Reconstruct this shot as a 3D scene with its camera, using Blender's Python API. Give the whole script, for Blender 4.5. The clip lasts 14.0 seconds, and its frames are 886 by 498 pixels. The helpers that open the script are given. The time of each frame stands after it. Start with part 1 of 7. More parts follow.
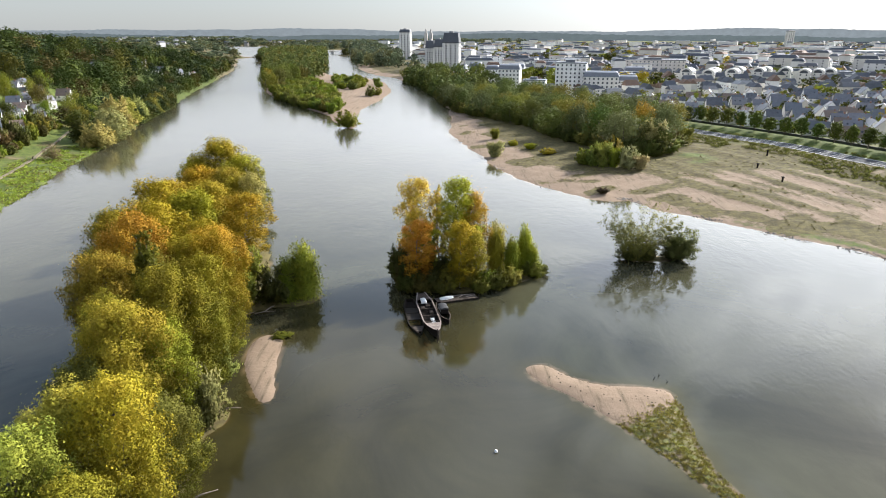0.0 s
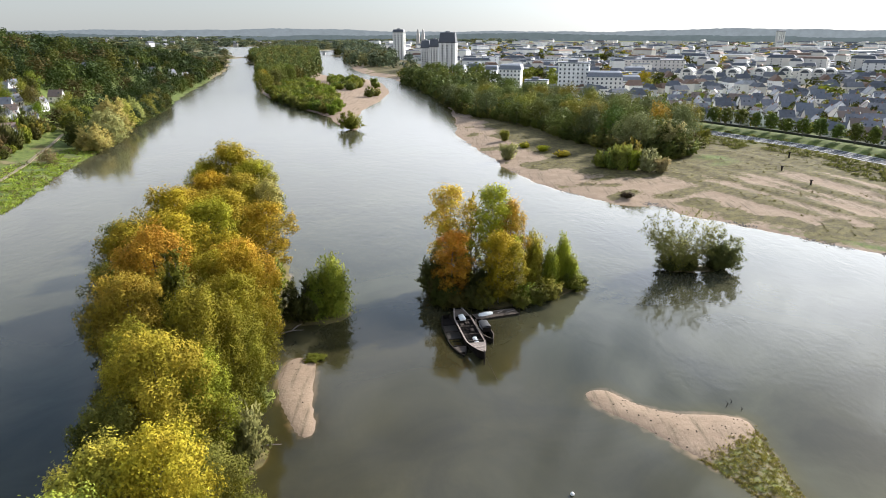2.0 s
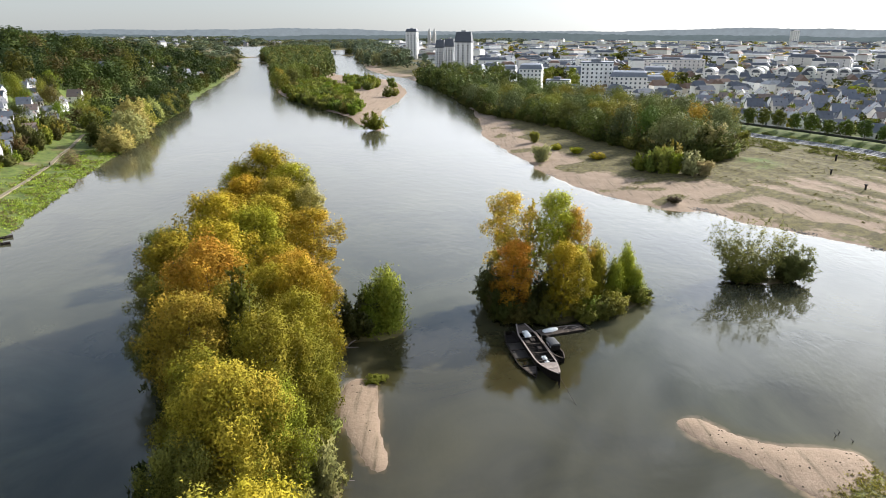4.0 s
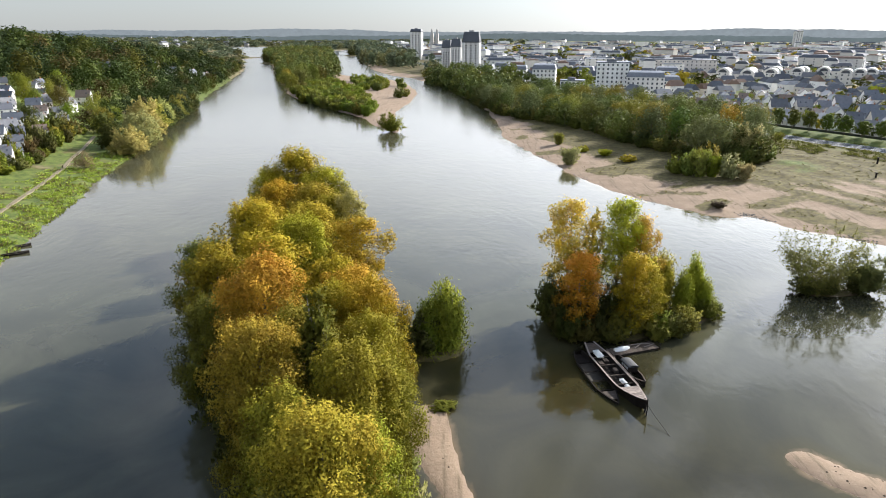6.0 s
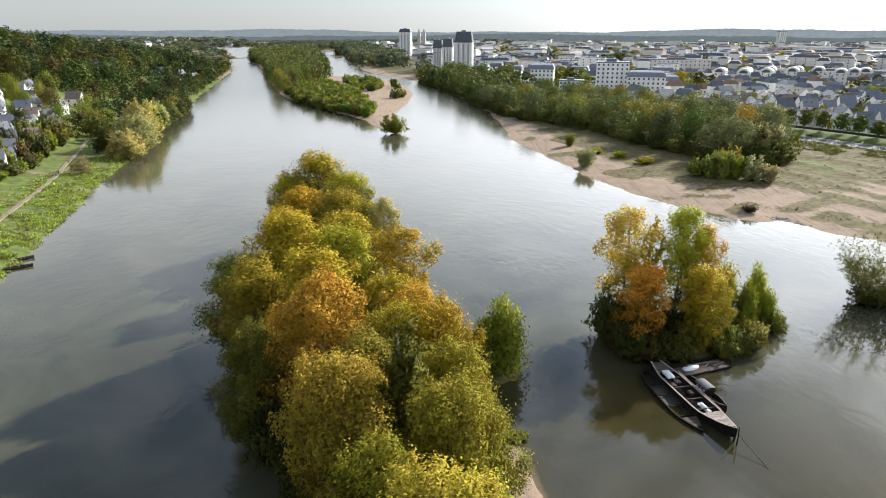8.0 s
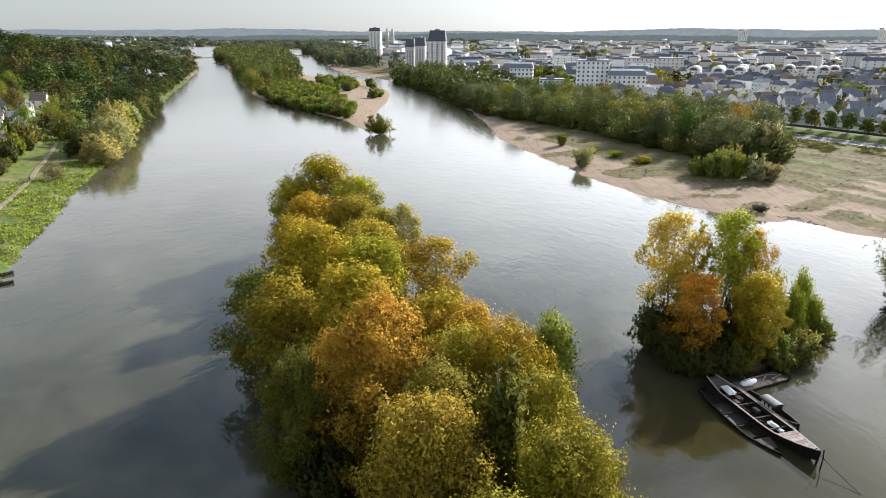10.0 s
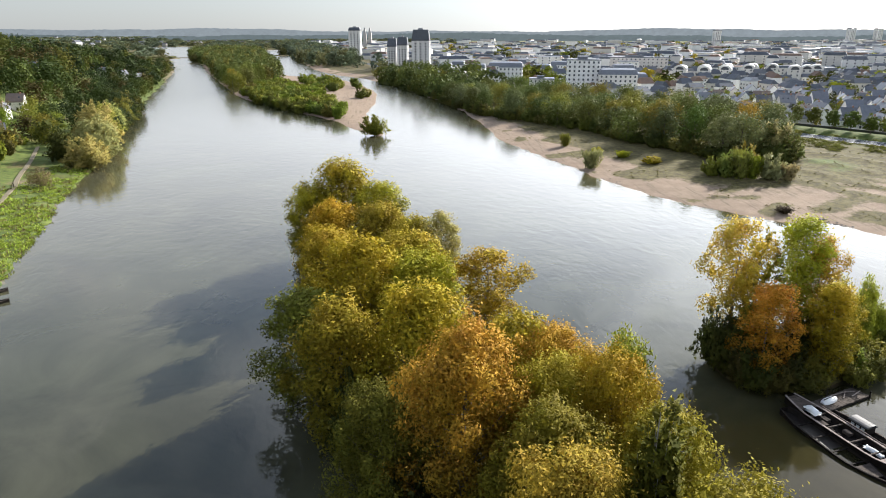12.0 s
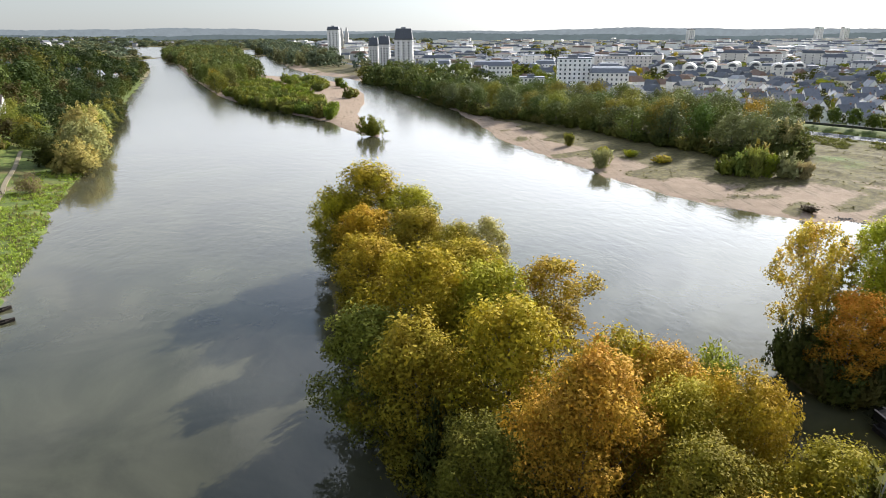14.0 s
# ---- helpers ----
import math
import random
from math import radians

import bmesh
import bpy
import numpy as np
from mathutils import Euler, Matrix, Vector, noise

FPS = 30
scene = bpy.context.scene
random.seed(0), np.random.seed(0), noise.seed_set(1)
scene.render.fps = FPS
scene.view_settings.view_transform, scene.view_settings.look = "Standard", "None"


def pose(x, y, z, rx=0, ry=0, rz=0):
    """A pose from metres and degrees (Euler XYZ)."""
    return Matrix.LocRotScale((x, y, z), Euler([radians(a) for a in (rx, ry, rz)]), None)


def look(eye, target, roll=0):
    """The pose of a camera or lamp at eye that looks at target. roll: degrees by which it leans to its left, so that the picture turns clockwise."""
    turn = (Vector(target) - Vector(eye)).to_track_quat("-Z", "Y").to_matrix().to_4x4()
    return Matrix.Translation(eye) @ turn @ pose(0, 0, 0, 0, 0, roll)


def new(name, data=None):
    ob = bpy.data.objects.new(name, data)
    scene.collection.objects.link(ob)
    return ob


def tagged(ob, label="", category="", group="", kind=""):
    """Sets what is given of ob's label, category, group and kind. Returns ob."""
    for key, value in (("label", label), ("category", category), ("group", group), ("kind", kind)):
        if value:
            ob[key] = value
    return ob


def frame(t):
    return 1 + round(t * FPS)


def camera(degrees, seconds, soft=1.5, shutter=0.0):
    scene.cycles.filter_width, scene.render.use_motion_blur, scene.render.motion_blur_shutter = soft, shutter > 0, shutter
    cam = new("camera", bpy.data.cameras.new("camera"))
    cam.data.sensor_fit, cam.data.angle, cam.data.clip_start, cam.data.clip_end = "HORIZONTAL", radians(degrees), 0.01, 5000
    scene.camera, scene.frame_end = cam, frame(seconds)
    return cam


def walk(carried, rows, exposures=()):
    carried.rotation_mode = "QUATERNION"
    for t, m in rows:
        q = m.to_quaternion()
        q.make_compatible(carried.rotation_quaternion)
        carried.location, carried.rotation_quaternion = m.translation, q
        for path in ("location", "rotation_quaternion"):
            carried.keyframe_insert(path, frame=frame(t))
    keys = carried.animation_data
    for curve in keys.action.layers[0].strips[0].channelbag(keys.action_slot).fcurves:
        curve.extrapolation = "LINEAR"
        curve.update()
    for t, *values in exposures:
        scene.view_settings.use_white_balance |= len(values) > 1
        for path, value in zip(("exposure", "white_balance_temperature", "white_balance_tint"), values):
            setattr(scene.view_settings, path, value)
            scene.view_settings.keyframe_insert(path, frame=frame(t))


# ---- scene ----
cam = camera(69.0, 14.0, soft=0.95)
PATH = [
    (0, (-0.032, -0.015, 51.804), (-0.066, 1.88, 51.165), -0.0),
    (0.5, (-2.292, 2.227, 51.71), (-2.306, 4.123, 51.072), 0.0),
    (1, (-4.748, 4.617, 51.541), (-4.754, 6.512, 50.903), -0.0),
    (1.5, (-7.007, 6.712, 51.368), (-7.01, 8.607, 50.729), 0.0),
    (2, (-9.429, 8.908, 51.235), (-9.431, 10.803, 50.597), 0.0),
    (2.5, (-12.009, 10.867, 51.139), (-12.013, 12.762, 50.5), 0.0),
    (3, (-14.564, 12.892, 50.933), (-14.572, 14.787, 50.294), 0.0),
    (3.5, (-16.848, 14.82, 50.831), (-16.871, 16.715, 50.192), -0.0),
    (6, (-29.956, 25.258, 49.89), (-29.975, 27.154, 49.253), -0.0),
    (6.5, (-32.615, 27.284, 49.75), (-32.619, 29.18, 49.113), -0.0),
    (7, (-35.517, 29.473, 49.598), (-35.513, 31.37, 48.962), 0.0),
    (7.5, (-38.132, 31.385, 49.52), (-38.119, 33.281, 48.885), -0.0),
    (8, (-40.89, 33.499, 49.308), (-40.861, 35.395, 48.672), 0.0),
    (10.5, (-53.832, 44.175, 48.251), (-53.682, 46.065, 47.613), 0.0),
    (11, (-56.497, 46.472, 48.039), (-56.331, 48.361, 47.4), -0.0),
    (11.5, (-58.903, 48.536, 47.866), (-58.721, 50.423, 47.228), -0.0),
    (12, (-61.517, 50.907, 47.66), (-61.315, 52.792, 47.023), -0.0),
    (12.5, (-64.18, 52.91, 47.505), (-63.955, 54.792, 46.867), -0.0),
    (13, (-66.818, 55.138, 47.339), (-66.582, 57.019, 46.701), -0.1),
    (13.5, (-69.431, 57.097, 47.054), (-69.18, 58.976, 46.416), -0.1),
    (14, (-72.177, 59.262, 46.907), (-71.901, 61.137, 46.269), -0.1),
]
walk(cam, [(t, look(eye, target, roll)) for t, eye, target, roll in PATH])

# ---- light ----
SUN_AZ, SUN_EL = 49.0, 28.0
to_sun = Vector((math.sin(radians(SUN_AZ)) * math.cos(radians(SUN_EL)), math.cos(radians(SUN_AZ)) * math.cos(radians(SUN_EL)), math.sin(radians(SUN_EL))))
sun = new("sun", bpy.data.lights.new("sun", "SUN"))
sun.data.energy, sun.data.angle, sun.data.color = 5.9, radians(0.6), (1.0, 0.955, 0.89)
sun.rotation_mode = "QUATERNION"
sun.rotation_quaternion = (-to_sun).to_track_quat("-Z", "Y")
scene.view_settings.exposure = 0.65

world = bpy.data.worlds.new("world")
scene.world = world
world.use_nodes = True
wt = world.node_tree
wt.nodes.clear()


def node(tree, kind, **values):
    n = tree.nodes.new(kind)
    for key, value in values.items():
        if key in n.inputs:
            n.inputs[key].default_value = value
    return n


def build_sky():
    sky = wt.nodes.new("ShaderNodeTexSky")
    sky.sky_type, sky.sun_disc = "NISHITA", False
    sky.sun_elevation, sky.sun_rotation = radians(SUN_EL), radians(SUN_AZ)
    sky.air_density, sky.dust_density, sky.ozone_density = 1.0, 0.5, 1.0
    coord = wt.nodes.new("ShaderNodeTexCoord")
    split = wt.nodes.new("ShaderNodeSeparateXYZ")
    wt.links.new(coord.outputs["Generated"], split.inputs[0])
    up = wt.nodes.new("ShaderNodeMath")
    up.operation, up.inputs[1].default_value = "ADD", 0.22
    wt.links.new(split.outputs["Z"], up.inputs[0])
    flat = wt.nodes.new("ShaderNodeCombineXYZ")
    for axis in "XY":
        div = wt.nodes.new("ShaderNodeMath")
        div.operation = "DIVIDE"
        wt.links.new(split.outputs[axis], div.inputs[0])
        wt.links.new(up.outputs[0], div.inputs[1])
        wt.links.new(div.outputs[0], flat.inputs[axis])
    cloud = node(wt, "ShaderNodeTexNoise", Scale=1.6, Detail=7.0, Roughness=0.6, Distortion=0.4)
    wt.links.new(flat.outputs[0], cloud.inputs["Vector"])
    ramp = wt.nodes.new("ShaderNodeValToRGB")
    ramp.color_ramp.elements[0].position, ramp.color_ramp.elements[1].position = 0.40, 0.62
    wt.links.new(cloud.outputs["Fac"], ramp.inputs[0])
    # thin cloud closes into a white veil towards the horizon
    veil = wt.nodes.new("ShaderNodeMapRange")
    veil.inputs["From Min"].default_value, veil.inputs["From Max"].default_value = 0.46, 0.24
    wt.links.new(split.outputs["Z"], veil.inputs["Value"])
    most = wt.nodes.new("ShaderNodeMath")
    most.operation = "MAXIMUM"
    wt.links.new(ramp.outputs["Color"], most.inputs[0])
    wt.links.new(veil.outputs[0], most.inputs[1])
    part_of = wt.nodes.new("ShaderNodeMath")
    part_of.operation, part_of.inputs[1].default_value = "MULTIPLY", 0.88
    wt.links.new(most.outputs[0], part_of.inputs[0])
    lit = wt.nodes.new("ShaderNodeValToRGB")
    stops = lit.color_ramp.elements
    stops[0].position, stops[0].color = 0.0, (0.23, 0.252, 0.275, 1)
    stops[1].position, stops[1].color = 1.0, (0.12, 0.15, 0.20, 1)
    low = lit.color_ramp.elements.new(0.05)
    low.color = (0.255, 0.28, 0.306, 1)
    high = lit.color_ramp.elements.new(0.13)
    high.color = (0.74, 0.755, 0.80, 1)
    upper = lit.color_ramp.elements.new(0.36)
    upper.color = (0.655, 0.685, 0.735, 1)
    steep = lit.color_ramp.elements.new(0.62)
    steep.color = (0.60, 0.645, 0.73, 1)
    wt.links.new(split.outputs["Z"], lit.inputs[0])
    bright = wt.nodes.new("ShaderNodeVectorMath")
    bright.operation = "SCALE"
    # the veil glows towards the sun
    near_sun = wt.nodes.new("ShaderNodeVectorMath")
    near_sun.operation = "DOT_PRODUCT"
    near_sun.inputs[1].default_value = to_sun
    wt.links.new(coord.outputs["Generated"], near_sun.inputs[0])
    positive = wt.nodes.new("ShaderNodeMath")
    positive.operation, positive.inputs[1].default_value = "MAXIMUM", 0.0
    wt.links.new(near_sun.outputs["Value"], positive.inputs[0])
    power = wt.nodes.new("ShaderNodeMath")
    power.operation, power.inputs[1].default_value = "POWER", 4.0
    wt.links.new(positive.outputs[0], power.inputs[0])
    glow = wt.nodes.new("ShaderNodeMath")
    glow.operation, glow.inputs[1].default_value, glow.inputs[2].default_value = "MULTIPLY_ADD", 28.0, 9.0
    wt.links.new(power.outputs[0], glow.inputs[0])
    wt.links.new(glow.outputs[0], bright.inputs["Scale"])
    wt.links.new(lit.outputs["Color"], bright.inputs[0])
    mix = wt.nodes.new("ShaderNodeMix")
    mix.data_type = "RGBA"
    wt.links.new(part_of.outputs[0], mix.inputs["Factor"])
    wt.links.new(sky.outputs[0], mix.inputs["A"])
    wt.links.new(bright.outputs[0], mix.inputs["B"])
    back = node(wt, "ShaderNodeBackground", Strength=0.14)
    out = wt.nodes.new("ShaderNodeOutputWorld")
    wt.links.new(mix.outputs["Result"], back.inputs["Color"])
    wt.links.new(back.outputs[0], out.inputs["Surface"])


build_sky()


# ---- materials ----
def material(name, colour=(0.5, 0.5, 0.5), rough=0.8, spread=0.25, scale=2.0, bump=0.0, metal=0.0, attribute="", fine=0.0, gloss=0.3):
    """A surface whose colour varies by noise of the given size, and by a random value per object."""
    m = bpy.data.materials.new(name)
    m.use_nodes = True
    t = m.node_tree
    bsdf = t.nodes["Principled BSDF"]
    bsdf.inputs["Roughness"].default_value, bsdf.inputs["Metallic"].default_value = rough, metal
    bsdf.inputs["Specular IOR Level"].default_value = gloss
    geo = t.nodes.new("ShaderNodeNewGeometry")
    noise1 = node(t, "ShaderNodeTexNoise", Scale=1.0 / scale, Detail=6.0, Roughness=0.65)
    t.links.new(geo.outputs["Position"], noise1.inputs["Vector"])
    rng = t.nodes.new("ShaderNodeMapRange")
    rng.inputs["From Min"].default_value, rng.inputs["From Max"].default_value = 0.25, 0.75
    rng.inputs["To Min"].default_value, rng.inputs["To Max"].default_value = 1 - spread, 1 + spread
    t.links.new(noise1.outputs["Fac"], rng.inputs["Value"])
    info = t.nodes.new("ShaderNodeObjectInfo")
    rnd = t.nodes.new("ShaderNodeMapRange")
    rnd.inputs["To Min"].default_value, rnd.inputs["To Max"].default_value = 1 - spread * 0.6, 1 + spread * 0.6
    t.links.new(info.outputs["Random"], rnd.inputs["Value"])
    mul = t.nodes.new("ShaderNodeMath")
    mul.operation = "MULTIPLY"
    t.links.new(rng.outputs[0], mul.inputs[0])
    t.links.new(rnd.outputs[0], mul.inputs[1])
    scale_node = t.nodes.new("ShaderNodeVectorMath")
    scale_node.operation = "SCALE"
    scale_node.inputs[0].default_value = colour
    if attribute == "object":
        t.links.new(info.outputs["Color"], scale_node.inputs[0])
    elif attribute:
        at = t.nodes.new("ShaderNodeAttribute")
        at.attribute_name = attribute
        t.links.new(at.outputs["Color"], scale_node.inputs[0])
    t.links.new(mul.outputs[0], scale_node.inputs["Scale"])
    t.links.new(scale_node.outputs[0], bsdf.inputs["Base Color"])
    if bump:
        b = node(t, "ShaderNodeBump", Strength=bump, Distance=fine or 0.05)
        n2 = node(t, "ShaderNodeTexNoise", Scale=6.0 / scale, Detail=5.0)
        t.links.new(geo.outputs["Position"], n2.inputs["Vector"])
        t.links.new(n2.outputs["Fac"], b.inputs["Height"])
        t.links.new(b.outputs[0], bsdf.inputs["Normal"])
    return m


def leaf_material(name, attribute):
    m = bpy.data.materials.new(name)
    m.use_nodes = True
    t = m.node_tree
    bsdf, out = t.nodes["Principled BSDF"], t.nodes["Material Output"]
    bsdf.inputs["Roughness"].default_value = 0.7
    bsdf.inputs["Specular IOR Level"].default_value = 0.08
    geo = t.nodes.new("ShaderNodeNewGeometry")
    if attribute == "object":
        src = t.nodes.new("ShaderNodeObjectInfo").outputs["Color"]
    else:
        at = t.nodes.new("ShaderNodeAttribute")
        at.attribute_name = attribute
        src = at.outputs["Color"]
    big = node(t, "ShaderNodeTexNoise", Scale=0.35, Detail=3.0, Roughness=0.6)
    t.links.new(geo.outputs["Position"], big.inputs["Vector"])
    hue = t.nodes.new("ShaderNodeHueSaturation")
    h = t.nodes.new("ShaderNodeMapRange")
    h.inputs["From Min"].default_value, h.inputs["From Max"].default_value = 0.3, 0.7
    h.inputs["To Min"].default_value, h.inputs["To Max"].default_value = 0.484, 0.508
    t.links.new(big.outputs["Fac"], h.inputs["Value"])
    t.links.new(h.outputs[0], hue.inputs["Hue"])
    v = t.nodes.new("ShaderNodeMapRange")
    v.inputs["To Min"].default_value, v.inputs["To Max"].default_value = 0.86, 1.14
    t.links.new(geo.outputs["Random Per Island"], v.inputs["Value"])
    t.links.new(v.outputs[0], hue.inputs["Value"])
    # olive green of leaves that turn last, darkened to carry the crown's shade
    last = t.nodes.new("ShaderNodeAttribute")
    last.attribute_name = "late_shade"
    part_late_shade = t.nodes.new("ShaderNodeMath")
    part_late_shade.operation, part_late_shade.inputs[1].default_value = "MULTIPLY", 0.85
    t.links.new(last.outputs["Fac"], part_late_shade.inputs[0])
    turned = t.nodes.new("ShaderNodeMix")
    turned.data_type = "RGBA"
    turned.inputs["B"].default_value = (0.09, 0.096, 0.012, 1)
    t.links.new(part_late_shade.outputs[0], turned.inputs["Factor"])
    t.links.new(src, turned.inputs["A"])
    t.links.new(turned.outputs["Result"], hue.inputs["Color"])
    t.links.new(hue.outputs[0], bsdf.inputs["Base Color"])
    trans = t.nodes.new("ShaderNodeBsdfTranslucent")
    t.links.new(hue.outputs[0], trans.inputs["Color"])
    mix = node(t, "ShaderNodeMixShader", Fac=0.28)
    t.links.new(bsdf.outputs[0], mix.inputs[1])
    t.links.new(trans.outputs[0], mix.inputs[2])
    t.links.new(mix.outputs[0], out.inputs["Surface"])
    return m


LEAF = leaf_material("leaves", "object")
LEAF_FAR = leaf_material("far_leaves", "tint")
BARK = material("bark", (0.10, 0.085, 0.065), 0.9, 0.35, 0.6, 0.5)
BARK_PALE = material("pale_bark", (0.22, 0.20, 0.17), 0.9, 0.3, 0.6, 0.4)
RENDER = material("rendered_wall", (0.62, 0.60, 0.56), 0.85, 0.12, 3.0, attribute="object")
SLATE = material("slate", (0.085, 0.092, 0.11), 0.45, 0.25, 1.5, 0.3, attribute="object", gloss=0.5)
# glass base is lightened to stand in for mirrored sky
GLASS = material("window_glass", (0.07, 0.078, 0.09), 0.2, 0.2, 2.0, gloss=0.5)
ZINC = material("zinc", (0.30, 0.32, 0.35), 0.65, 0.15, 2.0, gloss=0.25)
BRICK = material("chimney_brick", (0.30, 0.16, 0.11), 0.9, 0.25, 0.5)
TOWN_WALL = material("town_wall", attribute="tint", rough=0.85, spread=0.12, scale=6.0)
ASPHALT = material("asphalt", (0.085, 0.088, 0.094), 0.95, 0.2, 3.0, 0.2, gloss=0.1)
PAINT_WHITE = material("road_paint", (0.75, 0.75, 0.72), 0.6, 0.15, 0.5)
TAR_WOOD = material("tarred_wood", (0.017, 0.0135, 0.0115), 0.8, 0.45, 0.5, 0.4, gloss=0.08)
GREY_WOOD = material("weathered_wood", (0.075, 0.06, 0.05), 0.85, 0.45, 0.5, 0.5, gloss=0.12)
PALE_WOOD = material("pale_weathered_wood", (0.21, 0.175, 0.155), 0.8, 0.5, 0.4, 0.4, gloss=0.15)
WHITE = material("white_paint", (0.78, 0.78, 0.76), 0.5, 0.1, 1.0)
DIRT = material("trodden_earth", (0.185, 0.155, 0.10), 0.95, 0.2, 2.0, 0.3)


# ---- shape helpers ----
def smooth_line(points, steps=6, closed=False):
    """A rounded line through a few control points (Catmull-Rom)."""
    p = np.array(points, float)
    n = len(p)
    out = []
    for i in range(n if closed else n - 1):
        a, b, c, d = (p[(i + k) % n] if closed else p[min(max(i + k, 0), n - 1)] for k in (-1, 0, 1, 2))
        for s in range(steps):
            u = s / steps
            out.append(0.5 * (2 * b + (c - a) * u + (2 * a - 5 * b + 4 * c - d) * u**2 + (3 * b - a - 3 * c + d) * u**3))
    if not closed:
        out.append(p[-1])
    return np.array(out)


def line_distance(x, y, line, closed=False):
    best = np.full(x.shape, 1e9)
    pts = np.vstack([line, line[:1]]) if closed else line
    for (ax, ay), (bx, by) in zip(pts[:-1], pts[1:]):
        dx, dy = bx - ax, by - ay
        u = np.clip(((x - ax) * dx + (y - ay) * dy) / (dx * dx + dy * dy + 1e-9), 0, 1)
        best = np.minimum(best, (x - ax - u * dx) ** 2 + (y - ay - u * dy) ** 2)
    return np.sqrt(best)


def inside(x, y, ring):
    hit = np.zeros(np.shape(x), bool)
    for (ax, ay), (bx, by) in zip(ring, np.roll(ring, -1, 0)):
        cross = (ay > y) != (by > y)
        with np.errstate(divide="ignore", invalid="ignore"):
            hit ^= cross & (x < (bx - ax) * (y - ay) / (by - ay + 1e-12) + ax)
    return hit


def signed(x, y, ring):
    """Metres inside the ring (outside: minus)."""
    d = line_distance(x, y, ring, True)
    return np.where(inside(x, y, ring), d, -d)


def wobble(x, y, size, seed=0.0):
    """A cheap smooth noise between about -1 and 1."""
    a, b = x / size + seed, y / size - seed * 1.7
    return (np.sin(a * 1.3 + 1.7 * np.sin(b * 0.9 + seed)) + np.sin(b * 1.7 + 1.3 * np.sin(a * 1.1)) + np.sin((a + b) * 0.83 + 2.1 * np.sin(a * 0.57 - b * 0.71))) / 2.4


def grid_mesh(name, xs, ys, z, attributes, mat):
    nx, ny = len(xs), len(ys)
    gx, gy = np.meshgrid(xs, ys)
    co = np.stack([gx.ravel(), gy.ravel(), z.ravel()], 1)
    i = np.arange(nx * ny).reshape(ny, nx)
    quads = np.stack([i[:-1, :-1], i[:-1, 1:], i[1:, 1:], i[1:, :-1]], -1).reshape(-1, 4)
    return array_mesh(name, co, quads, mat, {key: v.ravel() for key, v in attributes.items()})


def array_mesh(name, co, faces, mat, attributes=None, smooth=True, normals=None):
    """A mesh from arrays of corners and of faces with equally many corners."""
    me = bpy.data.meshes.new(name)
    faces = np.asarray(faces)
    k = faces.shape[1]
    me.vertices.add(len(co))
    me.vertices.foreach_set("co", np.asarray(co, np.float32).ravel())
    me.loops.add(faces.size)
    me.loops.foreach_set("vertex_index", faces.astype(np.int32).ravel())
    me.polygons.add(len(faces))
    me.polygons.foreach_set("loop_start", np.arange(0, faces.size, k, dtype=np.int32))
    me.polygons.foreach_set("use_smooth", np.full(len(faces), smooth))
    for key, values in (attributes or {}).items():
        values = np.asarray(values, np.float32)
        if values.ndim == 2:
            at = me.attributes.new(key, "FLOAT_COLOR", "POINT")
            at.data.foreach_set("color", np.hstack([values, np.ones((len(values), 1), np.float32)]).ravel())
        else:
            at = me.attributes.new(key, "FLOAT", "POINT")
            at.data.foreach_set("value", values.ravel())
    me.materials.append(mat)
    me.update()
    me.validate()
    if normals is not None:
        me.normals_split_custom_set_from_vertices(np.asarray(normals, np.float32))
    return me


def unit(v):
    return v / (np.linalg.norm(v, axis=1)[:, None] + 1e-9)


def leaf_mesh(name, co, normals, mat, attributes=None):
    """Three-cornered leaves that face outwards and are shaded as part of their bough."""
    tri = co.reshape(-1, 3, 3)
    facing = np.cross(tri[:, 1] - tri[:, 0], tri[:, 2] - tri[:, 0])
    turned = (facing * normals).sum(1) < 0
    tri[turned] = tri[turned][:, [0, 2, 1]]
    n = len(tri)
    return array_mesh(name, tri.reshape(-1, 3), np.arange(3 * n).reshape(-1, 3), mat, attributes, True, np.repeat(normals, 3, 0))


# ---- the river's lines ----
SHORE_R = [(-420, 2600), (-330, 2050), (-246, 1684), (-190, 1300), (-148, 1010), (-105, 851), (-70, 775), (-40, 670), (-19, 562), (-6, 475), (-3, 398),
           (-1, 335), (7, 301), (15, 265), (24, 235), (37, 214), (49, 203), (56, 205), (63, 192), (73.5, 182), (81, 174), (89, 164), (97, 157), (104, 148), (122, 118), (150, 60), (180, -60), (230, -400)]
SHORE_L = [(-900, 2600), (-640, 1900), (-470, 1480), (-408, 1251), (-329, 996), (-289, 837), (-225, 548), (-203, 470), (-188, 394), (-170, 320), (-161.5, 276), (-154, 243),
           (-145.4, 212), (-140, 189), (-135, 171), (-129, 148), (-118, 110), (-105, 50), (-95, -60), (-100, -400)]
MID_ISLE = [(-275, 937), (-200, 690), (-163, 571), (-133, 515), (-103, 458), (-82, 420), (-68, 380), (-58, 364), (-57, 380), (-64, 425), (-64, 470), (-59, 530), (-58, 600), (-64, 650), (-79, 725), (-110, 790), (-150, 830), (-178, 900), (-210, 1060), (-262, 1340), (-300, 1560), (-345, 1770), (-430, 1750), (-440, 1500), (-374, 1270), (-308, 1060)]
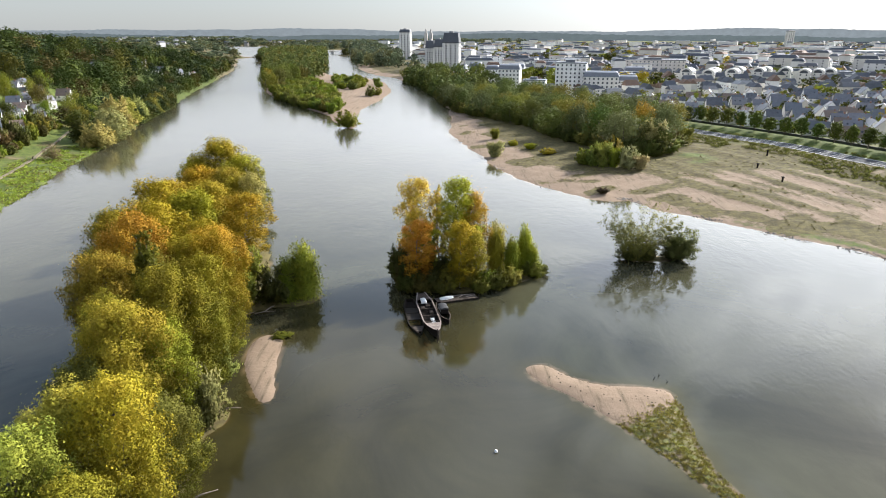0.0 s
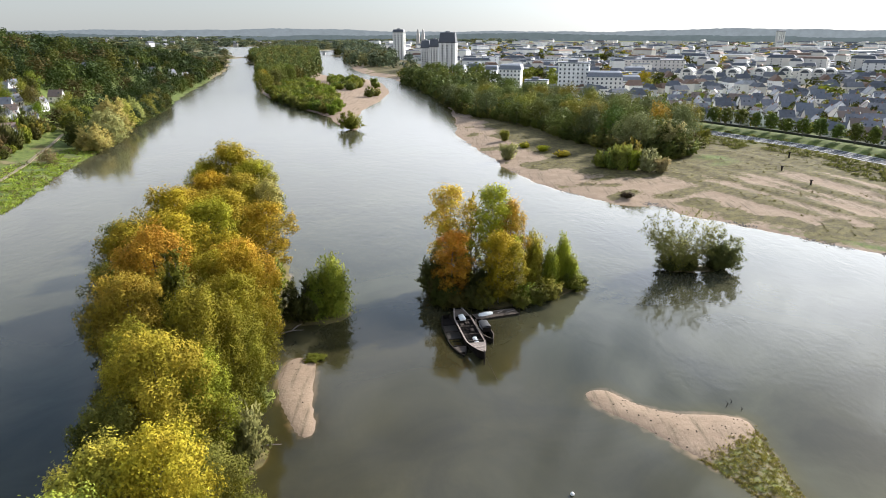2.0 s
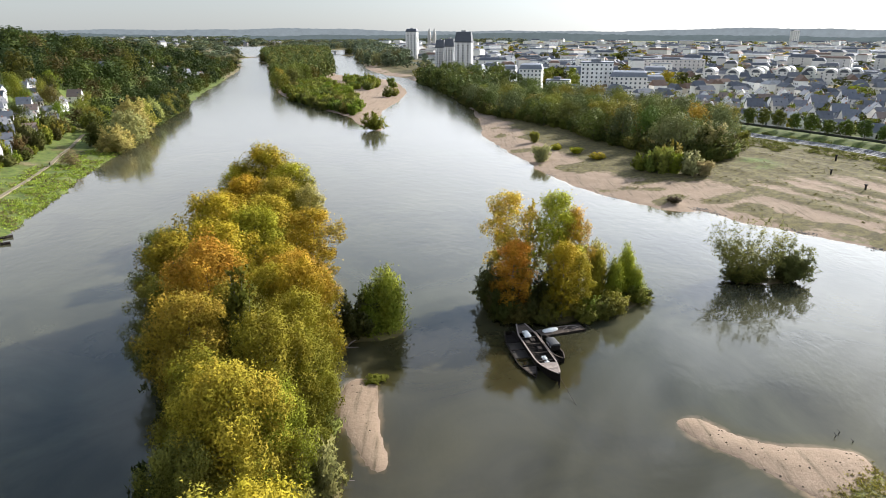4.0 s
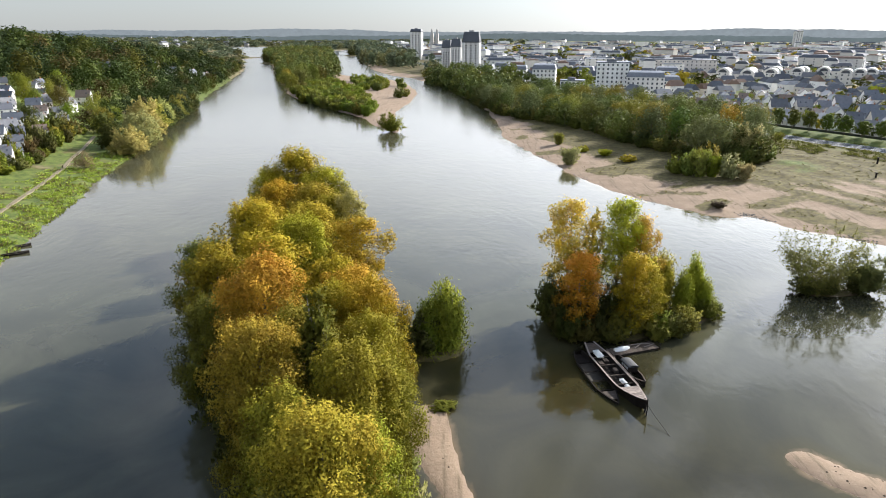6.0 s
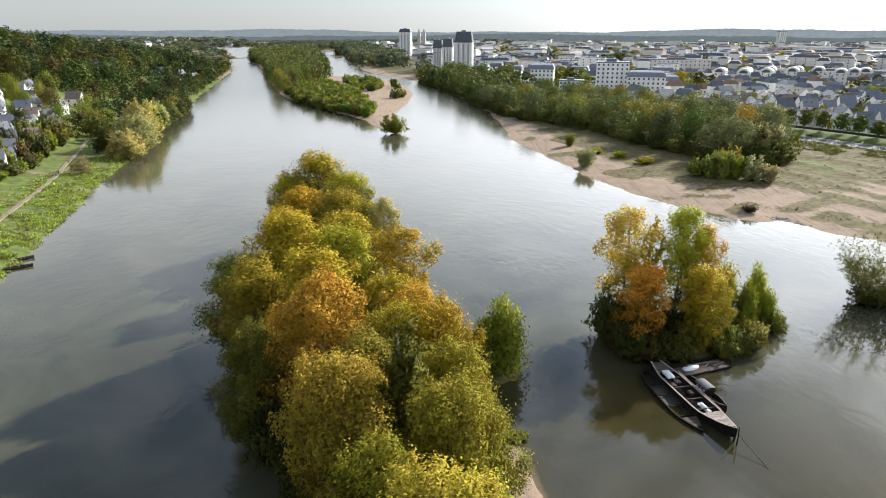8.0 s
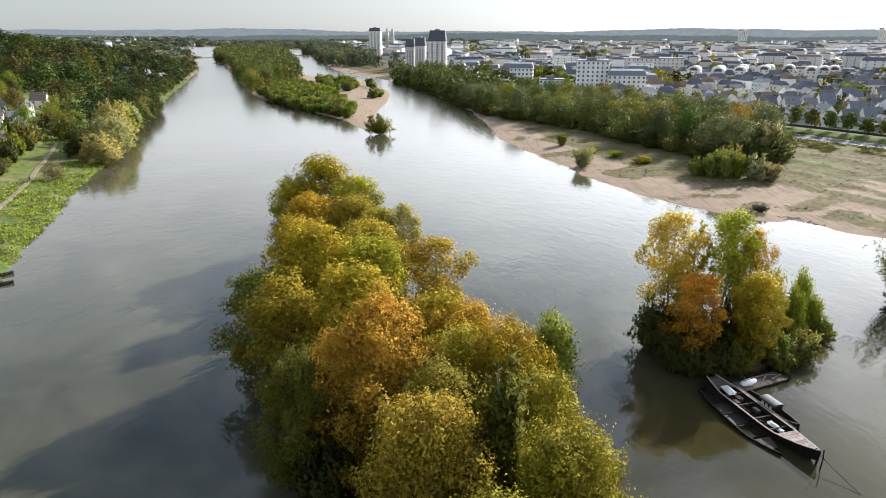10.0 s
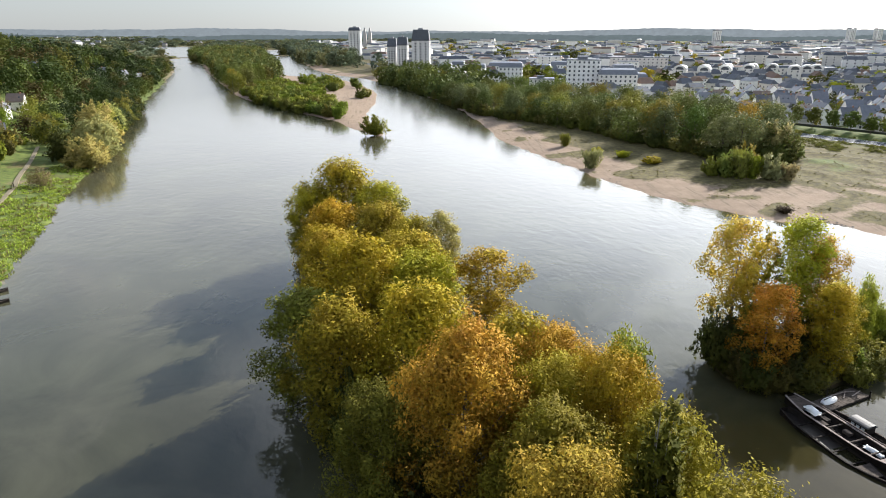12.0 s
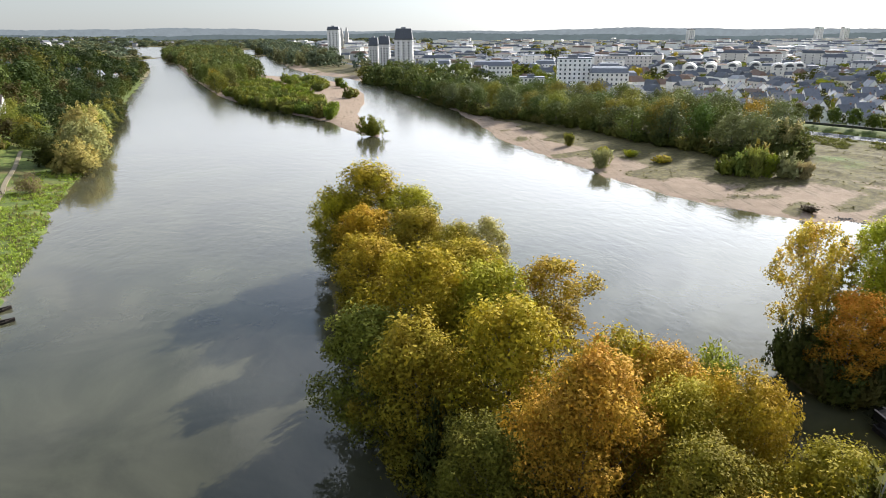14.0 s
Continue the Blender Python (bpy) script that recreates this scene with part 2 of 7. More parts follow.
NEAR_ISLE = [(-66, 191), (-76, 186), (-77, 170), (-72, 148), (-67, 128), (-62, 108), (-56, 90), (-51, 70), (-48, 48), (-45, 20), (-36, 18), (-29, 50), (-31, 62), (-34.5, 71), (-32, 79), (-37, 86), (-40, 98), (-41.5, 108), (-39, 115), (-30, 117), (-26.5, 122), (-32, 126), (-42, 128), (-44, 145), (-51, 165), (-58, 184)]
TREE_ISLET = [(-12.2, 129.5), (-8.5, 126), (-2, 124.6), (5, 126.5), (11, 129), (18, 134.6), (18, 138), (10, 139), (-4, 139), (-10.5, 135)]
SANDBAR = [(11.4, 92.8), (13.2, 94.6), (15.6, 94.2), (18.5, 90.6), (22.5, 88.4), (27.5, 87.8), (32.4, 86.8), (33.0, 83), (32.4, 76.6), (32.2, 71.6), (32.6, 66.5), (34.2, 61.5), (31.2, 64), (28.4, 69), (26, 73), (23.6, 76.9), (20.9, 80.6), (17.6, 84.8), (13.8, 88.6)]
SPIT = [(-35.0, 102.6), (-33.2, 104.6), (-30.4, 103.4), (-29.6, 98), (-28.6, 92), (-26.8, 84.4), (-28.0, 82.2), (-29.8, 84), (-32.5, 89.2), (-34.6, 95)]
WILLOW_PAD = [(41, 146.5), (45, 145.2), (50, 145.6), (54.5, 147.5), (52, 149.5), (45, 149)]
FAR_ISLE_A = [(-352, 1150), (-330, 1140), (-338, 1210), (-358, 1220)]
FAR_ISLE_B = [(-266, 1500), (-236, 1490), (-244, 1600), (-268, 1600)]
FAR_ISLE_C = [(-540, 1900), (-370, 1800), (-350, 2300), (-520, 2400)]

ring_r = np.vstack([smooth_line(SHORE_R), [(6000, -400), (6000, 6000), (-420, 6000)]])
ring_l = np.vstack([smooth_line(SHORE_L), [(-6000, -400), (-6000, 6000), (-900, 6000)]])
ring_end = np.array([(-900, 2500), (-420, 2500), (-420, 6000), (-900, 6000)])
rings = {key: smooth_line(line, 5, True) for key, line in dict(mid=MID_ISLE, near=NEAR_ISLE, islet=TREE_ISLET, bar=SANDBAR, spit=SPIT, pad=WILLOW_PAD, fa=FAR_ISLE_A, fb=FAR_ISLE_B, fc=FAR_ISLE_C).items()}

ROAD = smooth_line([(-330, 2300), (-160, 1500), (-70, 1010), (-10, 760), (30, 580), (62, 450), (92, 370), (111.5, 327), (127.8, 297.6), (142, 274.5), (150.5, 248), (156, 233), (170, 190), (190, 130), (230, 0), (290, -200)], 8)
LEVEE = smooth_line([(40, 600), (75, 465), (105, 372), (125, 333.5), (136, 315.5), (154, 283), (163, 261), (176, 225), (196, 165), (220, 100), (290, -100)], 8)


def right_profile(d):
    return np.interp(d, [-60, -7, 0, 10, 26, 45, 70, 100, 5000], [-3.2, -1.9, 0, 1.1, 2.0, 2.8, 4.2, 5.4, 5.8])


def left_profile(d):
    return np.interp(d, [-60, -4, 0, 2, 14, 28, 38, 46, 56, 100, 170, 260, 1200, 5000], [-3.2, -1.9, 0, 0.9, 2.0, 3.4, 7.0, 11.5, 16, 28, 41, 46, 48, 48])


def island_profile(d, top, slope, fall):
    return np.where(d > 0, top * (1 - np.exp(-np.maximum(d, 0) * slope / top)), np.maximum(d * fall, -3.2))


def plough(x, y, droad):
    """Old wheel ruts along the road: fine waves, and the weedy ridges between the broad sandy tracks."""
    d = droad + wobble(x, y, 45, 3) * 1.7 + wobble(x, y, 9, 2) * 0.5
    row = np.sin(d * 1.7 + wobble(x, y, 20, 6))
    ridge = np.zeros(np.shape(d))
    for centre, width, most in ((15, 4.0, 1.0), (24, 3.2, 1.0), (34, 2.8, 1.0), (47.5, 2.5, 1.0), (55, 1.4, 0.5), (62.5, 2.8, 1.0), (73, 4.0, 0.9)):
        ridge = np.maximum(ridge, most * np.exp(-((d - centre) / width) ** 2))
    return row, ridge * np.clip(0.85 + 0.6 * wobble(x, y, 14, 8) + 0.3 * wobble(x, y, 4, 1), 0, 1)


def ground(x, y):
    """Heights of the one sheet of ground, with the bed of the river, and masks of what covers it."""
    x, y = np.asarray(x, float), np.asarray(y, float)
    edge = wobble(x, y, 3.0, 2.0) * 0.7 + wobble(x, y, 11.0, 5.0) * 1.1
    dr = signed(x, y, ring_r) + edge
    dl = signed(x, y, ring_l) + edge
    # the left hill falls away down the valley
    fade = np.interp(y, [420, 650, 800, 950, 1300, 1800], [1.0, 0.85, 0.62, 0.4, 0.3, 0.25])
    zl = left_profile(dl)
    zl = np.where(zl > 4, 4 + (zl - 4) * fade, zl) + np.where(dl > 40, wobble(x, y, 60, 1.0) * 2.0, 0)
    z = np.maximum(right_profile(dr), zl)
    z = np.maximum(z, np.where(signed(x, y, ring_end) > 0, 1.0, -3.2))
    sd = {}
    for key, top, slope, fall in (("mid", 1.6, 0.10, 0.3), ("near", 1.4, 0.3, 1.1), ("islet", 0.9, 0.3, 0.6), ("bar", 0.42, 0.22, 0.5), ("spit", 0.34, 0.2, 0.55), ("pad", 0.12, 0.1, 0.6), ("fa", 1, 0.2, 0.5), ("fb", 1, 0.2, 0.5), ("fc", 2, 0.2, 0.5)):
        small = key in ("bar", "spit", "pad", "islet")
        sd[key] = signed(x, y, rings[key]) + (edge * 0.22 if small else edge * 0.7)
        z = np.maximum(z, island_profile(sd[key], top, slope, fall))
    droad, dlev = line_distance(x, y, ROAD), line_distance(x, y, LEVEE)
    # ploughed-looking tracks on the foreshore, then road bed and levee
    shore = np.clip((dr - 16) / 6, 0, 1) * np.clip((95 - dr) / 10, 0, 1) * np.clip((droad - 20) / 6, 0, 1) * np.clip((300 - y) / 30, 0, 1)
    row, ridge = plough(x, y, droad)
    z = z + shore * (0.5 * ridge + 0.07 * row)
    z = z + np.where((z > 0.25), wobble(x, y, 2.2, 7.0) * 0.08, 0)
    w = np.clip((22 - droad) / 14, 0, 1)
    z = np.where(dr > 0, z * (1 - w) + 6.0 * w, z)
    w = np.clip((11 - dlev) / 8.5, 0, 1) * np.clip((droad - 6.5) / 3, 0, 1)
    z = np.where(dr > 0, z * (1 - w) + np.maximum(z, 7.6) * w, z)
    grass = np.zeros(x.shape)
    grass = np.maximum(grass, np.clip((dl + 3) / 1.5, 0, 1) * np.clip((900 - y) / 200, 0.5, 1))
    strip = np.clip((15 - np.abs(dlev - 1)) / 3, 0, 1) * (dr > 0)
    grass = np.maximum(grass, strip)
    tuft = np.clip(wobble(x, y, 9, 4.0) * 1.6 + wobble(x, y, 3, 9.0) * 0.8 - 0.35, 0, 1)
    band = np.exp(-((dr - 9 - 4 * wobble(x, y, 30, 6)) / 4.0) ** 2) * np.clip((215 - y) / 25, 0, 1)
    strip = shore * ridge
    verge = np.clip((30 - droad) / 5, 0, 0.9) * np.clip((320 - y) / 30, 0.3, 1) * np.clip(0.95 + 0.5 * wobble(x, y, 5, 12), 0, 1)
    near_edge = np.exp(-((dr - 3.0 - 1.5 * wobble(x, y, 12, 6)) / 2.2) ** 2) * np.clip((185 - y) / 12, 0, 1) * np.clip(0.7 + 0.8 * wobble(x, y, 8, 15), 0, 1)
    olive = np.clip(wobble(x, y, 12, 14.0) + 0.5 * wobble(x, y, 4, 3) + 0.15, 0, 1) * np.clip((dr - 7) / 4, 0, 1) * np.clip((30 - dr) / 8, 0, 1) * np.clip((235 - y) / 30, 0, 1)
    weed = np.where((dr > 1.5) & (dr < 110), np.clip(0.85 * tuft * np.clip((46 - dr) / 20, 0.25, 0.8) + 0.5 * band + strip + 1.2 * verge + 1.2 * olive + 0.6 * np.clip((dr - 14) / 8, 0, 1) * np.clip((y - 225) / 20, 0, 1), 0, 1), 0)
    grass = np.maximum(grass, np.where((dr > 0.5) & (dr < 110), np.clip(0.75 * near_edge + 0.35 * olive * tuft, 0, 1), 0))
    grass = np.maximum(grass, np.where(dr > 100, 0.45 + 0.3 * wobble(x, y, 40, 2), 0))
    for key, start in (("near", -1.4), ("islet", -1.5), ("pad", -1.5)):
        weed = np.maximum(weed, np.clip((sd[key] - start) / 2.5, 0, 1))
    for key, start in (("fa", 1), ("fb", 1), ("fc", 1)):
        grass = np.maximum(grass, np.clip((sd[key] - start) / 2.5, 0, 1))
    # the near tail of the sandbar is grown over
    grass = np.maximum(grass, np.where(sd["bar"] > -0.8, np.clip((80.0 + (x - 27) * 0.62 - y) / 1.6, 0, 1) * 0.5, 0))
    grass = np.where((y > 1100) & (dr < 0), grass * 0.25, grass)
    grass = np.maximum(grass, 0.9 * np.exp(-((x - 96) / 9) ** 2 - ((y - 258) / 11) ** 2) * (0.75 + 0.4 * wobble(x, y, 4, 6)))
    weed = np.maximum(weed, np.where((dl > 2) & (dl < 45) & (y < 420), np.clip(0.45 + 0.5 * wobble(x, y, 11, 21) + 0.25 * wobble(x, y, 3.5, 8) + np.clip((dl - 12) / 30, 0, 0.25), 0, 0.9), 0))
    grass = np.where((dl > 2) & (dl < 45) & (y < 420), grass * np.clip(0.75 - 0.45 * wobble(x, y, 9, 31) - 0.2 * wobble(x, y, 3, 2), 0.2, 1), grass)
    weed = np.maximum(weed, np.where((y > 1100) & (z > 0), 0.75, 0))
    bed = np.clip((z + 1.9) / 1.9, 0, 1)
    track = 0.68 - 0.85 * shore * ridge + 0.25 * wobble(x, y, 9, 5) + 0.16 * row + np.clip((24 - dr) / 10, 0, 0.4)
    sand = np.where(z < 0.2, 1.0, np.clip(1 - grass * 1.1, 0, 1) * np.where(dr > 100, 0, np.where(dr > 14, track, 0.9)))
    return z, grass, sand, bed, dr, dl, sd, weed


def axis(spans):
    out = [spans[0][0]]
    for start, end, step in spans:
        n = max(1, round((end - start) / step))
        out.extend(start + (end - start) * (i + 1) / n for i in range(n))
    return np.array(out)


XS = axis([(-4800, -1200, 300), (-1200, -420, 30), (-420, -215, 8), (-215, -90, 2.8), (-90, -40, 1.6), (-40, -24, 0.8), (-24, 8, 1.6), (8, 36, 0.8), (36, 40, 1.3), (40, 190, 1.6), (190, 420, 10), (420, 1200, 40), (1200, 4800, 300)])
YS = axis([(-400, 10, 20), (10, 50, 3), (50, 58, 1.6), (58, 106, 0.8), (106, 140, 1.6), (140, 330, 1.75), (330, 520, 6), (520, 1000, 12), (1000, 2600, 40), (2600, 4900, 230)])
GX, GY = np.meshgrid(XS, YS)
GZ, G_GRASS, G_SAND, G_BED, G_DR, G_DL, G_SD, G_WEED = ground(GX, GY)


def height(x, y):
    """The ground's height at a place, from the grid of the ground's mesh."""
    i = min(max(int(np.searchsorted(XS, x)) - 1, 0), len(XS) - 2)
    j = min(max(int(np.searchsorted(YS, y)) - 1, 0), len(YS) - 2)
    u, v = (x - XS[i]) / (XS[i + 1] - XS[i]), (y - YS[j]) / (YS[j + 1] - YS[j])
    a, b, c, d = GZ[j, i], GZ[j, i + 1], GZ[j + 1, i], GZ[j + 1, i + 1]
    return float((a * (1 - u) + b * u) * (1 - v) + (c * (1 - u) + d * u) * v)


def ground_material():
    m = bpy.data.materials.new("river_ground")
    m.use_nodes = True
    t = m.node_tree
    bsdf = t.nodes["Principled BSDF"]
    bsdf.inputs["Roughness"].default_value = 0.95
    bsdf.inputs["Specular IOR Level"].default_value = 0.2
    geo = t.nodes.new("ShaderNodeNewGeometry")

    def noise_fac(scale, detail=6.0, rough=0.6):
        n = node(t, "ShaderNodeTexNoise", Scale=scale, Detail=detail, Roughness=rough)
        t.links.new(geo.outputs["Position"], n.inputs["Vector"])
        return n.outputs["Fac"]

    def blend(fac, a, b):
        mix = t.nodes.new("ShaderNodeMix")
        mix.data_type = "RGBA"
        for socket, value in (("Factor", fac), ("A", a), ("B", b)):
            if isinstance(value, tuple):
                mix.inputs[socket].default_value = (*value, 1)
            else:
                t.links.new(value, mix.inputs[socket])
        return mix.outputs["Result"]

    def ramp(fac, low, high):
        r = t.nodes.new("ShaderNodeMapRange")
        r.inputs["From Min"].default_value, r.inputs["From Max"].default_value = low, high
        t.links.new(fac, r.inputs["Value"])
        return r.outputs[0]

    # growth and wear drawn out along the old wheel tracks
    lay = t.nodes.new("ShaderNodeMapping")
    lay.inputs["Rotation"].default_value = (0, 0, radians(-21))
    lay.inputs["Scale"].default_value = (0.75, 0.06, 0.3)
    t.links.new(geo.outputs["Position"], lay.inputs["Vector"])
    drawn = node(t, "ShaderNodeTexNoise", Scale=1.0, Detail=6.0, Roughness=0.7)
    t.links.new(lay.outputs[0], drawn.inputs["Vector"])

    def mask(name, scale, full=1.18):
        at = t.nodes.new("ShaderNodeAttribute")
        at.attribute_name = name
        add = t.nodes.new("ShaderNodeMath")
        add.operation = "ADD"
        t.links.new(at.outputs["Fac"], add.inputs[0])
        t.links.new(noise_fac(scale, 7.0, 0.7), add.inputs[1])
        return ramp(add.outputs[0], 0.78, full)

    sand = blend(ramp(noise_fac(0.25), 0.3, 0.7), (0.215, 0.153, 0.106), (0.295, 0.218, 0.154))
    sand = blend(ramp(noise_fac(2.5), 0.45, 0.8), sand, (0.23, 0.172, 0.12))
    earth = blend(ramp(noise_fac(0.1), 0.35, 0.65), (0.125, 0.093, 0.057), (0.20, 0.15, 0.097))
    green = blend(ramp(noise_fac(0.35), 0.35, 0.65), (0.045, 0.075, 0.016), (0.13, 0.165, 0.035))
    green = blend(ramp(noise_fac(1.8), 0.5, 0.75), green, (0.16, 0.14, 0.05))
    earth = blend(ramp(noise_fac(0.17, 8.0, 0.75), 0.56, 0.72), earth, (0.105, 0.092, 0.042))
    earth = blend(ramp(noise_fac(0.9, 8.0, 0.8), 0.58, 0.75), earth, (0.07, 0.06, 0.035))
    earth = blend(ramp(noise_fac(5.0, 6.0, 0.8), 0.55, 0.72), earth, (0.055, 0.045, 0.028))
    sand = blend(ramp(noise_fac(1.1, 7.0, 0.75), 0.58, 0.8), sand, (0.16, 0.118, 0.08))
    base = blend(mask("sand", 0.5), earth, sand)
    base = blend(ramp(drawn.outputs["Fac"], 0.54, 0.72), base, (0.088, 0.07, 0.042))
    scrub = blend(ramp(noise_fac(0.5), 0.35, 0.65), (0.066, 0.053, 0.023), (0.14, 0.118, 0.043))
    base = blend(mask("weed", 0.6, 1.0), base, scrub)
    base = blend(mask("grass", 0.7), base, green)
    t.links.new(base, bsdf.inputs["Base Color"])
    bump = node(t, "ShaderNodeBump", Strength=0.7, Distance=0.16)
    t.links.new(noise_fac(1.5, 8.0, 0.7), bump.inputs["Height"])
    t.links.new(bump.outputs[0], bsdf.inputs["Normal"])
    return m


def water_material():
    m = bpy.data.materials.new("river_water")
    m.use_nodes = True
    t = m.node_tree
    bsdf = t.nodes["Principled BSDF"]
    bsdf.inputs["IOR"].default_value = 1.35
    geo = t.nodes.new("ShaderNodeNewGeometry")
    # the open reaches upstream lie in the wind
    place = t.nodes.new("ShaderNodeSeparateXYZ")
    t.links.new(geo.outputs["Position"], place.inputs[0])
    windy = t.nodes.new("ShaderNodeMapRange")
    windy.inputs["From Min"].default_value, windy.inputs["From Max"].default_value = 160, 600
    windy.inputs["To Min"].default_value, windy.inputs["To Max"].default_value = 0.02, 0.2
    t.links.new(place.outputs["Y"], windy.inputs["Value"])
    t.links.new(windy.outputs[0], bsdf.inputs["Roughness"])
    at = t.nodes.new("ShaderNodeAttribute")
    at.attribute_name = "shoal"
    soft = node(t, "ShaderNodeTexNoise", Scale=0.16, Detail=5.0, Roughness=0.6, Distortion=1.0)
    t.links.new(geo.outputs["Position"], soft.inputs["Vector"])
    lift = t.nodes.new("ShaderNodeMath")
    lift.operation, lift.inputs[1].default_value, lift.inputs[2].default_value = "MULTIPLY_ADD", 0.5, -0.25
    t.links.new(soft.outputs["Fac"], lift.inputs[0])
    add = t.nodes.new("ShaderNodeMath")
    t.links.new(at.outputs["Fac"], add.inputs[0])
    t.links.new(lift.outputs[0], add.inputs[1])
    ramp = t.nodes.new("ShaderNodeValToRGB")
    e = ramp.color_ramp.elements
    e[0].position, e[0].color = 0.15, (0.053, 0.052, 0.032, 1)
    e[1].position, e[1].color = 1.0, (0.21, 0.155, 0.10, 1)
    mid = ramp.color_ramp.elements.new(0.8)
    mid.color = (0.060, 0.055, 0.026, 1)
    t.links.new(add.outputs[0], ramp.inputs[0])
    # silt clouds and weed beds in the slow water
    beds = node(t, "ShaderNodeTexNoise", Scale=0.045, Detail=6.0, Roughness=0.6, Distortion=0.9)
    t.links.new(geo.outputs["Position"], beds.inputs["Vector"])
    tone = t.nodes.new("ShaderNodeMapRange")
    tone.inputs["From Min"].default_value, tone.inputs["From Max"].default_value = 0.32, 0.68
    tone.inputs["To Min"].default_value, tone.inputs["To Max"].default_value = 0.68, 1.36
    t.links.new(beds.outputs["Fac"], tone.inputs["Value"])
    silt = t.nodes.new("ShaderNodeVectorMath")
    silt.operation = "SCALE"
    t.links.new(ramp.outputs[0], silt.inputs[0])
    t.links.new(tone.outputs[0], silt.inputs["Scale"])
    clear = t.nodes.new("ShaderNodeAttribute")
    clear.attribute_name = "clear"
    kind_of = t.nodes.new("ShaderNodeMix")
    kind_of.data_type = "RGBA"
    kind_of.blend_type = "MULTIPLY"
    kind_of.inputs["B"].default_value = (0.56, 0.50, 0.32, 1)
    t.links.new(clear.outputs["Fac"], kind_of.inputs["Factor"])
    t.links.new(silt.outputs[0], kind_of.inputs["A"])
    t.links.new(kind_of.outputs["Result"], bsdf.inputs["Base Color"])
    # ripples drawn out across the current, calmer in broad patches
    mapping = t.nodes.new("ShaderNodeMapping")
    mapping.inputs["Rotation"].default_value = (0, 0, radians(12))
    mapping.inputs["Scale"].default_value = (1.0, 0.55, 1.0)
    t.links.new(geo.outputs["Position"], mapping.inputs["Vector"])
    small = node(t, "ShaderNodeTexNoise", Scale=1.1, Detail=4.0, Roughness=0.55)
    wide = node(t, "ShaderNodeTexNoise", Scale=0.42, Detail=3.0, Roughness=0.55, Distortion=0.6)
    for n in (small, wide):
        t.links.new(mapping.outputs[0], n.inputs["Vector"])
    calm = node(t, "ShaderNodeTexNoise", Scale=0.03, Detail=4.0, Roughness=0.55, Distortion=0.8)
    t.links.new(geo.outputs["Position"], calm.inputs["Vector"])
    amount = t.nodes.new("ShaderNodeMapRange")
    amount.inputs["From Min"].default_value, amount.inputs["From Max"].default_value = 0.35, 0.7
    amount.inputs["To Min"].default_value, amount.inputs["To Max"].default_value = 0.14, 0.75
    t.links.new(calm.outputs["Fac"], amount.inputs["Value"])
    b1 = node(t, "ShaderNodeBump", Strength=0.25, Distance=0.03)
    t.links.new(amount.outputs[0], b1.inputs["Strength"])
    t.links.new(small.outputs["Fac"], b1.inputs["Height"])
    b2 = node(t, "ShaderNodeBump", Strength=0.22, Distance=0.30)
    swell = t.nodes.new("ShaderNodeMapRange")
    swell.inputs["From Min"].default_value, swell.inputs["From Max"].default_value = 100, 300
    swell.inputs["To Min"].default_value, swell.inputs["To Max"].default_value = 0.05, 0.26
    t.links.new(place.outputs["Y"], swell.inputs["Value"])
    t.links.new(swell.outputs[0], b2.inputs["Strength"])
    t.links.new(wide.outputs["Fac"], b2.inputs["Height"])
    t.links.new(b1.outputs[0], b2.inputs["Normal"])
    t.links.new(b2.outputs[0], bsdf.inputs["Normal"])
    return m


land = new("ground", grid_mesh("ground", XS, YS, GZ, {"grass": G_GRASS, "sand": G_SAND, "weed": G_WEED}, ground_material()))
tagged(land, "sandy river banks, grass and town ground in one sheet", "ground", kind="structure")
WX, WY = np.delete(XS, np.arange(1, len(XS) - 1, 2)), np.delete(YS, np.arange(1, len(YS) - 1, 2))
shoal = G_BED[np.ix_(np.isin(YS, WY), np.isin(XS, WX))]
# the water in the lee of the isle runs clear over weed beds
LEE = smooth_line([(-38, 60), (-36, 90), (-32, 118), (-14, 124), (2, 122), (8, 108), (12, 90), (24, 72), (32, 52), (30, 20), (-20, 10), (-38, 30)], 4, True)
wx, wy = np.meshgrid(WX, WY)
lee = np.clip((signed(wx, wy, LEE) + 9) / 16, 0, 1) * np.clip(0.85 + 0.25 * wobble(wx, wy, 14, 3), 0, 1)
river = new("water", grid_mesh("water", WX, WY, np.zeros_like(shoal), {"shoal": shoal, "clear": lee}, water_material()))
tagged(river, "wide grey-brown river with faint ripples and shallows", "river", kind="structure")


def ribbon(name, line, width, lift, mat, label, category, kind="structure", offset=0.0):
    """A strip of surface with a kerb's thickness along a line on the ground."""
    tan = np.gradient(line, axis=0)
    tan /= np.linalg.norm(tan, axis=1)[:, None]
    side = np.stack([-tan[:, 1], tan[:, 0]], 1)
    co, faces = [], []
    for i, (p, s) in enumerate(zip(line, side)):
        p = p + s * offset
        z = max(height(*p), height(*(p + s * width / 2)), height(*(p - s * width / 2))) + lift
        for k, dz in ((-0.5, -0.4), (-0.5, 0.0), (0.5, 0.0), (0.5, -0.4)):
            co.append((*(p + s * width * k), z + dz))
        if i:
            a, b = 4 * (i - 1), 4 * i
            faces += [(a + k, b + k, b + k + 1, a + k + 1) for k in range(3)]
    ob = new(name, array_mesh(name, np.array(co), np.array(faces), mat, smooth=False))
    return tagged(ob, label, category, kind=kind)


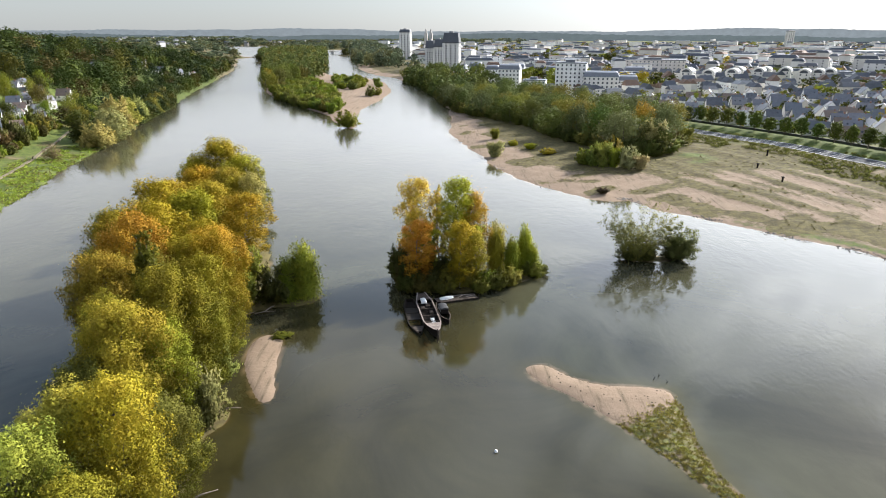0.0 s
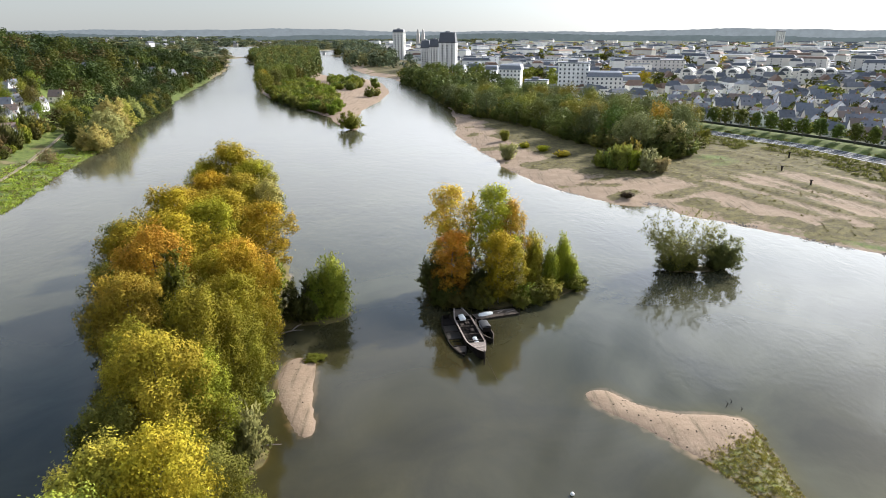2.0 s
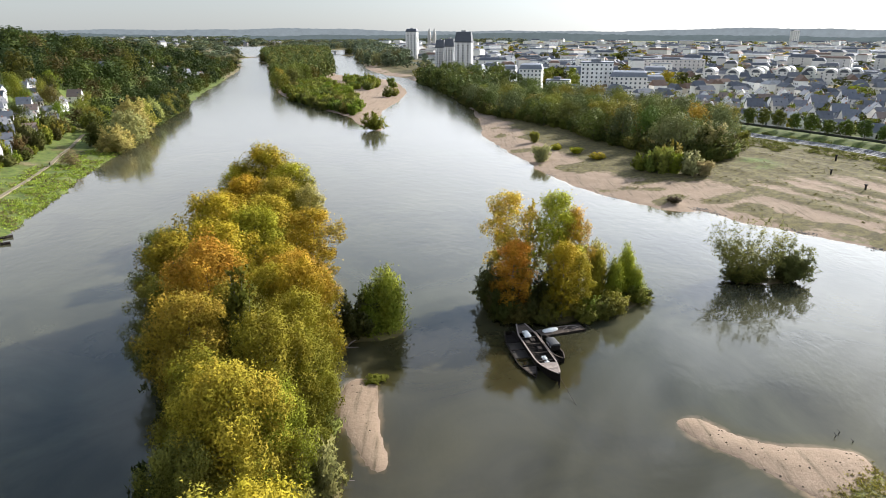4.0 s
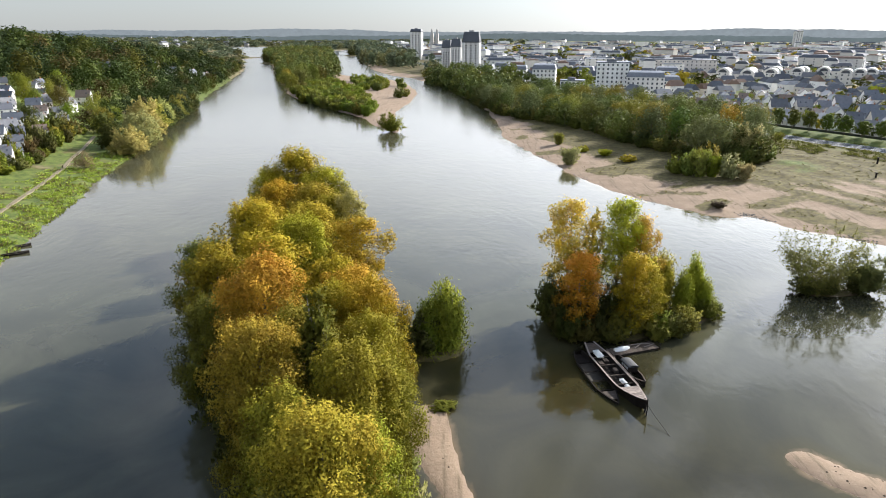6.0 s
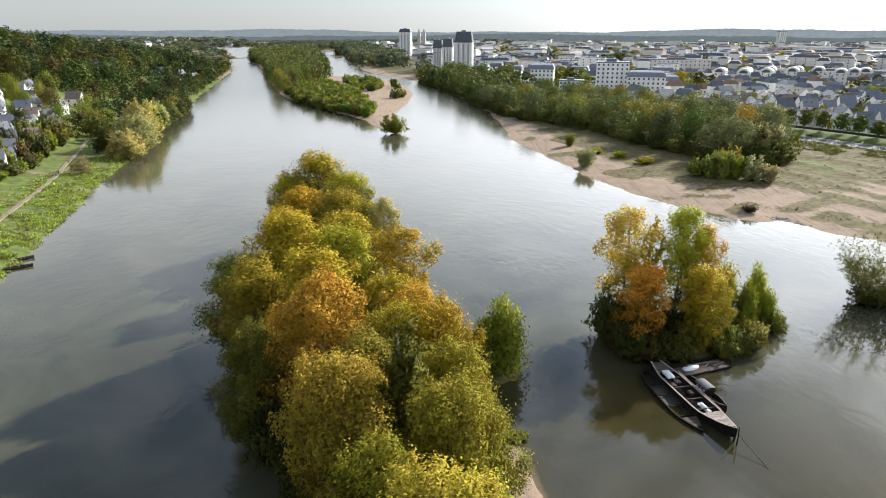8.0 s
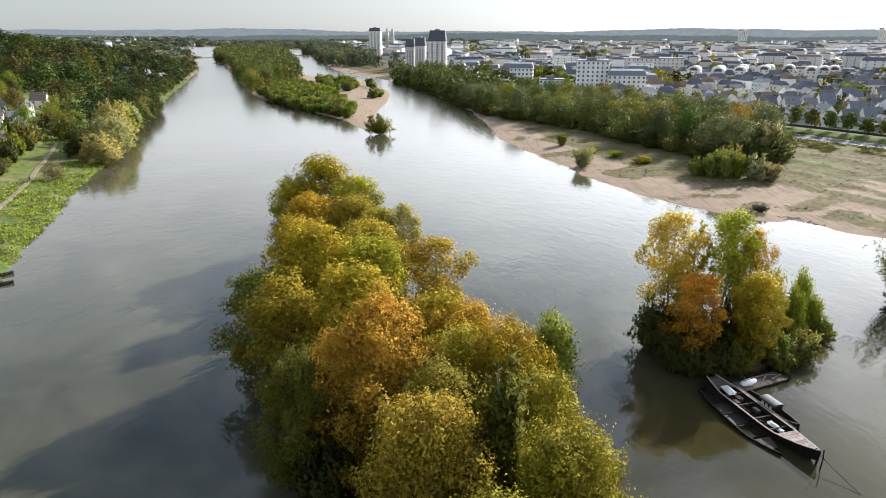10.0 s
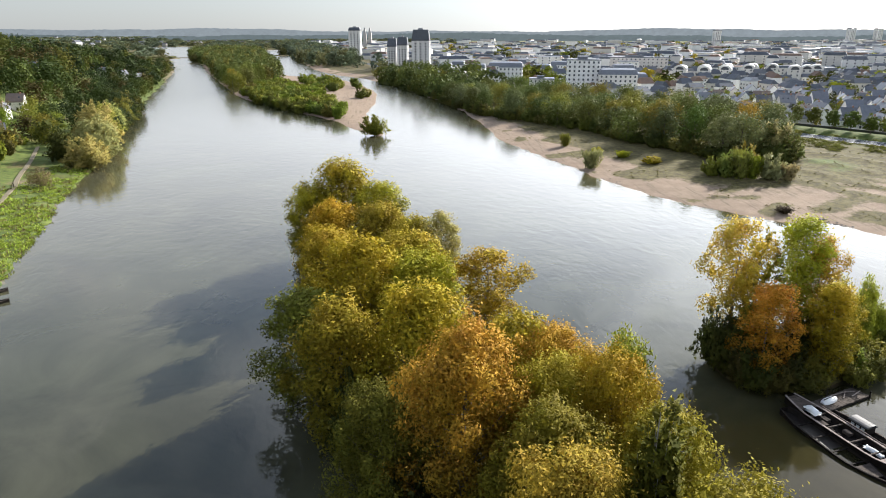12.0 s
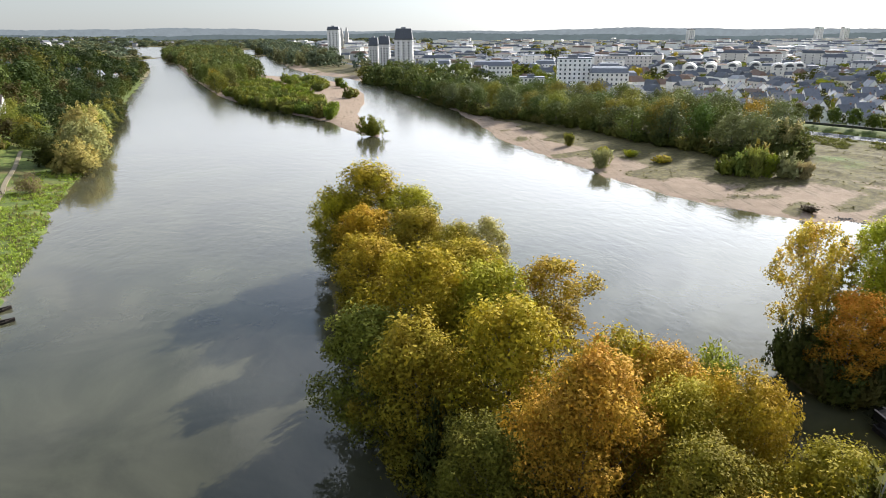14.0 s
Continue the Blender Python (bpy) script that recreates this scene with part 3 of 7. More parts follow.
near_road = ROAD[(ROAD[:, 1] < 1100) & (ROAD[:, 1] > -100)]
ribbon("road", near_road, 10.5, 0.1, ASPHALT, "grey asphalt riverside road with lane markings", "road")
PATH_LINE = smooth_line([(-148, 165), (-156.5, 201), (-165.5, 234), (-172.6, 258.5), (-178.5, 274), (-187, 300), (-198, 330)], 10)
ribbon("footpath", PATH_LINE, 1.3, 0.34, DIRT, "trodden earth footpath across the riverside meadow", "path")


# ---- things and parts ----
def mesh_of(name, verts, faces, mat, smooth=False):
    me = bpy.data.meshes.new(name)
    me.from_pydata([tuple(map(float, v)) for v in verts], [], faces)
    me.materials.append(mat)
    for p in me.polygons:
        p.use_smooth = smooth
    me.update()
    return me


def piece(name, me, parent, label=""):
    """One mesh as a part of a thing."""
    ob = new(name, me)
    ob.parent = parent
    if label:
        tagged(ob, label)
    return ob


class Shape:
    """Corners and faces gathered for one mesh."""

    def __init__(self):
        self.v, self.f = [], []

    def add(self, verts, faces):
        n = len(self.v)
        self.v += [tuple(v) for v in verts]
        self.f += [tuple(i + n for i in f) for f in faces]
        return self

    def box(self, x0, y0, z0, x1, y1, z1):
        return self.add([(x0, y0, z0), (x1, y0, z0), (x1, y1, z0), (x0, y1, z0), (x0, y0, z1), (x1, y0, z1), (x1, y1, z1), (x0, y1, z1)],
                        [(0, 3, 2, 1), (4, 5, 6, 7), (0, 1, 5, 4), (1, 2, 6, 5), (2, 3, 7, 6), (3, 0, 4, 7)])

    def tube(self, points, radii, sides=6):
        n = len(self.v)
        pts = [Vector(p) for p in points]
        for i, (p, r) in enumerate(zip(pts, radii)):
            d = (pts[min(i + 1, len(pts) - 1)] - pts[max(i - 1, 0)]).normalized()
            a = d.cross(Vector((0.13, 1, 0.21))).normalized()
            b = d.cross(a)
            for k in range(sides):
                w = 2 * math.pi * k / sides
                self.v.append(tuple(p + (a * math.cos(w) + b * math.sin(w)) * r))
        for i in range(len(pts) - 1):
            for k in range(sides):
                a0, a1 = n + i * sides + k, n + i * sides + (k + 1) % sides
                self.f.append((a0, a1, a1 + sides, a0 + sides))
        self.f.append(tuple(n + k for k in reversed(range(sides))))
        self.f.append(tuple(n + (len(pts) - 1) * sides + k for k in range(sides)))
        return self

    def mesh(self, name, mat, smooth=False):
        return mesh_of(name, self.v, self.f, mat, smooth)


# ---- trees ----
def leaf_cloud(rng, blobs, count, size, droop=0.0, up=0.0, stray=0.5, ruffle=0.18):
    """Many small bent leaves on and in the lobes of a crown: corners and faces."""
    blobs = np.array(blobs)
    area = blobs[:, 3] * blobs[:, 4] + blobs[:, 4] * blobs[:, 5] + blobs[:, 3] * blobs[:, 5]
    pick = rng.choice(len(blobs), count, p=area / area.sum())
    d = rng.normal(size=(count, 3))
    d /= np.linalg.norm(d, axis=1)[:, None]
    depth = 1.0 - rng.normal(0.04, 0.2, count) * np.where(rng.uniform(size=count) < 0.25, 1.6, 0.8)
    lump = 1 + 0.16 * np.sin(d[:, 0] * 7 + pick) * np.sin(d[:, 1] * 6 + 2 * pick) + 0.12 * np.sin(d[:, 2] * 9 + pick * 0.7)
    pos = blobs[pick, :3] + d * blobs[pick, 3:6] * (depth * lump)[:, None]
    out = d * 0.7 + (pos - blobs[:, :3].mean(0)) / (np.abs(pos - blobs[:, :3].mean(0)).max() + 1e-6) * 0.7
    nrm = out + rng.normal(0, stray, (count, 3)) + np.array([0, 0, 0.25])
    nrm /= np.linalg.norm(nrm, axis=1)[:, None]
    ref = rng.normal(size=(count, 3)) * 0.8 + np.array([0, 0, up - droop])
    a = np.cross(nrm, ref)
    a /= np.linalg.norm(a, axis=1)[:, None] + 1e-9
    b = np.cross(nrm, a)
    s = size * rng.uniform(0.55, 1.3, count)[:, None]
    long = 1.0 + abs(droop) * 1.2 + abs(up) * 0.9
    co = np.stack([pos - b * s * 0.6 * long, pos + a * s * 0.5 + b * s * 0.2, pos - a * s * 0.5 + b * s * 0.45], 1).reshape(-1, 3)
    soft = unit(d * 0.75 + out * 0.55 + rng.normal(0, ruffle, (count, 3)) + np.array([0, 0, 0.12]))
    return co, soft


def crown_blobs(rng, h, r, base, lobes, shape="round", lobe=(0.17, 0.30)):
    """Lobes of a crown h high and r wide, whose foliage begins at the given height: boughs, each with smaller sprays about its end."""
    out = []
    for i in range(lobes):
        u = ((i + rng.uniform(0.1, 0.9)) / lobes) ** 0.9
        if shape == "cone":
            wide = r * (1.0 - 0.85 * u) * min(1, 0.5 + 3 * u)
        elif shape == "column":
            wide = r * min(1.0, 0.55 + 2.2 * u) * (1 - max(0, u - 0.5) ** 1.3 * 1.9)
        elif shape == "bush":
            wide = r * math.sqrt(max(0.05, 1 - (u * 0.92) ** 2))
        elif shape == "dome":
            wide = r * (math.sqrt(max(0.0, 1 - max(0.0, (u - 0.34) / 0.66) ** 2)) if u > 0.34 else 0.7 + 0.3 * u / 0.34)
        else:
            wide = r * (math.sin(math.pi * (0.2 + 0.76 * u)) ** 0.7)
        ang = i * 2.39996 + rng.uniform(-0.6, 0.6)
        size = r * rng.uniform(*lobe)
        off = max(0.0, wide - size * 0.7) * rng.uniform(0.6, 1.08)
        tall = size * (1.5 if shape in ("column", "cone") else 1.1)
        z = min(base + (h - base) * u, h - tall * rng.uniform(0.7, 1.4))
        c = (off * math.cos(ang), off * math.sin(ang), z)
        out.append((*c, size, size * rng.uniform(0.85, 1.15), tall))
        for k in range(3):
            w = size * rng.uniform(0.34, 0.6)
            d = rng.normal(size=3) * np.array([1, 1, 0.8])
            d = d / np.linalg.norm(d) * size * 1.05
            out.append((c[0] + d[0] + c[0] * 0.06, c[1] + d[1] + c[1] * 0.06, c[2] + abs(d[2]) * 0.9, w, w, w * rng.uniform(1.1, 2.1)))
    for u in np.linspace(0.12, 0.8, 4):
        w = r * 0.5 * (0.6 if shape in ("column", "cone") else 1)
        out.append((0, 0, base + (h - base) * u, w, w, (h - base) * 0.2))
    return out


def limb_shape(rng, h, r, base, blobs, girth, stems=1):
    """A tapered trunk, or several, with limbs that reach into the lobes."""
    s = Shape()
    for k in range(stems):
        lean = (0, 0) if stems == 1 else (rng.uniform(-0.35, 0.35) * r, rng.uniform(-0.35, 0.35) * r)
        pts = [(lean[0] * 0.25 * (stems > 1), lean[1] * 0.25 * (stems > 1), -0.6)]
        for u in (0.12, 0.3, 0.5, 0.7, 0.9):
            pts.append((lean[0] * u + rng.uniform(-0.02, 0.02) * h, lean[1] * u + rng.uniform(-0.02, 0.02) * h, h * u))
        g = girth / math.sqrt(stems)
        s.tube(pts, [g * 1.4, g, g * 0.8, g * 0.6, g * 0.38, g * 0.12], 7)
    for b in blobs[:-4:4]:
        z0 = max(base * 0.6, b[2] - math.hypot(b[0], b[1]) * 0.9 - 0.6)
        z0 = min(max(z0, 0.4), h * 0.8)
        start = Vector((0, 0, z0))
        end = Vector(b[:3])
        mid = start.lerp(end, 0.55) + Vector((0, 0, -0.06 * h))
        g = girth * 0.34 * (1 - z0 / h * 0.6)
        s.tube([start, mid, end], [g, g * 0.6, g * 0.2], 5)
    return s


def tree_kind(seed, kind, h, r, base, lobes, leaves, size, girth, shape="round", stems=1, droop=0.0, up=0.0, bark=None, stray=0.5, lobe=(0.17, 0.30), late_shade=0.0, ruffle=0.18):
    rng = np.random.default_rng(seed)
    blobs = crown_blobs(rng, h, r, base, lobes, shape, lobe)
    co, soft = leaf_cloud(rng, blobs, leaves, size, droop, up, stray, ruffle)
    # low boughs turn last, and their colour also holds the crown's shade
    greens = late_shade * np.clip(1.42 - 1.5 * co[::3, 2] / h + rng.normal(0, 0.12, leaves), 0, 1)
    return dict(kind=kind, h=h, r=r, crown=leaf_mesh("crown", co, soft, LEAF, {"late_shade": np.repeat(greens, 3)}), wood=limb_shape(rng, h, r, base, blobs, girth, stems).mesh("trunk", bark or BARK, True))


def fan_kind(seed, kind, h, spread, stems, leaves, size, girth, low=0.3, bare=0.0, fluff=1.0):
    """A many-stemmed shrub: stems fan out from one foot and carry narrow leaves along their upper length."""
    rng = np.random.default_rng(seed)
    wood = Shape()
    pos, along = [], []
    for i in range(stems):
        a, tilt = i * 2.39996, spread * math.sqrt((i + 0.5) / stems) * rng.uniform(0.8, 1.15)
        ln = h * rng.uniform(0.8, 1.05) * (1 - 0.55 * (i / stems) if spread < 0.5 else 1 / max(0.55, math.cos(tilt) ** 0.6))
        out = np.array([math.cos(a), math.sin(a), 0.0])
        pts = []
        for u in np.linspace(0, 1, 6):
            bend = tilt * (1.12 - 0.3 * u)
            pts.append(out * math.sin(bend) * ln * u + np.array([0, 0, math.cos(bend) * ln * u - 0.3]) + rng.normal(0, 0.05 * u * h * 0.15, 3))
        wood.tube(pts, [girth, girth * 0.8, girth * 0.6, girth * 0.4, girth * 0.25, girth * 0.1], 3 if leaves < 2000 else 5)
        pts = np.array(pts)
        if i < stems * bare:
            continue
        for k in range(leaves // stems):
            u = low + (1 - low) * rng.uniform() ** 0.8
            f = u * 5
            j = min(4, int(f))
            p = pts[j] + (pts[j + 1] - pts[j]) * (f - j)
            wide = (h * 0.085 * (1.25 - 0.85 * u) + 0.1) * fluff
            pos.append(p + rng.normal(0, wide, 3))
            along.append((pts[j + 1] - pts[j]) / np.linalg.norm(pts[j + 1] - pts[j]))
    pos, along = np.array(pos), np.array(along)
    n = len(pos)
    d = along + rng.normal(0, 0.55, (n, 3))
    d /= np.linalg.norm(d, axis=1)[:, None]
    side = np.cross(d, rng.normal(size=(n, 3)))
    side /= np.linalg.norm(side, axis=1)[:, None]
    s = size * rng.uniform(0.6, 1.3, n)[:, None]
    co = np.stack([pos - d * s * 0.5 + side * s * 0.3, pos - d * s * 0.4 - side * s * 0.3, pos + d * s * 1.0], 1).reshape(-1, 3)
    soft = unit(pos * np.array([1.0, 1.0, 0.0]) / (h * 0.22) + along * 0.35 + rng.normal(0, 0.35, (n, 3)))
    return dict(kind=kind, h=h, r=h * math.sin(spread) + h * 0.08, crown=leaf_mesh("crown", co, soft, LEAF), wood=wood.mesh("trunk", BARK, True))


def spray_kind(seed, kind, h, r, base, limbs, twigs, leaves, size, girth, shape="round", lift=0.7, bark=None, ground=False, core=0.25, plume=1.0, late_shade=1.0):
    """A crown of ascending boughs, each set with leafy sprays; those low down and inside turned last and hold shade in
    their colour.
    """
    rng = np.random.default_rng(seed)
    wood = Shape()
    if ground:
        wood.tube([(0, 0, -0.6), (0, 0, 0.3)], [girth * 1.5, girth], 6)
    else:
        pts = [(0, 0, -0.6)] + [(rng.normal(0, 0.012) * h, rng.normal(0, 0.012) * h, h * u) for u in (0.15, 0.35, 0.55, 0.75, 0.92)]
        wood.tube(pts, [girth * 1.4, girth, girth * 0.8, girth * 0.55, girth * 0.3, girth * 0.08], 7)
    foot, ways, lens, inner, hub = [], [], [], [], []
    for i in range(limbs):
        u = (i + rng.uniform(0.1, 0.9)) / limbs
        if shape == "column":
            wide = r * min(1.0, 0.6 + 2 * u) * (1 - max(0, u - 0.45) ** 1.3 * 1.8)
        elif shape == "bush":
            wide = r * math.sqrt(max(0.04, 1 - (u * 0.96) ** 2))
        elif shape == "vase":
            wide = r * (0.45 + 0.75 * u) * (1 - max(0, u - 0.72) * 2.2)
        else:
            wide = r * (math.sqrt(max(0.02, 1 - max(0.0, (u - 0.36) / 0.66) ** 2.2)) if u > 0.36 else 0.74 + 0.26 * u / 0.36)
        wide *= rng.uniform(0.8, 1.02)
        tall = base + (h - base) * (0.10 + 0.86 * u) * rng.uniform(0.93, 1.03)
        a = i * 2.39996 + rng.uniform(-0.5, 0.5)
        out = np.array([math.cos(a), math.sin(a), 0])
        z0 = rng.uniform(0, 0.3) if ground else max(base * 0.5, tall * 0.55 - 0.5)
        start, end = np.array([0, 0, z0]), out * wide + np.array([0, 0, tall])
        knee = out * wide * 0.62 + np.array([0, 0, z0 + (tall - z0) * (0.45 if not ground else 0.62)])
        bez = lambda w: start * (1 - w) ** 2 + 2 * knee * w * (1 - w) + end * w * w
        g = girth * 0.36 * (1 - u * 0.5)
        wood.tube([bez(w) for w in (0, 0.3, 0.6, 0.95)], [g, g * 0.7, g * 0.45, g * 0.12], 3 if leaves < 2000 else 5)
        for k in range(twigs):
            w = 1 - 0.68 * rng.uniform() ** 1.3
            d = out * 0.45 + np.array([0, 0, lift]) + rng.normal(0, 0.5, 3)
            p = bez(w) + rng.normal(0, 0.07 * r, 3) * (1.3 - w)
            foot.append(p)
            hub.append(bez(0.72))
            ways.append(d / np.linalg.norm(d))
            lens.append(r * rng.uniform(0.16, 0.36) * plume)
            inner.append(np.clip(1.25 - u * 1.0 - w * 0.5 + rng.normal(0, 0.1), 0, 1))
    foot, ways, lens, inner, hub = np.array(foot), np.array(ways), np.array(lens), np.array(inner), np.array(hub)
    n = int(leaves * (1 - core))
    pick = rng.integers(len(foot), size=n)
    v = rng.uniform(0, 1, n) ** 0.85
    pos = foot[pick] + ways[pick] * (lens[pick] * v)[:, None] + rng.normal(0, 1, (n, 3)) * (lens[pick] * 0.24 * (1.25 - v))[:, None]
    d = ways[pick] + rng.normal(0, 0.6, (n, 3))
    s = size * rng.uniform(0.6, 1.35, n)
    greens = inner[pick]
    # large inner leaves, added to stop light passing through the crown
    m = leaves - n
    q = rng.normal(size=(m, 3))
    q *= (rng.uniform(0, 1, m) ** 0.4 / np.linalg.norm(q, axis=1))[:, None]
    q = q * np.array([r * 0.6, r * 0.6, (h - base) * (0.30 if ground else 0.40)]) + np.array([0, 0, base + (h - base) * (0.26 if ground else 0.46)])
    bough = np.vstack([unit(pos - hub[pick]), unit(q - np.array([0, 0, base + (h - base) * 0.4]))])
    pos, d = np.vstack([pos, q]), np.vstack([d, rng.normal(size=(m, 3))])
    whole = unit((pos - np.array([0, 0, base + (h - base) * (0.1 if ground else 0.42)])) / np.array([r, r, (h - base) * 0.5]))
    soft = unit(bough * 0.7 + whole * 0.75 + rng.normal(0, 0.28, (len(pos), 3)))
    s = np.concatenate([s, size * rng.uniform(1.3, 2.3, m)])
    greens = np.concatenate([greens, np.full(m, 0.9)]) * late_shade
    n += m
    d /= np.linalg.norm(d, axis=1)[:, None]
    side = np.cross(d, rng.normal(size=(n, 3)))
    side /= np.linalg.norm(side, axis=1)[:, None]
    s = s[:, None]
    co = np.stack([pos - d * s * 0.6 + side * s * 0.38, pos - d * s * 0.45 - side * s * 0.42, pos + d * s * 0.95], 1).reshape(-1, 3)
    me = leaf_mesh("crown", co, soft, LEAF, {"late_shade": np.repeat(greens, 3)})
    return dict(kind=kind, h=h, r=r * 1.06, crown=me, wood=wood.mesh("trunk", bark or BARK, True))


def plant(k, x, y, h, r, colour, label, category="tree", group="", turn=None, sink=0.0):
    """One tree of a kind, scaled to a height and a crown's radius, standing on the ground."""
    base = new(k["kind"])
    z = max(height(x, y), 0.0) - sink
    sx, sz = r / k["r"], h / k["h"]
    base.matrix_basis = pose(x, y, z, 0, 0, turn if turn is not None else random.uniform(0, 360)) @ Matrix.Diagonal((sx, sx, sz, 1))
    tagged(base, label, category, group)
    piece("trunk", k["wood"], base)
    crown = piece("crown", k["crown"], base)
    j = [random.uniform(0.88, 1.12) for _ in range(3)]
    crown.color = (colour[0] * j[0], colour[1] * j[1], colour[2] * j[2], 1)
    return base


GOLD, ORANGE, RUST = (0.43, 0.285, 0.02), (0.54, 0.29, 0.028), (0.42, 0.265, 0.03)
LIME, OLIVE = (0.345, 0.30, 0.022), (0.30, 0.24, 0.022)
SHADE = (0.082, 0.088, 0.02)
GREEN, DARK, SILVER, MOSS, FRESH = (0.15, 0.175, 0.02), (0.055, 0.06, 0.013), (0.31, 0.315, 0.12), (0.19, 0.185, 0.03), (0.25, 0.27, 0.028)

BIG = [tree_kind(10 + i, "poplar_tree", 20, 6.5, 1.2, 34, 44000, 0.19, 0.34, "dome", up=0.9, stray=0.5, lobe=(0.17, 0.30), late_shade=0.8, ruffle=0.42) for i in range(5)]
BIG_FAR = [tree_kind(15 + i, "poplar_tree", 20, 6.5, 1.2, 30, 19000, 0.28, 0.34, "dome", up=0.9, stray=0.5, lobe=(0.19, 0.32), late_shade=0.8, ruffle=0.42) for i in range(5)]
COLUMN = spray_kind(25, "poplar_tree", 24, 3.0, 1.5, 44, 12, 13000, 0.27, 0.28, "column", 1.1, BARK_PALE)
TALL = [tree_kind(20 + i, "poplar_tree", 20, 4.6, 2.2, 24, 13000, 0.27, 0.22, "dome", up=0.4, bark=BARK_PALE, stray=0.6, lobe=(0.2, 0.34), late_shade=0.5, ruffle=0.4) for i in range(2)]
AIRY = [tree_kind(26 + i, "poplar_tree", 20, 4.8, 5.5, 20, 12000, 0.25, 0.22, "dome", up=0.4, bark=BARK_PALE, stray=0.6, lobe=(0.15, 0.27), late_shade=0.35, ruffle=0.4) for i in range(2)]
SPARSE = spray_kind(30, "poplar_tree", 19, 3.2, 5.0, 22, 9, 3800, 0.28, 0.20, "column", 1.0, BARK_PALE, core=0.03, late_shade=0.4)
OSIER = [spray_kind(102, "willow_tree", 10, 6.5, 1.0, 24, 11, 5400, 0.26, 0.17, "bush", 0.6, ground=True, core=0.06, plume=1.2, late_shade=0.3), spray_kind(101, "willow_tree", 9, 5.0, 0.6, 24, 13, 9500, 0.27, 0.16, "bush", 0.3, ground=True, core=0.35, late_shade=0.3)]
FAN = [fan_kind(110 + i, "young_poplar", 11, 0.36, 34, 13000, 0.32, 0.09, 0.03) for i in range(3)]
LOWFAN = [fan_kind(120 + i, "willow_shrub", 6, 0.6, 30, 1800, 0.6, 0.08, 0.05) for i in range(3)]
BUSH = [spray_kind(50 + i, "bush", 5, 3.4, 0.3, 26, 12, 4200, 0.27, 0.12, "bush", 0.7, ground=True, late_shade=0.3) for i in range(3)]
WILLOW = [spray_kind(60 + i, "willow_tree", 11, 6.0, 0.8, 34, 12, 8000, 0.42, 0.28, "bush", 0.1, ground=True, late_shade=0.3) for i in range(2)]
MID = [tree_kind(70 + i, "riverside_tree", 15, 7.5, 0.6, 15, 3900, 0.56, 0.34, "dome", stray=0.3, lobe=(0.28, 0.42), ruffle=0.14) for i in range(5)]
MIDBUSH = [spray_kind(80 + i, "shrub", 6, 4.5, 0.2, 20, 8, 1150, 0.7, 0.14, "bush", 0.7, ground=True, late_shade=0.3) for i in range(3)]
STREET = [tree_kind(90 + i, "street_tree", 7, 2.7, 2.0, 16, 1300, 0.5, 0.14) for i in range(2)]

# the wooded isle: place, height, radius, colour, kind
ISLE = [
    (-69, 186, 21, 8.5, LIME, 0, "yellow-green"), (-61, 181, 17.5, 7, LIME, 1, "yellow-green"), (-75, 184, 17, 6, (0.42, 0.34, 0.022), 2, "yellow-green"), (-70, 172, 16, 6, GOLD, 3, "golden"),
    (-61, 168, 16, 6.5, OLIVE, 0, "olive"), (-55, 160, 16, 5, OLIVE, 1, "olive"), (-70, 155, 16, 6, GOLD, 2, "golden"), (-56.5, 143, 18, 6.5, LIME, 3, "yellow-green"),
    (-64, 133, 21, 6.5, (0.35, 0.285, 0.02), 1, "golden"), (-56, 132, 18.5, 5.5, LIME, 2, "yellow-green"), (-71, 128, 16.5, 6, MOSS, 3, "olive green"),
    # tints at -66 and -62 are darkened for the isle's shaded left side
    (-66, 119, 18.5, 6, (0.29, 0.26, 0.02), 0, "olive gold"), (-57, 116, 20.5, 6.5, (0.35, 0.285, 0.02), 1, "golden"), (-54, 102, 21.5, 7, ORANGE, 2, "orange"), (-62, 104, 16, 5.5, (0.17, 0.155, 0.022), 3, "olive"),
    (-43.5, 110, 18, 6, ORANGE, 1, "orange"), (-40.5, 101, 20, 5.5, GOLD, 0, "golden orange"), (-48, 94, 18, 6, (0.24, 0.205, 0.02), 2, "olive"), (-39, 93, 19, 5.5, (0.28, 0.25, 0.02), 3, "yellow-green"), (-45, 103, 18, 5.5, (0.36, 0.30, 0.022), 4, "golden"), (-47, 113, 18, 5, LIME, 4, "yellow-green"),
    (-49.5, 84, 21.5, 6, RUST, 1, "russet"), (-40, 80.5, 20.5, 6, (0.27, 0.215, 0.02), 3, "olive yellow"), (-37, 84.5, 17, 5, (0.23, 0.20, 0.018), 0, "yellow-green"), (-45, 76, 18, 5.5, OLIVE, 2, "yellow-green"),
    (-40.5, 70, 20, 6, (0.36, 0.34, 0.03), 1, "yellow-green"), (-38, 73.5, 16, 5, (0.30, 0.29, 0.03), 3, "olive green"), (-43.5, 66, 14.5, 4.5, MOSS, 0, "olive green"), (-37.5, 53, 18, 5.5, (0.40, 0.34, 0.05), 2, "pale yellow-green"),
    (-33, 53.5, 19.6, 5.5, (0.50, 0.36, 0.03), 3, "golden"), (-32.5, 61, 13, 4.5, MOSS, 1, "olive green"), (-38.5, 46, 18, 5.5, (0.38, 0.335, 0.06), 0, "pale yellow-green"), (-33, 44, 15, 5, OLIVE, 2, "olive"),
]
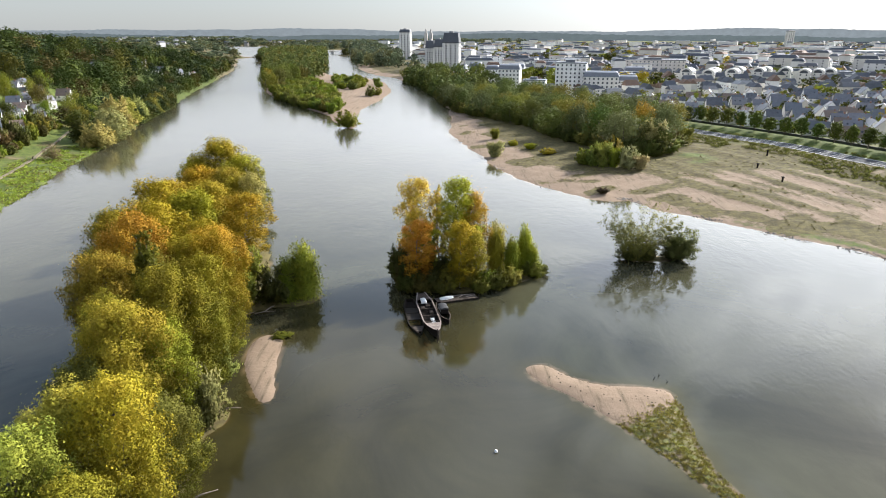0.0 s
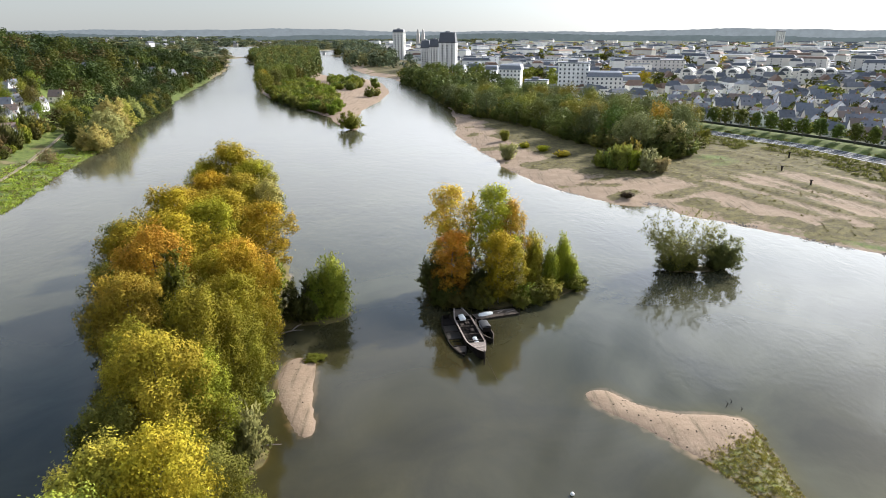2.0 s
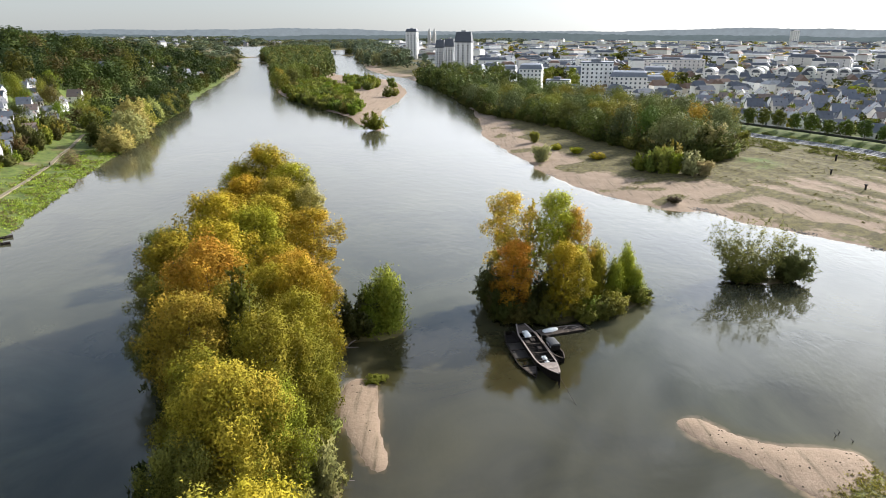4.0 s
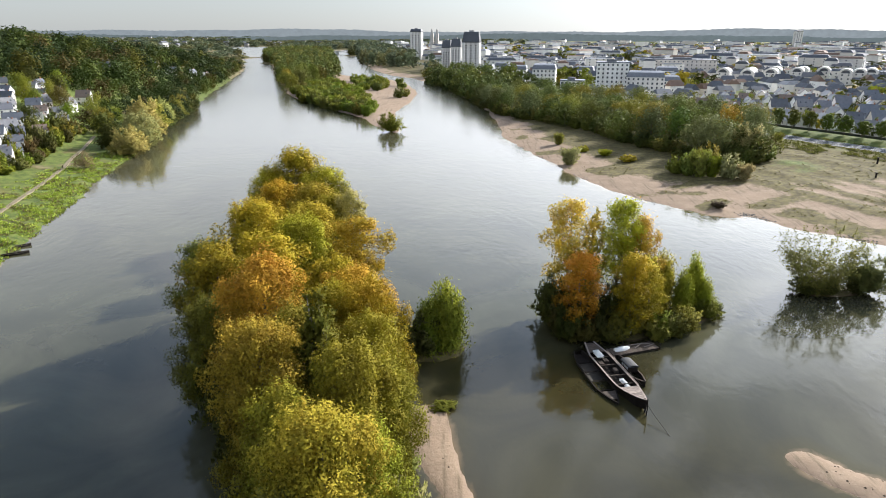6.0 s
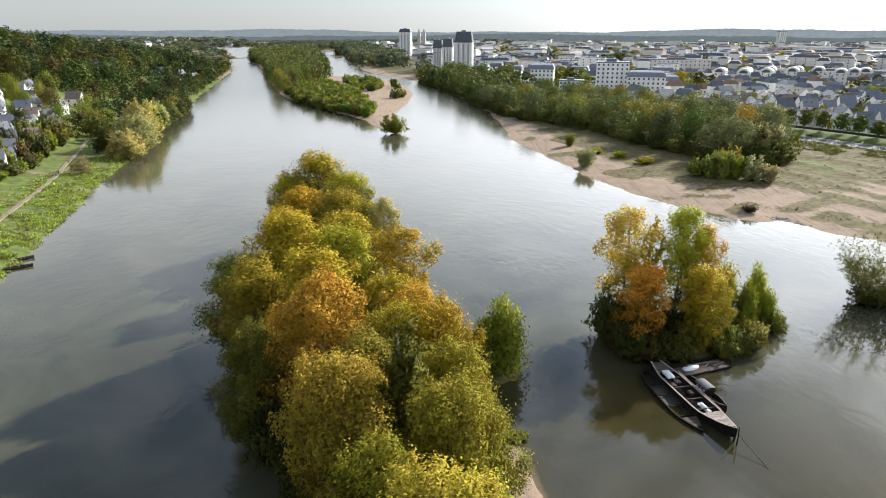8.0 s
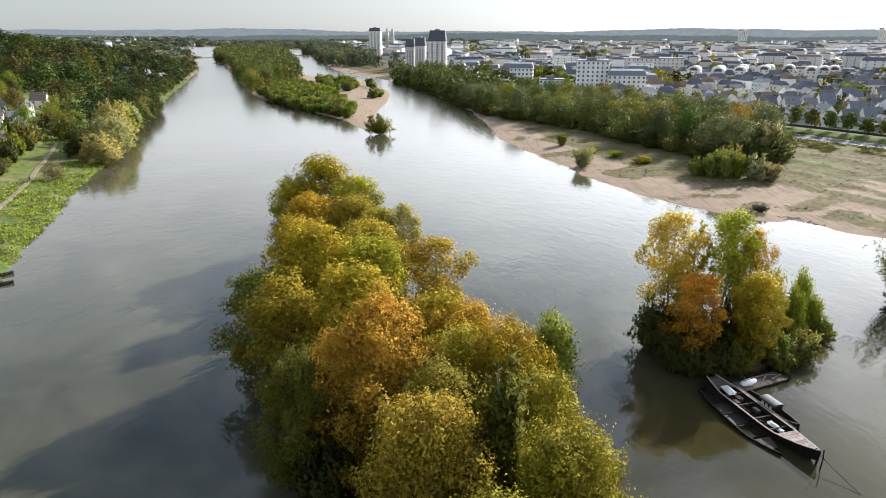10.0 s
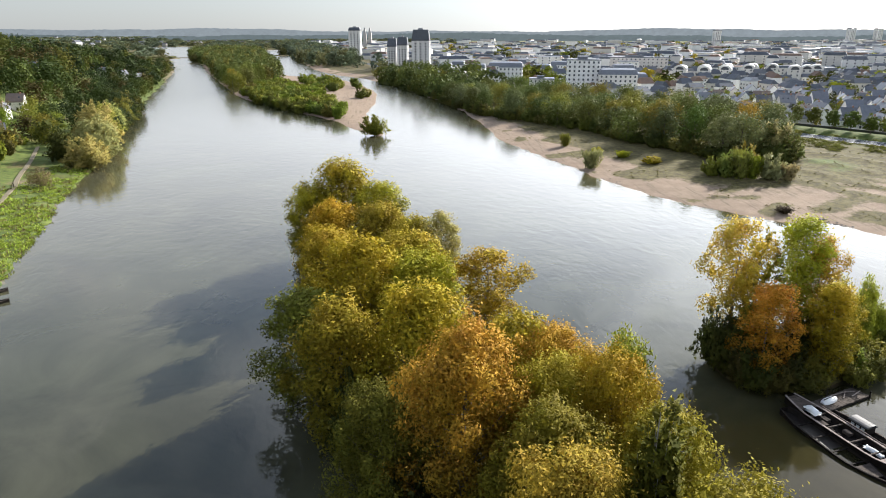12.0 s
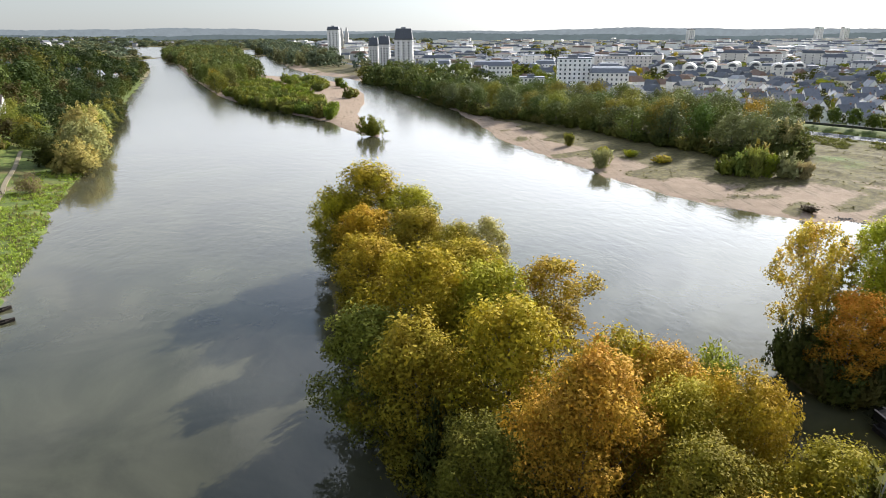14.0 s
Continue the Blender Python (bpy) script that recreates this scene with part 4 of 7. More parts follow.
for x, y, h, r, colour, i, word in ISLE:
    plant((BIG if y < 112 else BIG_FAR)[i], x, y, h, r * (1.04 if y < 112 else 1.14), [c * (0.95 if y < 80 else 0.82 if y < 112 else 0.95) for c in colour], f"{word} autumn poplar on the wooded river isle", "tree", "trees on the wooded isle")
plant(AIRY[0], -46, 136, 17.5, 6.4, (0.40, 0.30, 0.022), "solitary golden poplar with an open crown and bare trunk", "tree", "trees on the wooded isle")
plant(AIRY[1], -50.5, 156, 18, 4.6, (0.36, 0.34, 0.10), "pale thinning poplar with bare twigs", "tree", "trees on the wooded isle")
plant(COLUMN, -43.5, 85, 26, 3.3, (0.13, 0.125, 0.012), "tall narrow dark green poplar among golden ones", "tree", "trees on the wooded isle")
# DARK ones along the left edge carry the isle's shade in their colour
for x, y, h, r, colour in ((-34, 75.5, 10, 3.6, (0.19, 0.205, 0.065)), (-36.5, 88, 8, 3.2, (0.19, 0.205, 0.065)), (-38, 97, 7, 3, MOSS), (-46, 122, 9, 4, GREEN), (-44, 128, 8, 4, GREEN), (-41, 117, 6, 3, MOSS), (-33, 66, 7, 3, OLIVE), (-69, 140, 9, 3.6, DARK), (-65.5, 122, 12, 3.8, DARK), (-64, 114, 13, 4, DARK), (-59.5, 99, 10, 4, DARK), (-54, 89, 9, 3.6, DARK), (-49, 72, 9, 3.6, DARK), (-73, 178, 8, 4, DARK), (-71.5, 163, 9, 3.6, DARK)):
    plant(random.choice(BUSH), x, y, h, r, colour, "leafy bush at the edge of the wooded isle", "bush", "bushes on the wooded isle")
plant(FAN[0], -30.5, 121.5, 12, 6.0, (0.27, 0.25, 0.03), "upright green poplar bush on the tip of the isle", "tree")
plant(FAN[2], -33.5, 119.5, 9.5, 4.0, GREEN, "upright green bush on the tip of the isle", "bush")
plant(BUSH[1], -35.5, 118.5, 7.5, 4.6, DARK, "dark green bush on the tip of the isle", "bush")

# the islet behind the barge
for k, x, y, h, r, colour, word in ((AIRY[0], -8.2, 136, 21.5, 5.4, (0.56, 0.44, 0.05), "yellow"), (SPARSE, -3.6, 137, 20, 3.2, OLIVE, "thinning olive"), (AIRY[1], 0.6, 134.5, 21.5, 5.8, (0.40, 0.35, 0.025), "yellow-green"),
                               (TALL[0], 4.4, 134.5, 18.5, 3.8, (0.50, 0.30, 0.025), "orange"), (TALL[1], -7.6, 127.4, 14.5, 4.4, (0.76, 0.34, 0.035), "bright orange"), (TALL[0], 1.4, 127, 14.5, 4.2, (0.42, 0.36, 0.025), "yellow"), (TALL[0], 4.6, 128.5, 12, 3.0, LIME, "yellow-green")):
    plant(k, x, y, h, r, colour, f"{word} autumn poplar on the small islet", "tree", "poplars on the islet")
for k, x, y, h, r, colour in ((FAN[0], 9.3, 136, 12.2, 4.2, (0.32, 0.35, 0.03)), (FAN[1], 15.8, 138, 12, 3.4, (0.33, 0.36, 0.03)), (FAN[2], 12.7, 134.5, 9, 3.4, FRESH), (FAN[2], 17.5, 136.5, 7, 3, (0.32, 0.35, 0.03))):
    plant(k, x, y, h, r, colour, "upright bright green young poplar on the islet", "tree", "young poplars on the islet")
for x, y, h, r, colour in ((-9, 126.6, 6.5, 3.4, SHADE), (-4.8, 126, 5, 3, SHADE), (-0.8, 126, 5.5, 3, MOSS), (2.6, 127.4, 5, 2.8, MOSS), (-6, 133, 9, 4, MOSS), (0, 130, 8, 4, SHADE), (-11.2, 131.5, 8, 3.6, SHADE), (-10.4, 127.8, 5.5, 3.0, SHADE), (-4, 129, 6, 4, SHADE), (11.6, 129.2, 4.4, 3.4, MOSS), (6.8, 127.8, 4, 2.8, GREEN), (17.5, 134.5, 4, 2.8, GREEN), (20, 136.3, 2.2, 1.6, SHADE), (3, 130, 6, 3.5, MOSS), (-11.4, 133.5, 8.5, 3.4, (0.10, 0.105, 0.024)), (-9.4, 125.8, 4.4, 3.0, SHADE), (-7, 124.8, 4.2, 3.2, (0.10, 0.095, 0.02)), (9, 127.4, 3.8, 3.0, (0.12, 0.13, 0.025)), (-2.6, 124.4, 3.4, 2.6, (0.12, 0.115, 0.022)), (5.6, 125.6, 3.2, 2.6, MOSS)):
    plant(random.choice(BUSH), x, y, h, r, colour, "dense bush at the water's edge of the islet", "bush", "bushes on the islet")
# two willows standing in the river
plant(spray_kind(100, "willow_tree", 12, 7.5, 1.0, 34, 14, 9000, 0.24, 0.17, "vase", 0.75, ground=True, core=0.05, plume=1.1, late_shade=0.3), 43.4, 146, 13.4, 8.8, (0.14, 0.15, 0.034), "grey-green willow with bare twigs in the river", "tree", "willows in the river")
plant(OSIER[1], 53.8, 147, 9.2, 5.2, (0.14, 0.155, 0.04), "round olive willow standing in the river", "tree", "willows in the river")


# bushes added to hide the pad and darken the willows' feet
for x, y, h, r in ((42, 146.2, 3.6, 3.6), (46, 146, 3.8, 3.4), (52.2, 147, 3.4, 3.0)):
    plant(random.choice(BUSH), x, y, h, r, DARK, "low dark bush added under the willows", "bush", "shoots under the willows")


def scatter(ring, gap, seed, count=4000):
    """Places inside a ring, at least a gap apart."""
    rng = np.random.default_rng(seed)
    ring = np.array(ring, float)
    lo, hi = ring.min(0), ring.max(0)
    pts = rng.uniform(lo, hi, (count, 2))
    pts = pts[inside(pts[:, 0], pts[:, 1], ring)]
    kept = np.empty((0, 2))
    for p in pts:
        if not len(kept) or ((kept - p) ** 2).sum(1).min() > gap * gap:
            kept = np.vstack([kept, p])
    return kept


RIGHT_WOOD = [(-56, 735), (-24, 600), (-11, 528), (-1, 470), (9, 425), (27, 385), (43, 329), (60, 284), (70, 264), (82, 268), (94, 284), (104, 310), (96, 345), (74, 405), (48, 490), (20, 590), (-14, 740)]
far_spots = []
for p in scatter(RIGHT_WOOD, 11.5, 3):
    if p[1] > 520:
        far_spots.append((p[0], p[1], height(*p) - 0.5, random.uniform(14, 20), random.uniform(7, 9.5)))
        continue
    far = p[1] > 420
    c = random.choice([(0.10, 0.13, 0.03), (0.085, 0.115, 0.026), (0.15, 0.175, 0.06), (0.12, 0.145, 0.03), (0.075, 0.10, 0.024), (0.20, 0.195, 0.03), (0.09, 0.12, 0.04)])
    plant(random.choice(MID), p[0], p[1], random.uniform(11, 16) + (2 if p[1] < 340 else 0), random.uniform(7, 9.5), c, "full-leaved tree in the riverside wood", "tree", "trees of the riverside wood")
fringe = smooth_line([(-52, 715), (-33, 640), (-13, 545), (-3, 475), (8, 425), (30, 383), (48, 329), (61, 287), (71, 266), (84, 265), (97, 283)], 8)
for x, y in fringe:
    plant(random.choice(MIDBUSH), x + random.uniform(-2, 2), y + random.uniform(-2, 2), random.uniform(4, 7.5), random.uniform(4, 5.5), random.choice([(0.10, 0.115, 0.022), (0.13, 0.14, 0.03), (0.17, 0.165, 0.035), (0.08, 0.09, 0.02)]), "low dense shrub along the edge of the riverside wood", "bush", "shrubs of the wood's edge")
plant(MID[1], 84, 292, 18, 6, OLIVE, "tall yellowing tree in the riverside wood", "tree", "trees of the riverside wood")
plant(WILLOW[0], 82, 269, 14, 8, SILVER, "large grey-green willow at the wood's edge", "tree", "trees of the riverside wood")
for x, y, h, r, c in ((17.5, 278, 6.5, 5, SILVER), (57, 247, 9, 5.0, (0.21, 0.225, 0.04)), (66, 244, 8, 5, SILVER), (51, 253, 6.5, 4, MOSS), (54, 250, 8, 4, (0.19, 0.21, 0.04)), (70, 241, 5, 4, SILVER), (61, 246, 7, 4, GREEN), (62, 254, 9, 5.5, MOSS), (20, 320, 5, 3.5, MOSS), (27, 300, 2.5, 3, LIME), (104, 292, 6, 4, MOSS), (34, 290, 2.2, 4, LIME), (40, 276, 2.4, 4, LIME)):
    plant(random.choice(LOWFAN + MIDBUSH), x, y, h, r, c, "willow bush on the sandy foreshore", "bush", "bushes on the foreshore")

MID_WOOD = [(-286, 1020), (-228, 790), (-190, 660), (-172, 600), (-163, 640), (-153, 745), (-166, 830), (-181, 939), (-205, 1050), (-260, 1340), (-300, 1560), (-345, 1760), (-430, 1740), (-440, 1500), (-370, 1270), (-305, 1060)]
for p in scatter(MID_WOOD, 10.5, 5, 9000):
    if p[1] > 700:
        far_spots.append((p[0], p[1], height(*p) - 0.5, random.uniform(14, 20), random.uniform(6, 8)))
        continue
    plant(random.choice(MID), p[0], p[1], random.uniform(14, 20), random.uniform(6, 8.5), random.choice([(0.14, 0.155, 0.03), (0.12, 0.14, 0.028), GREEN, (0.11, 0.13, 0.028), OLIVE, GREEN]), "leafy tree on the long wooded river island", "tree", "trees of the long island")
MID_SCRUB = [(-163, 585), (-143, 530), (-126, 490), (-97, 453), (-84, 424), (-78, 434), (-90, 510), (-112, 590), (-136, 660), (-152, 700), (-160, 640)]
scrub = [tuple(p) for p in scatter(MID_SCRUB, 6, 6)] + [tuple(p) for p in scatter([(-132, 722), (-108, 612), (-88, 600), (-90, 640), (-104, 720)], 9, 8)] + [(-78, 660), (-74, 640), (-66, 560), (-70, 548), (-96, 700)]
for p in scrub:
    plant(random.choice(LOWFAN + MIDBUSH), p[0], p[1], random.uniform(5, 8), random.uniform(4.5, 6), random.choice([(0.17, 0.20, 0.03), GREEN, (0.11, 0.14, 0.025), (0.14, 0.155, 0.03)]), "green willow scrub on the island's sand", "bush", "scrub of the long island")
plant(BUSH[0], -61, 368.5, 10, 7.2, GREEN, "round green willow bush at the island's tip", "bush")
for x, y, n in ((-344, 1180, 4), (-252, 1545, 4)):
    for k in range(n):
        plant(random.choice(MID), x + random.uniform(-6, 6), y + random.uniform(-30, 30), 14, 8, DARK, "dark trees of a far river islet", "tree", "trees of far islets")

# levee row
walked, last = 0.0, None
for x, y in LEVEE[(LEVEE[:, 1] > 150) & (LEVEE[:, 1] < 400)]:
    if last is not None:
        d = math.dist(last, (x, y))
        t = 0.0
        while walked + d - t >= 7.8:
            t += 7.8 - walked
            walked = 0.0
            px, py = last[0] + (x - last[0]) * t / d, last[1] + (y - last[1]) * t / d
            plant(random.choice(STREET), px, py, random.uniform(7, 9), random.uniform(3.0, 4.2), random.choice([(0.085, 0.115, 0.022), (0.105, 0.13, 0.025)]), "clipped round street tree on the grassy levee", "tree", "levee trees", sink=0.1)
        walked += d - t
    last = (x, y)

# left bank
for x, y, h, r, c, k in ((-166, 297, 12.5, 8.5, (0.40, 0.37, 0.12), 0), (-171, 319, 17, 9, (0.37, 0.35, 0.12), 1), (-177, 338, 20, 10, (0.34, 0.33, 0.11), 0), (-185, 362, 17, 9, (0.27, 0.26, 0.05), 1), (-191, 388, 15, 8, (0.30, 0.29, 0.09), 0), (-177, 305, 12, 6, DARK, 1), (-196, 420, 12, 7, MOSS, 0), (-204, 445, 12, 7, MOSS, 1)):
    plant(WILLOW[k], x, y, h, r, c, "silver-leaved willow leaning over the water", "tree", "bank willows")
plant(BUSH[2], -136, 159, 8, 3.8, MOSS, "dense bush on the grassy river bank", "bush")
plant(OSIER[0], -166.5, 262, 6.5, 4.0, (0.22, 0.15, 0.08), "half-bare brown bush on the meadow", "bush")


for p in scatter([(-179, 236), (-184, 258), (-190, 282), (-197, 306), (-202, 330), (-212, 332), (-208, 300), (-203, 280), (-196, 250), (-189, 228)], 4.6, 41, 900):
    plant(random.choice(MIDBUSH), p[0], p[1], random.uniform(3.5, 7.5), random.uniform(2.8, 4.2), random.choice([MOSS, SHADE, GREEN, DARK, (0.13, 0.13, 0.035), GREEN, (0.11, 0.085, 0.035)]), "dense garden shrub below the hillside houses", "bush", "garden shrubs")
for x, y in ((-216, 342), (-222, 348), (-235, 362), (-238, 374), (-221, 378), (-214, 360), (-243, 352), (-250, 372), (-226, 335), (-236, 318), (-232, 338), (-226, 300), (-214, 309), (-246, 390), (-210, 372), (-205, 352), (-200, 340)):
    plant(random.choice(MID), x, y, random.uniform(8, 13), random.uniform(4, 6.2), random.choice([MOSS, GREEN, DARK, (0.12, 0.145, 0.03), (0.20, 0.205, 0.03), (0.14, 0.12, 0.03), DARK]), "leafy tree among the hillside houses", "tree", "hillside garden trees")


def forest(name, spots, kinds, label, seed, leaves=330, size=0.115):
    """Woods too many to count: crowns of few leaves each, in one mesh."""
    rng = np.random.default_rng(seed)
    crowns = []
    for i in range(5):
        r2 = np.random.default_rng(seed * 7 + i)
        crowns.append(leaf_cloud(r2, crown_blobs(r2, 1.0, 0.5, 0.04, 11, "bush" if i % 2 else "round", (0.26, 0.44)), leaves, size, stray=0.22))
    co, tint, soft = [], [], []
    for x, y, z, h, r in spots:
        c, normals = crowns[rng.integers(5)]
        a = rng.uniform(0, 6.28)
        rot = np.array([[math.cos(a), -math.sin(a)], [math.sin(a), math.cos(a)]])
        xy = c[:, :2] @ rot.T * r * 2
        co.append(np.column_stack([xy + (x, y), c[:, 2] * h + z]))
        soft.append(np.column_stack([normals[:, :2] @ rot.T, normals[:, 2]]))
        col = np.array(kinds[rng.integers(len(kinds))]) * rng.uniform(0.7, 1.15)
        tint.append(np.tile(col, (len(c), 1)))
    co, tint = np.vstack(co), np.vstack(tint)
    ob = new(name, leaf_mesh(name, co, np.vstack(soft), LEAF_FAR, {"tint": tint}))
    return tagged(ob, label, "woods", kind="stuff")


HILL = [(0.036, 0.055, 0.013), (0.054, 0.075, 0.016), (0.08, 0.094, 0.018), (0.10, 0.098, 0.018), (0.03, 0.044, 0.013), (0.043, 0.066, 0.016), (0.04, 0.062, 0.022), (0.078, 0.066, 0.02), (0.066, 0.09, 0.018), (0.04, 0.058, 0.014), (0.03, 0.046, 0.014)]
# houses at the foot of the left hill and on it: place, kind, turn, roof, size
LEFT_HOUSES = [
    (-232, 388, 1, 10, 4, 0.8), (-226, 362, 3, 80, 3, 0.71), (-240, 360, 0, 20, 1, 0.67), (-250, 378, 1, 75, 0, 0.67), (-212, 330, 3, 25, 1, 0.67), (-218, 325, 3, 25, 4, 0.67), (-224, 330, 1, 25, 0, 0.67), (-230, 346, 4, 70, 1, 0.67),
    (-237, 330, 0, 10, 2, 0.67), (-217, 314, 2, 30, 1, 0.63), (-226, 314, 1, 60, 3, 0.63), (-213, 297, 0, 30, 0, 0.67), (-219, 302, 3, 40, 1, 0.67), (-209, 287, 0, 50, 3, 0.63), (-234, 312, 1, 20, 1, 0.67), (-245, 342, 0, 0, 1, 0.67),
    (-204, 272, 4, 20, 0, 0.63), (-255, 356, 3, 40, 2, 0.67), (-306, 680, 2, 15, 0, 1.0), (-318, 672, 1, 15, 0, 1.1), (-292, 700, 3, 60, 1, 1.0), (-284, 712, 0, 60, 3, 1.0), (-330, 470, 1, 30, 4, 1.0), (-302, 560, 4, 10, 3, 1.0),
    (-203, 283, 1, 35, 1, 0.59), (-199, 262, 3, 20, 3, 0.63), (-196, 250, 0, 30, 1, 0.59), (-207, 262, 1, 65, 0, 0.63), (-205, 300, 0, 40, 4, 0.59), (-221, 345, 2, 55, 1, 0.59), (-198, 274, 3, 30, 1, 0.62), (-190, 254, 1, 25, 3, 0.6),
    (-194, 264, 0, 50, 0, 0.6), (-222, 286, 1, 40, 1, 0.66), (-214, 276, 3, 20, 3, 0.64), (-240, 376, 3, 35, 1, 0.7), (-246, 364, 1, 15, 3, 0.7),
]


def clear_of_houses(x, y, gap):
    """No tree on a house or in the garden before it."""
    return all(math.dist((x, y), (hx, hy)) > gap and math.dist((x, y), (hx + 7, hy - 15)) > gap for hx, hy, *_ in LEFT_HOUSES)


rng = np.random.default_rng(11)
spots, back = [], []
for p in scatter([(-192, 345), (-206, 470), (-231, 560), (-292, 830), (-330, 985), (-420, 1000), (-520, 800), (-470, 300), (-330, 130), (-240, 150), (-235, 230), (-255, 300), (-262, 400), (-225, 420), (-222, 398), (-212, 345), (-192, 330)], 11.5, 21, 9000):
    if not clear_of_houses(p[0], p[1], 10):
        continue
    near = p[0] > -250 - (p[1] - 470) * 0.25
    h = rng.uniform(9, 15) if near else rng.uniform(11, 21)
    front = p[1] < 640 and p[0] > -360
    (spots if front else back).append((p[0], p[1], height(*p) - 0.8, h, h * rng.uniform(0.42, 0.66)))
for p in scatter([(-205, 300), (-196, 250), (-188, 215), (-180, 180), (-172, 140), (-200, 130), (-235, 200), (-250, 290), (-225, 300)], 6.5, 23, 1500):
    if clear_of_houses(p[0], p[1], 7):
        spots.append((p[0], p[1], height(*p) - 0.3, rng.uniform(4, 8), rng.uniform(3, 4.4)))
bank = smooth_line(SHORE_L, 24)
for x, y in bank[(bank[:, 1] > 370) & (bank[:, 1] < 1000)]:
    for k in range(2):
        px, py = x - rng.uniform(*((1, 9) if y < 470 else (9, 19))), y + rng.uniform(-6, 6)
        (spots if y < 640 else back).append((px, py, max(0, height(px, py)) - 0.3, rng.uniform(6, 11), rng.uniform(4, 6)))
forest("hillside_woods", spots, HILL, "dense mixed autumn woods covering the hillside", 31, 620, 0.082)
forest("hilltop_woods", back, HILL, "dark woods over the top and far end of the hill", 34, 260, 0.125)
spots = []
for p in scatter([(-420, 1000), (-332, 985), (-410, 1240), (-470, 1470), (-640, 1880), (-900, 2500), (-430, 2510), (-430, 3400), (-2600, 3400), (-2400, 700), (-520, 760)], 42, 22, 4000):
    spots.append((p[0], p[1], height(*p) - 0.8, rng.uniform(11, 17), rng.uniform(16, 25)))
forest("river_woods", far_spots, [(0.10, 0.125, 0.03), (0.12, 0.14, 0.034), (0.15, 0.14, 0.03), (0.085, 0.11, 0.03)], "woods on the long island and the far bank", 35, 240, 0.14)
for p in scatter([(-40, 745), (-58, 900), (-92, 985), (-152, 1035), (-200, 1300), (-255, 1690), (-420, 2500), (-330, 2500), (-180, 1690), (-120, 1250), (-70, 950), (-30, 760)], 12, 24, 5000):
    spots.append((p[0], p[1], height(*p) - 0.5, rng.uniform(15, 23), rng.uniform(8, 11)))
for p in scatter([(-540, 1900), (-370, 1800), (-350, 2300), (-520, 2400)], 24, 25, 900):
    spots.append((p[0], p[1], height(*p) - 0.5, rng.uniform(12, 17), rng.uniform(11, 15)))
for p in scatter([(-2300, 1500), (-900, 1500), (-720, 1950), (-900, 2500), (-430, 2520), (-250, 2650), (300, 3000), (300, 4000), (-2800, 4000)], 62, 26, 3600):
    spots.append((p[0], p[1], height(*p) - 1.0, rng.uniform(10, 17), rng.uniform(22, 38)))
# pale grey-green tints stand in for the haze over far trees
forest("far_woods", spots, [(0.105, 0.13, 0.07), (0.12, 0.145, 0.08), (0.145, 0.145, 0.06), (0.085, 0.11, 0.07)], "belts of trees along the far river banks", 32, 110, 0.2)


# ---- boats by the islet ----
def hull_meshes(length, width, depth, bow_rise, wall=0.12, flat=0.78, blunt=0.5, rail=0.15):
    """A wooden river hull, bow towards +x: shell with an inside, gunwale strip, floor."""
    n = 14
    ts = [i / n for i in range(n + 1)]

    def half(t):
        ends = min(1.0, (1 - t) / 0.30) ** 0.7 if t > 0.70 else 1.0
        stern = min(1.0, blunt + (1 - blunt) * (t / 0.2)) if t < 0.2 else 1.0
        return max(0.06, width / 2 * ends * stern)

    def rim(t):
        return depth + bow_rise * max(0, (t - 0.6) / 0.4) ** 2 + 0.25 * bow_rise * max(0, (0.25 - t) / 0.25) ** 2

    def keel(t):
        return -0.35 + bow_rise * 0.9 * max(0, (t - 0.75) / 0.25) ** 2

    shell, gun, floor = Shape(), Shape(), Shape()
    rows = []
    for t in ts:
        x, w, z1, z0 = (t - 0.5) * length, half(t), rim(t), keel(t)
        wi = max(0.02, w - wall)
        zf = min(z0 + 0.3, z1 - 0.1)
        rows.append([(x, -w, z1), (x, -w * flat, z0), (x, w * flat, z0), (x, w, z1), (x, wi, z1), (x, wi * flat, zf), (x, -wi * flat, zf), (x, -wi, z1)])
    for i in range(n):
        a, b = rows[i], rows[i + 1]
        for k in range(8):
            j = (k + 1) % 8
            shell.add([a[k], a[j], b[j], b[k]], [(0, 1, 2, 3)])
    for side in (-1, 1):
        v, f = [], []
        for i, t in enumerate(ts):
            w, z, x = half(t), rim(t) + 0.03, (t - 0.5) * length
            v += [(x, side * (w + 0.05), z), (x, side * max(0, w - rail), z), (x, side * max(0, w - rail), z - 0.09), (x, side * (w + 0.05), z - 0.09)]
            if i:
                f += [(4 * i - 4 + k, 4 * i + k, 4 * i + (k + 1) % 4, 4 * i - 4 + (k + 1) % 4) for k in range(4)]
        gun.add(v, f)
    shell.add(rows[0], [(0, 1, 2, 3), (7, 6, 5, 4)])
    return shell, gun, half, rim


def deck(t0, t1, half, rim, length, dz=0.0, inset=0.1):
    s = Shape()
    for v, f in deck_boards(t0, t1, half, rim, length, dz, inset, 1):
        s.add(v, f)
    return s


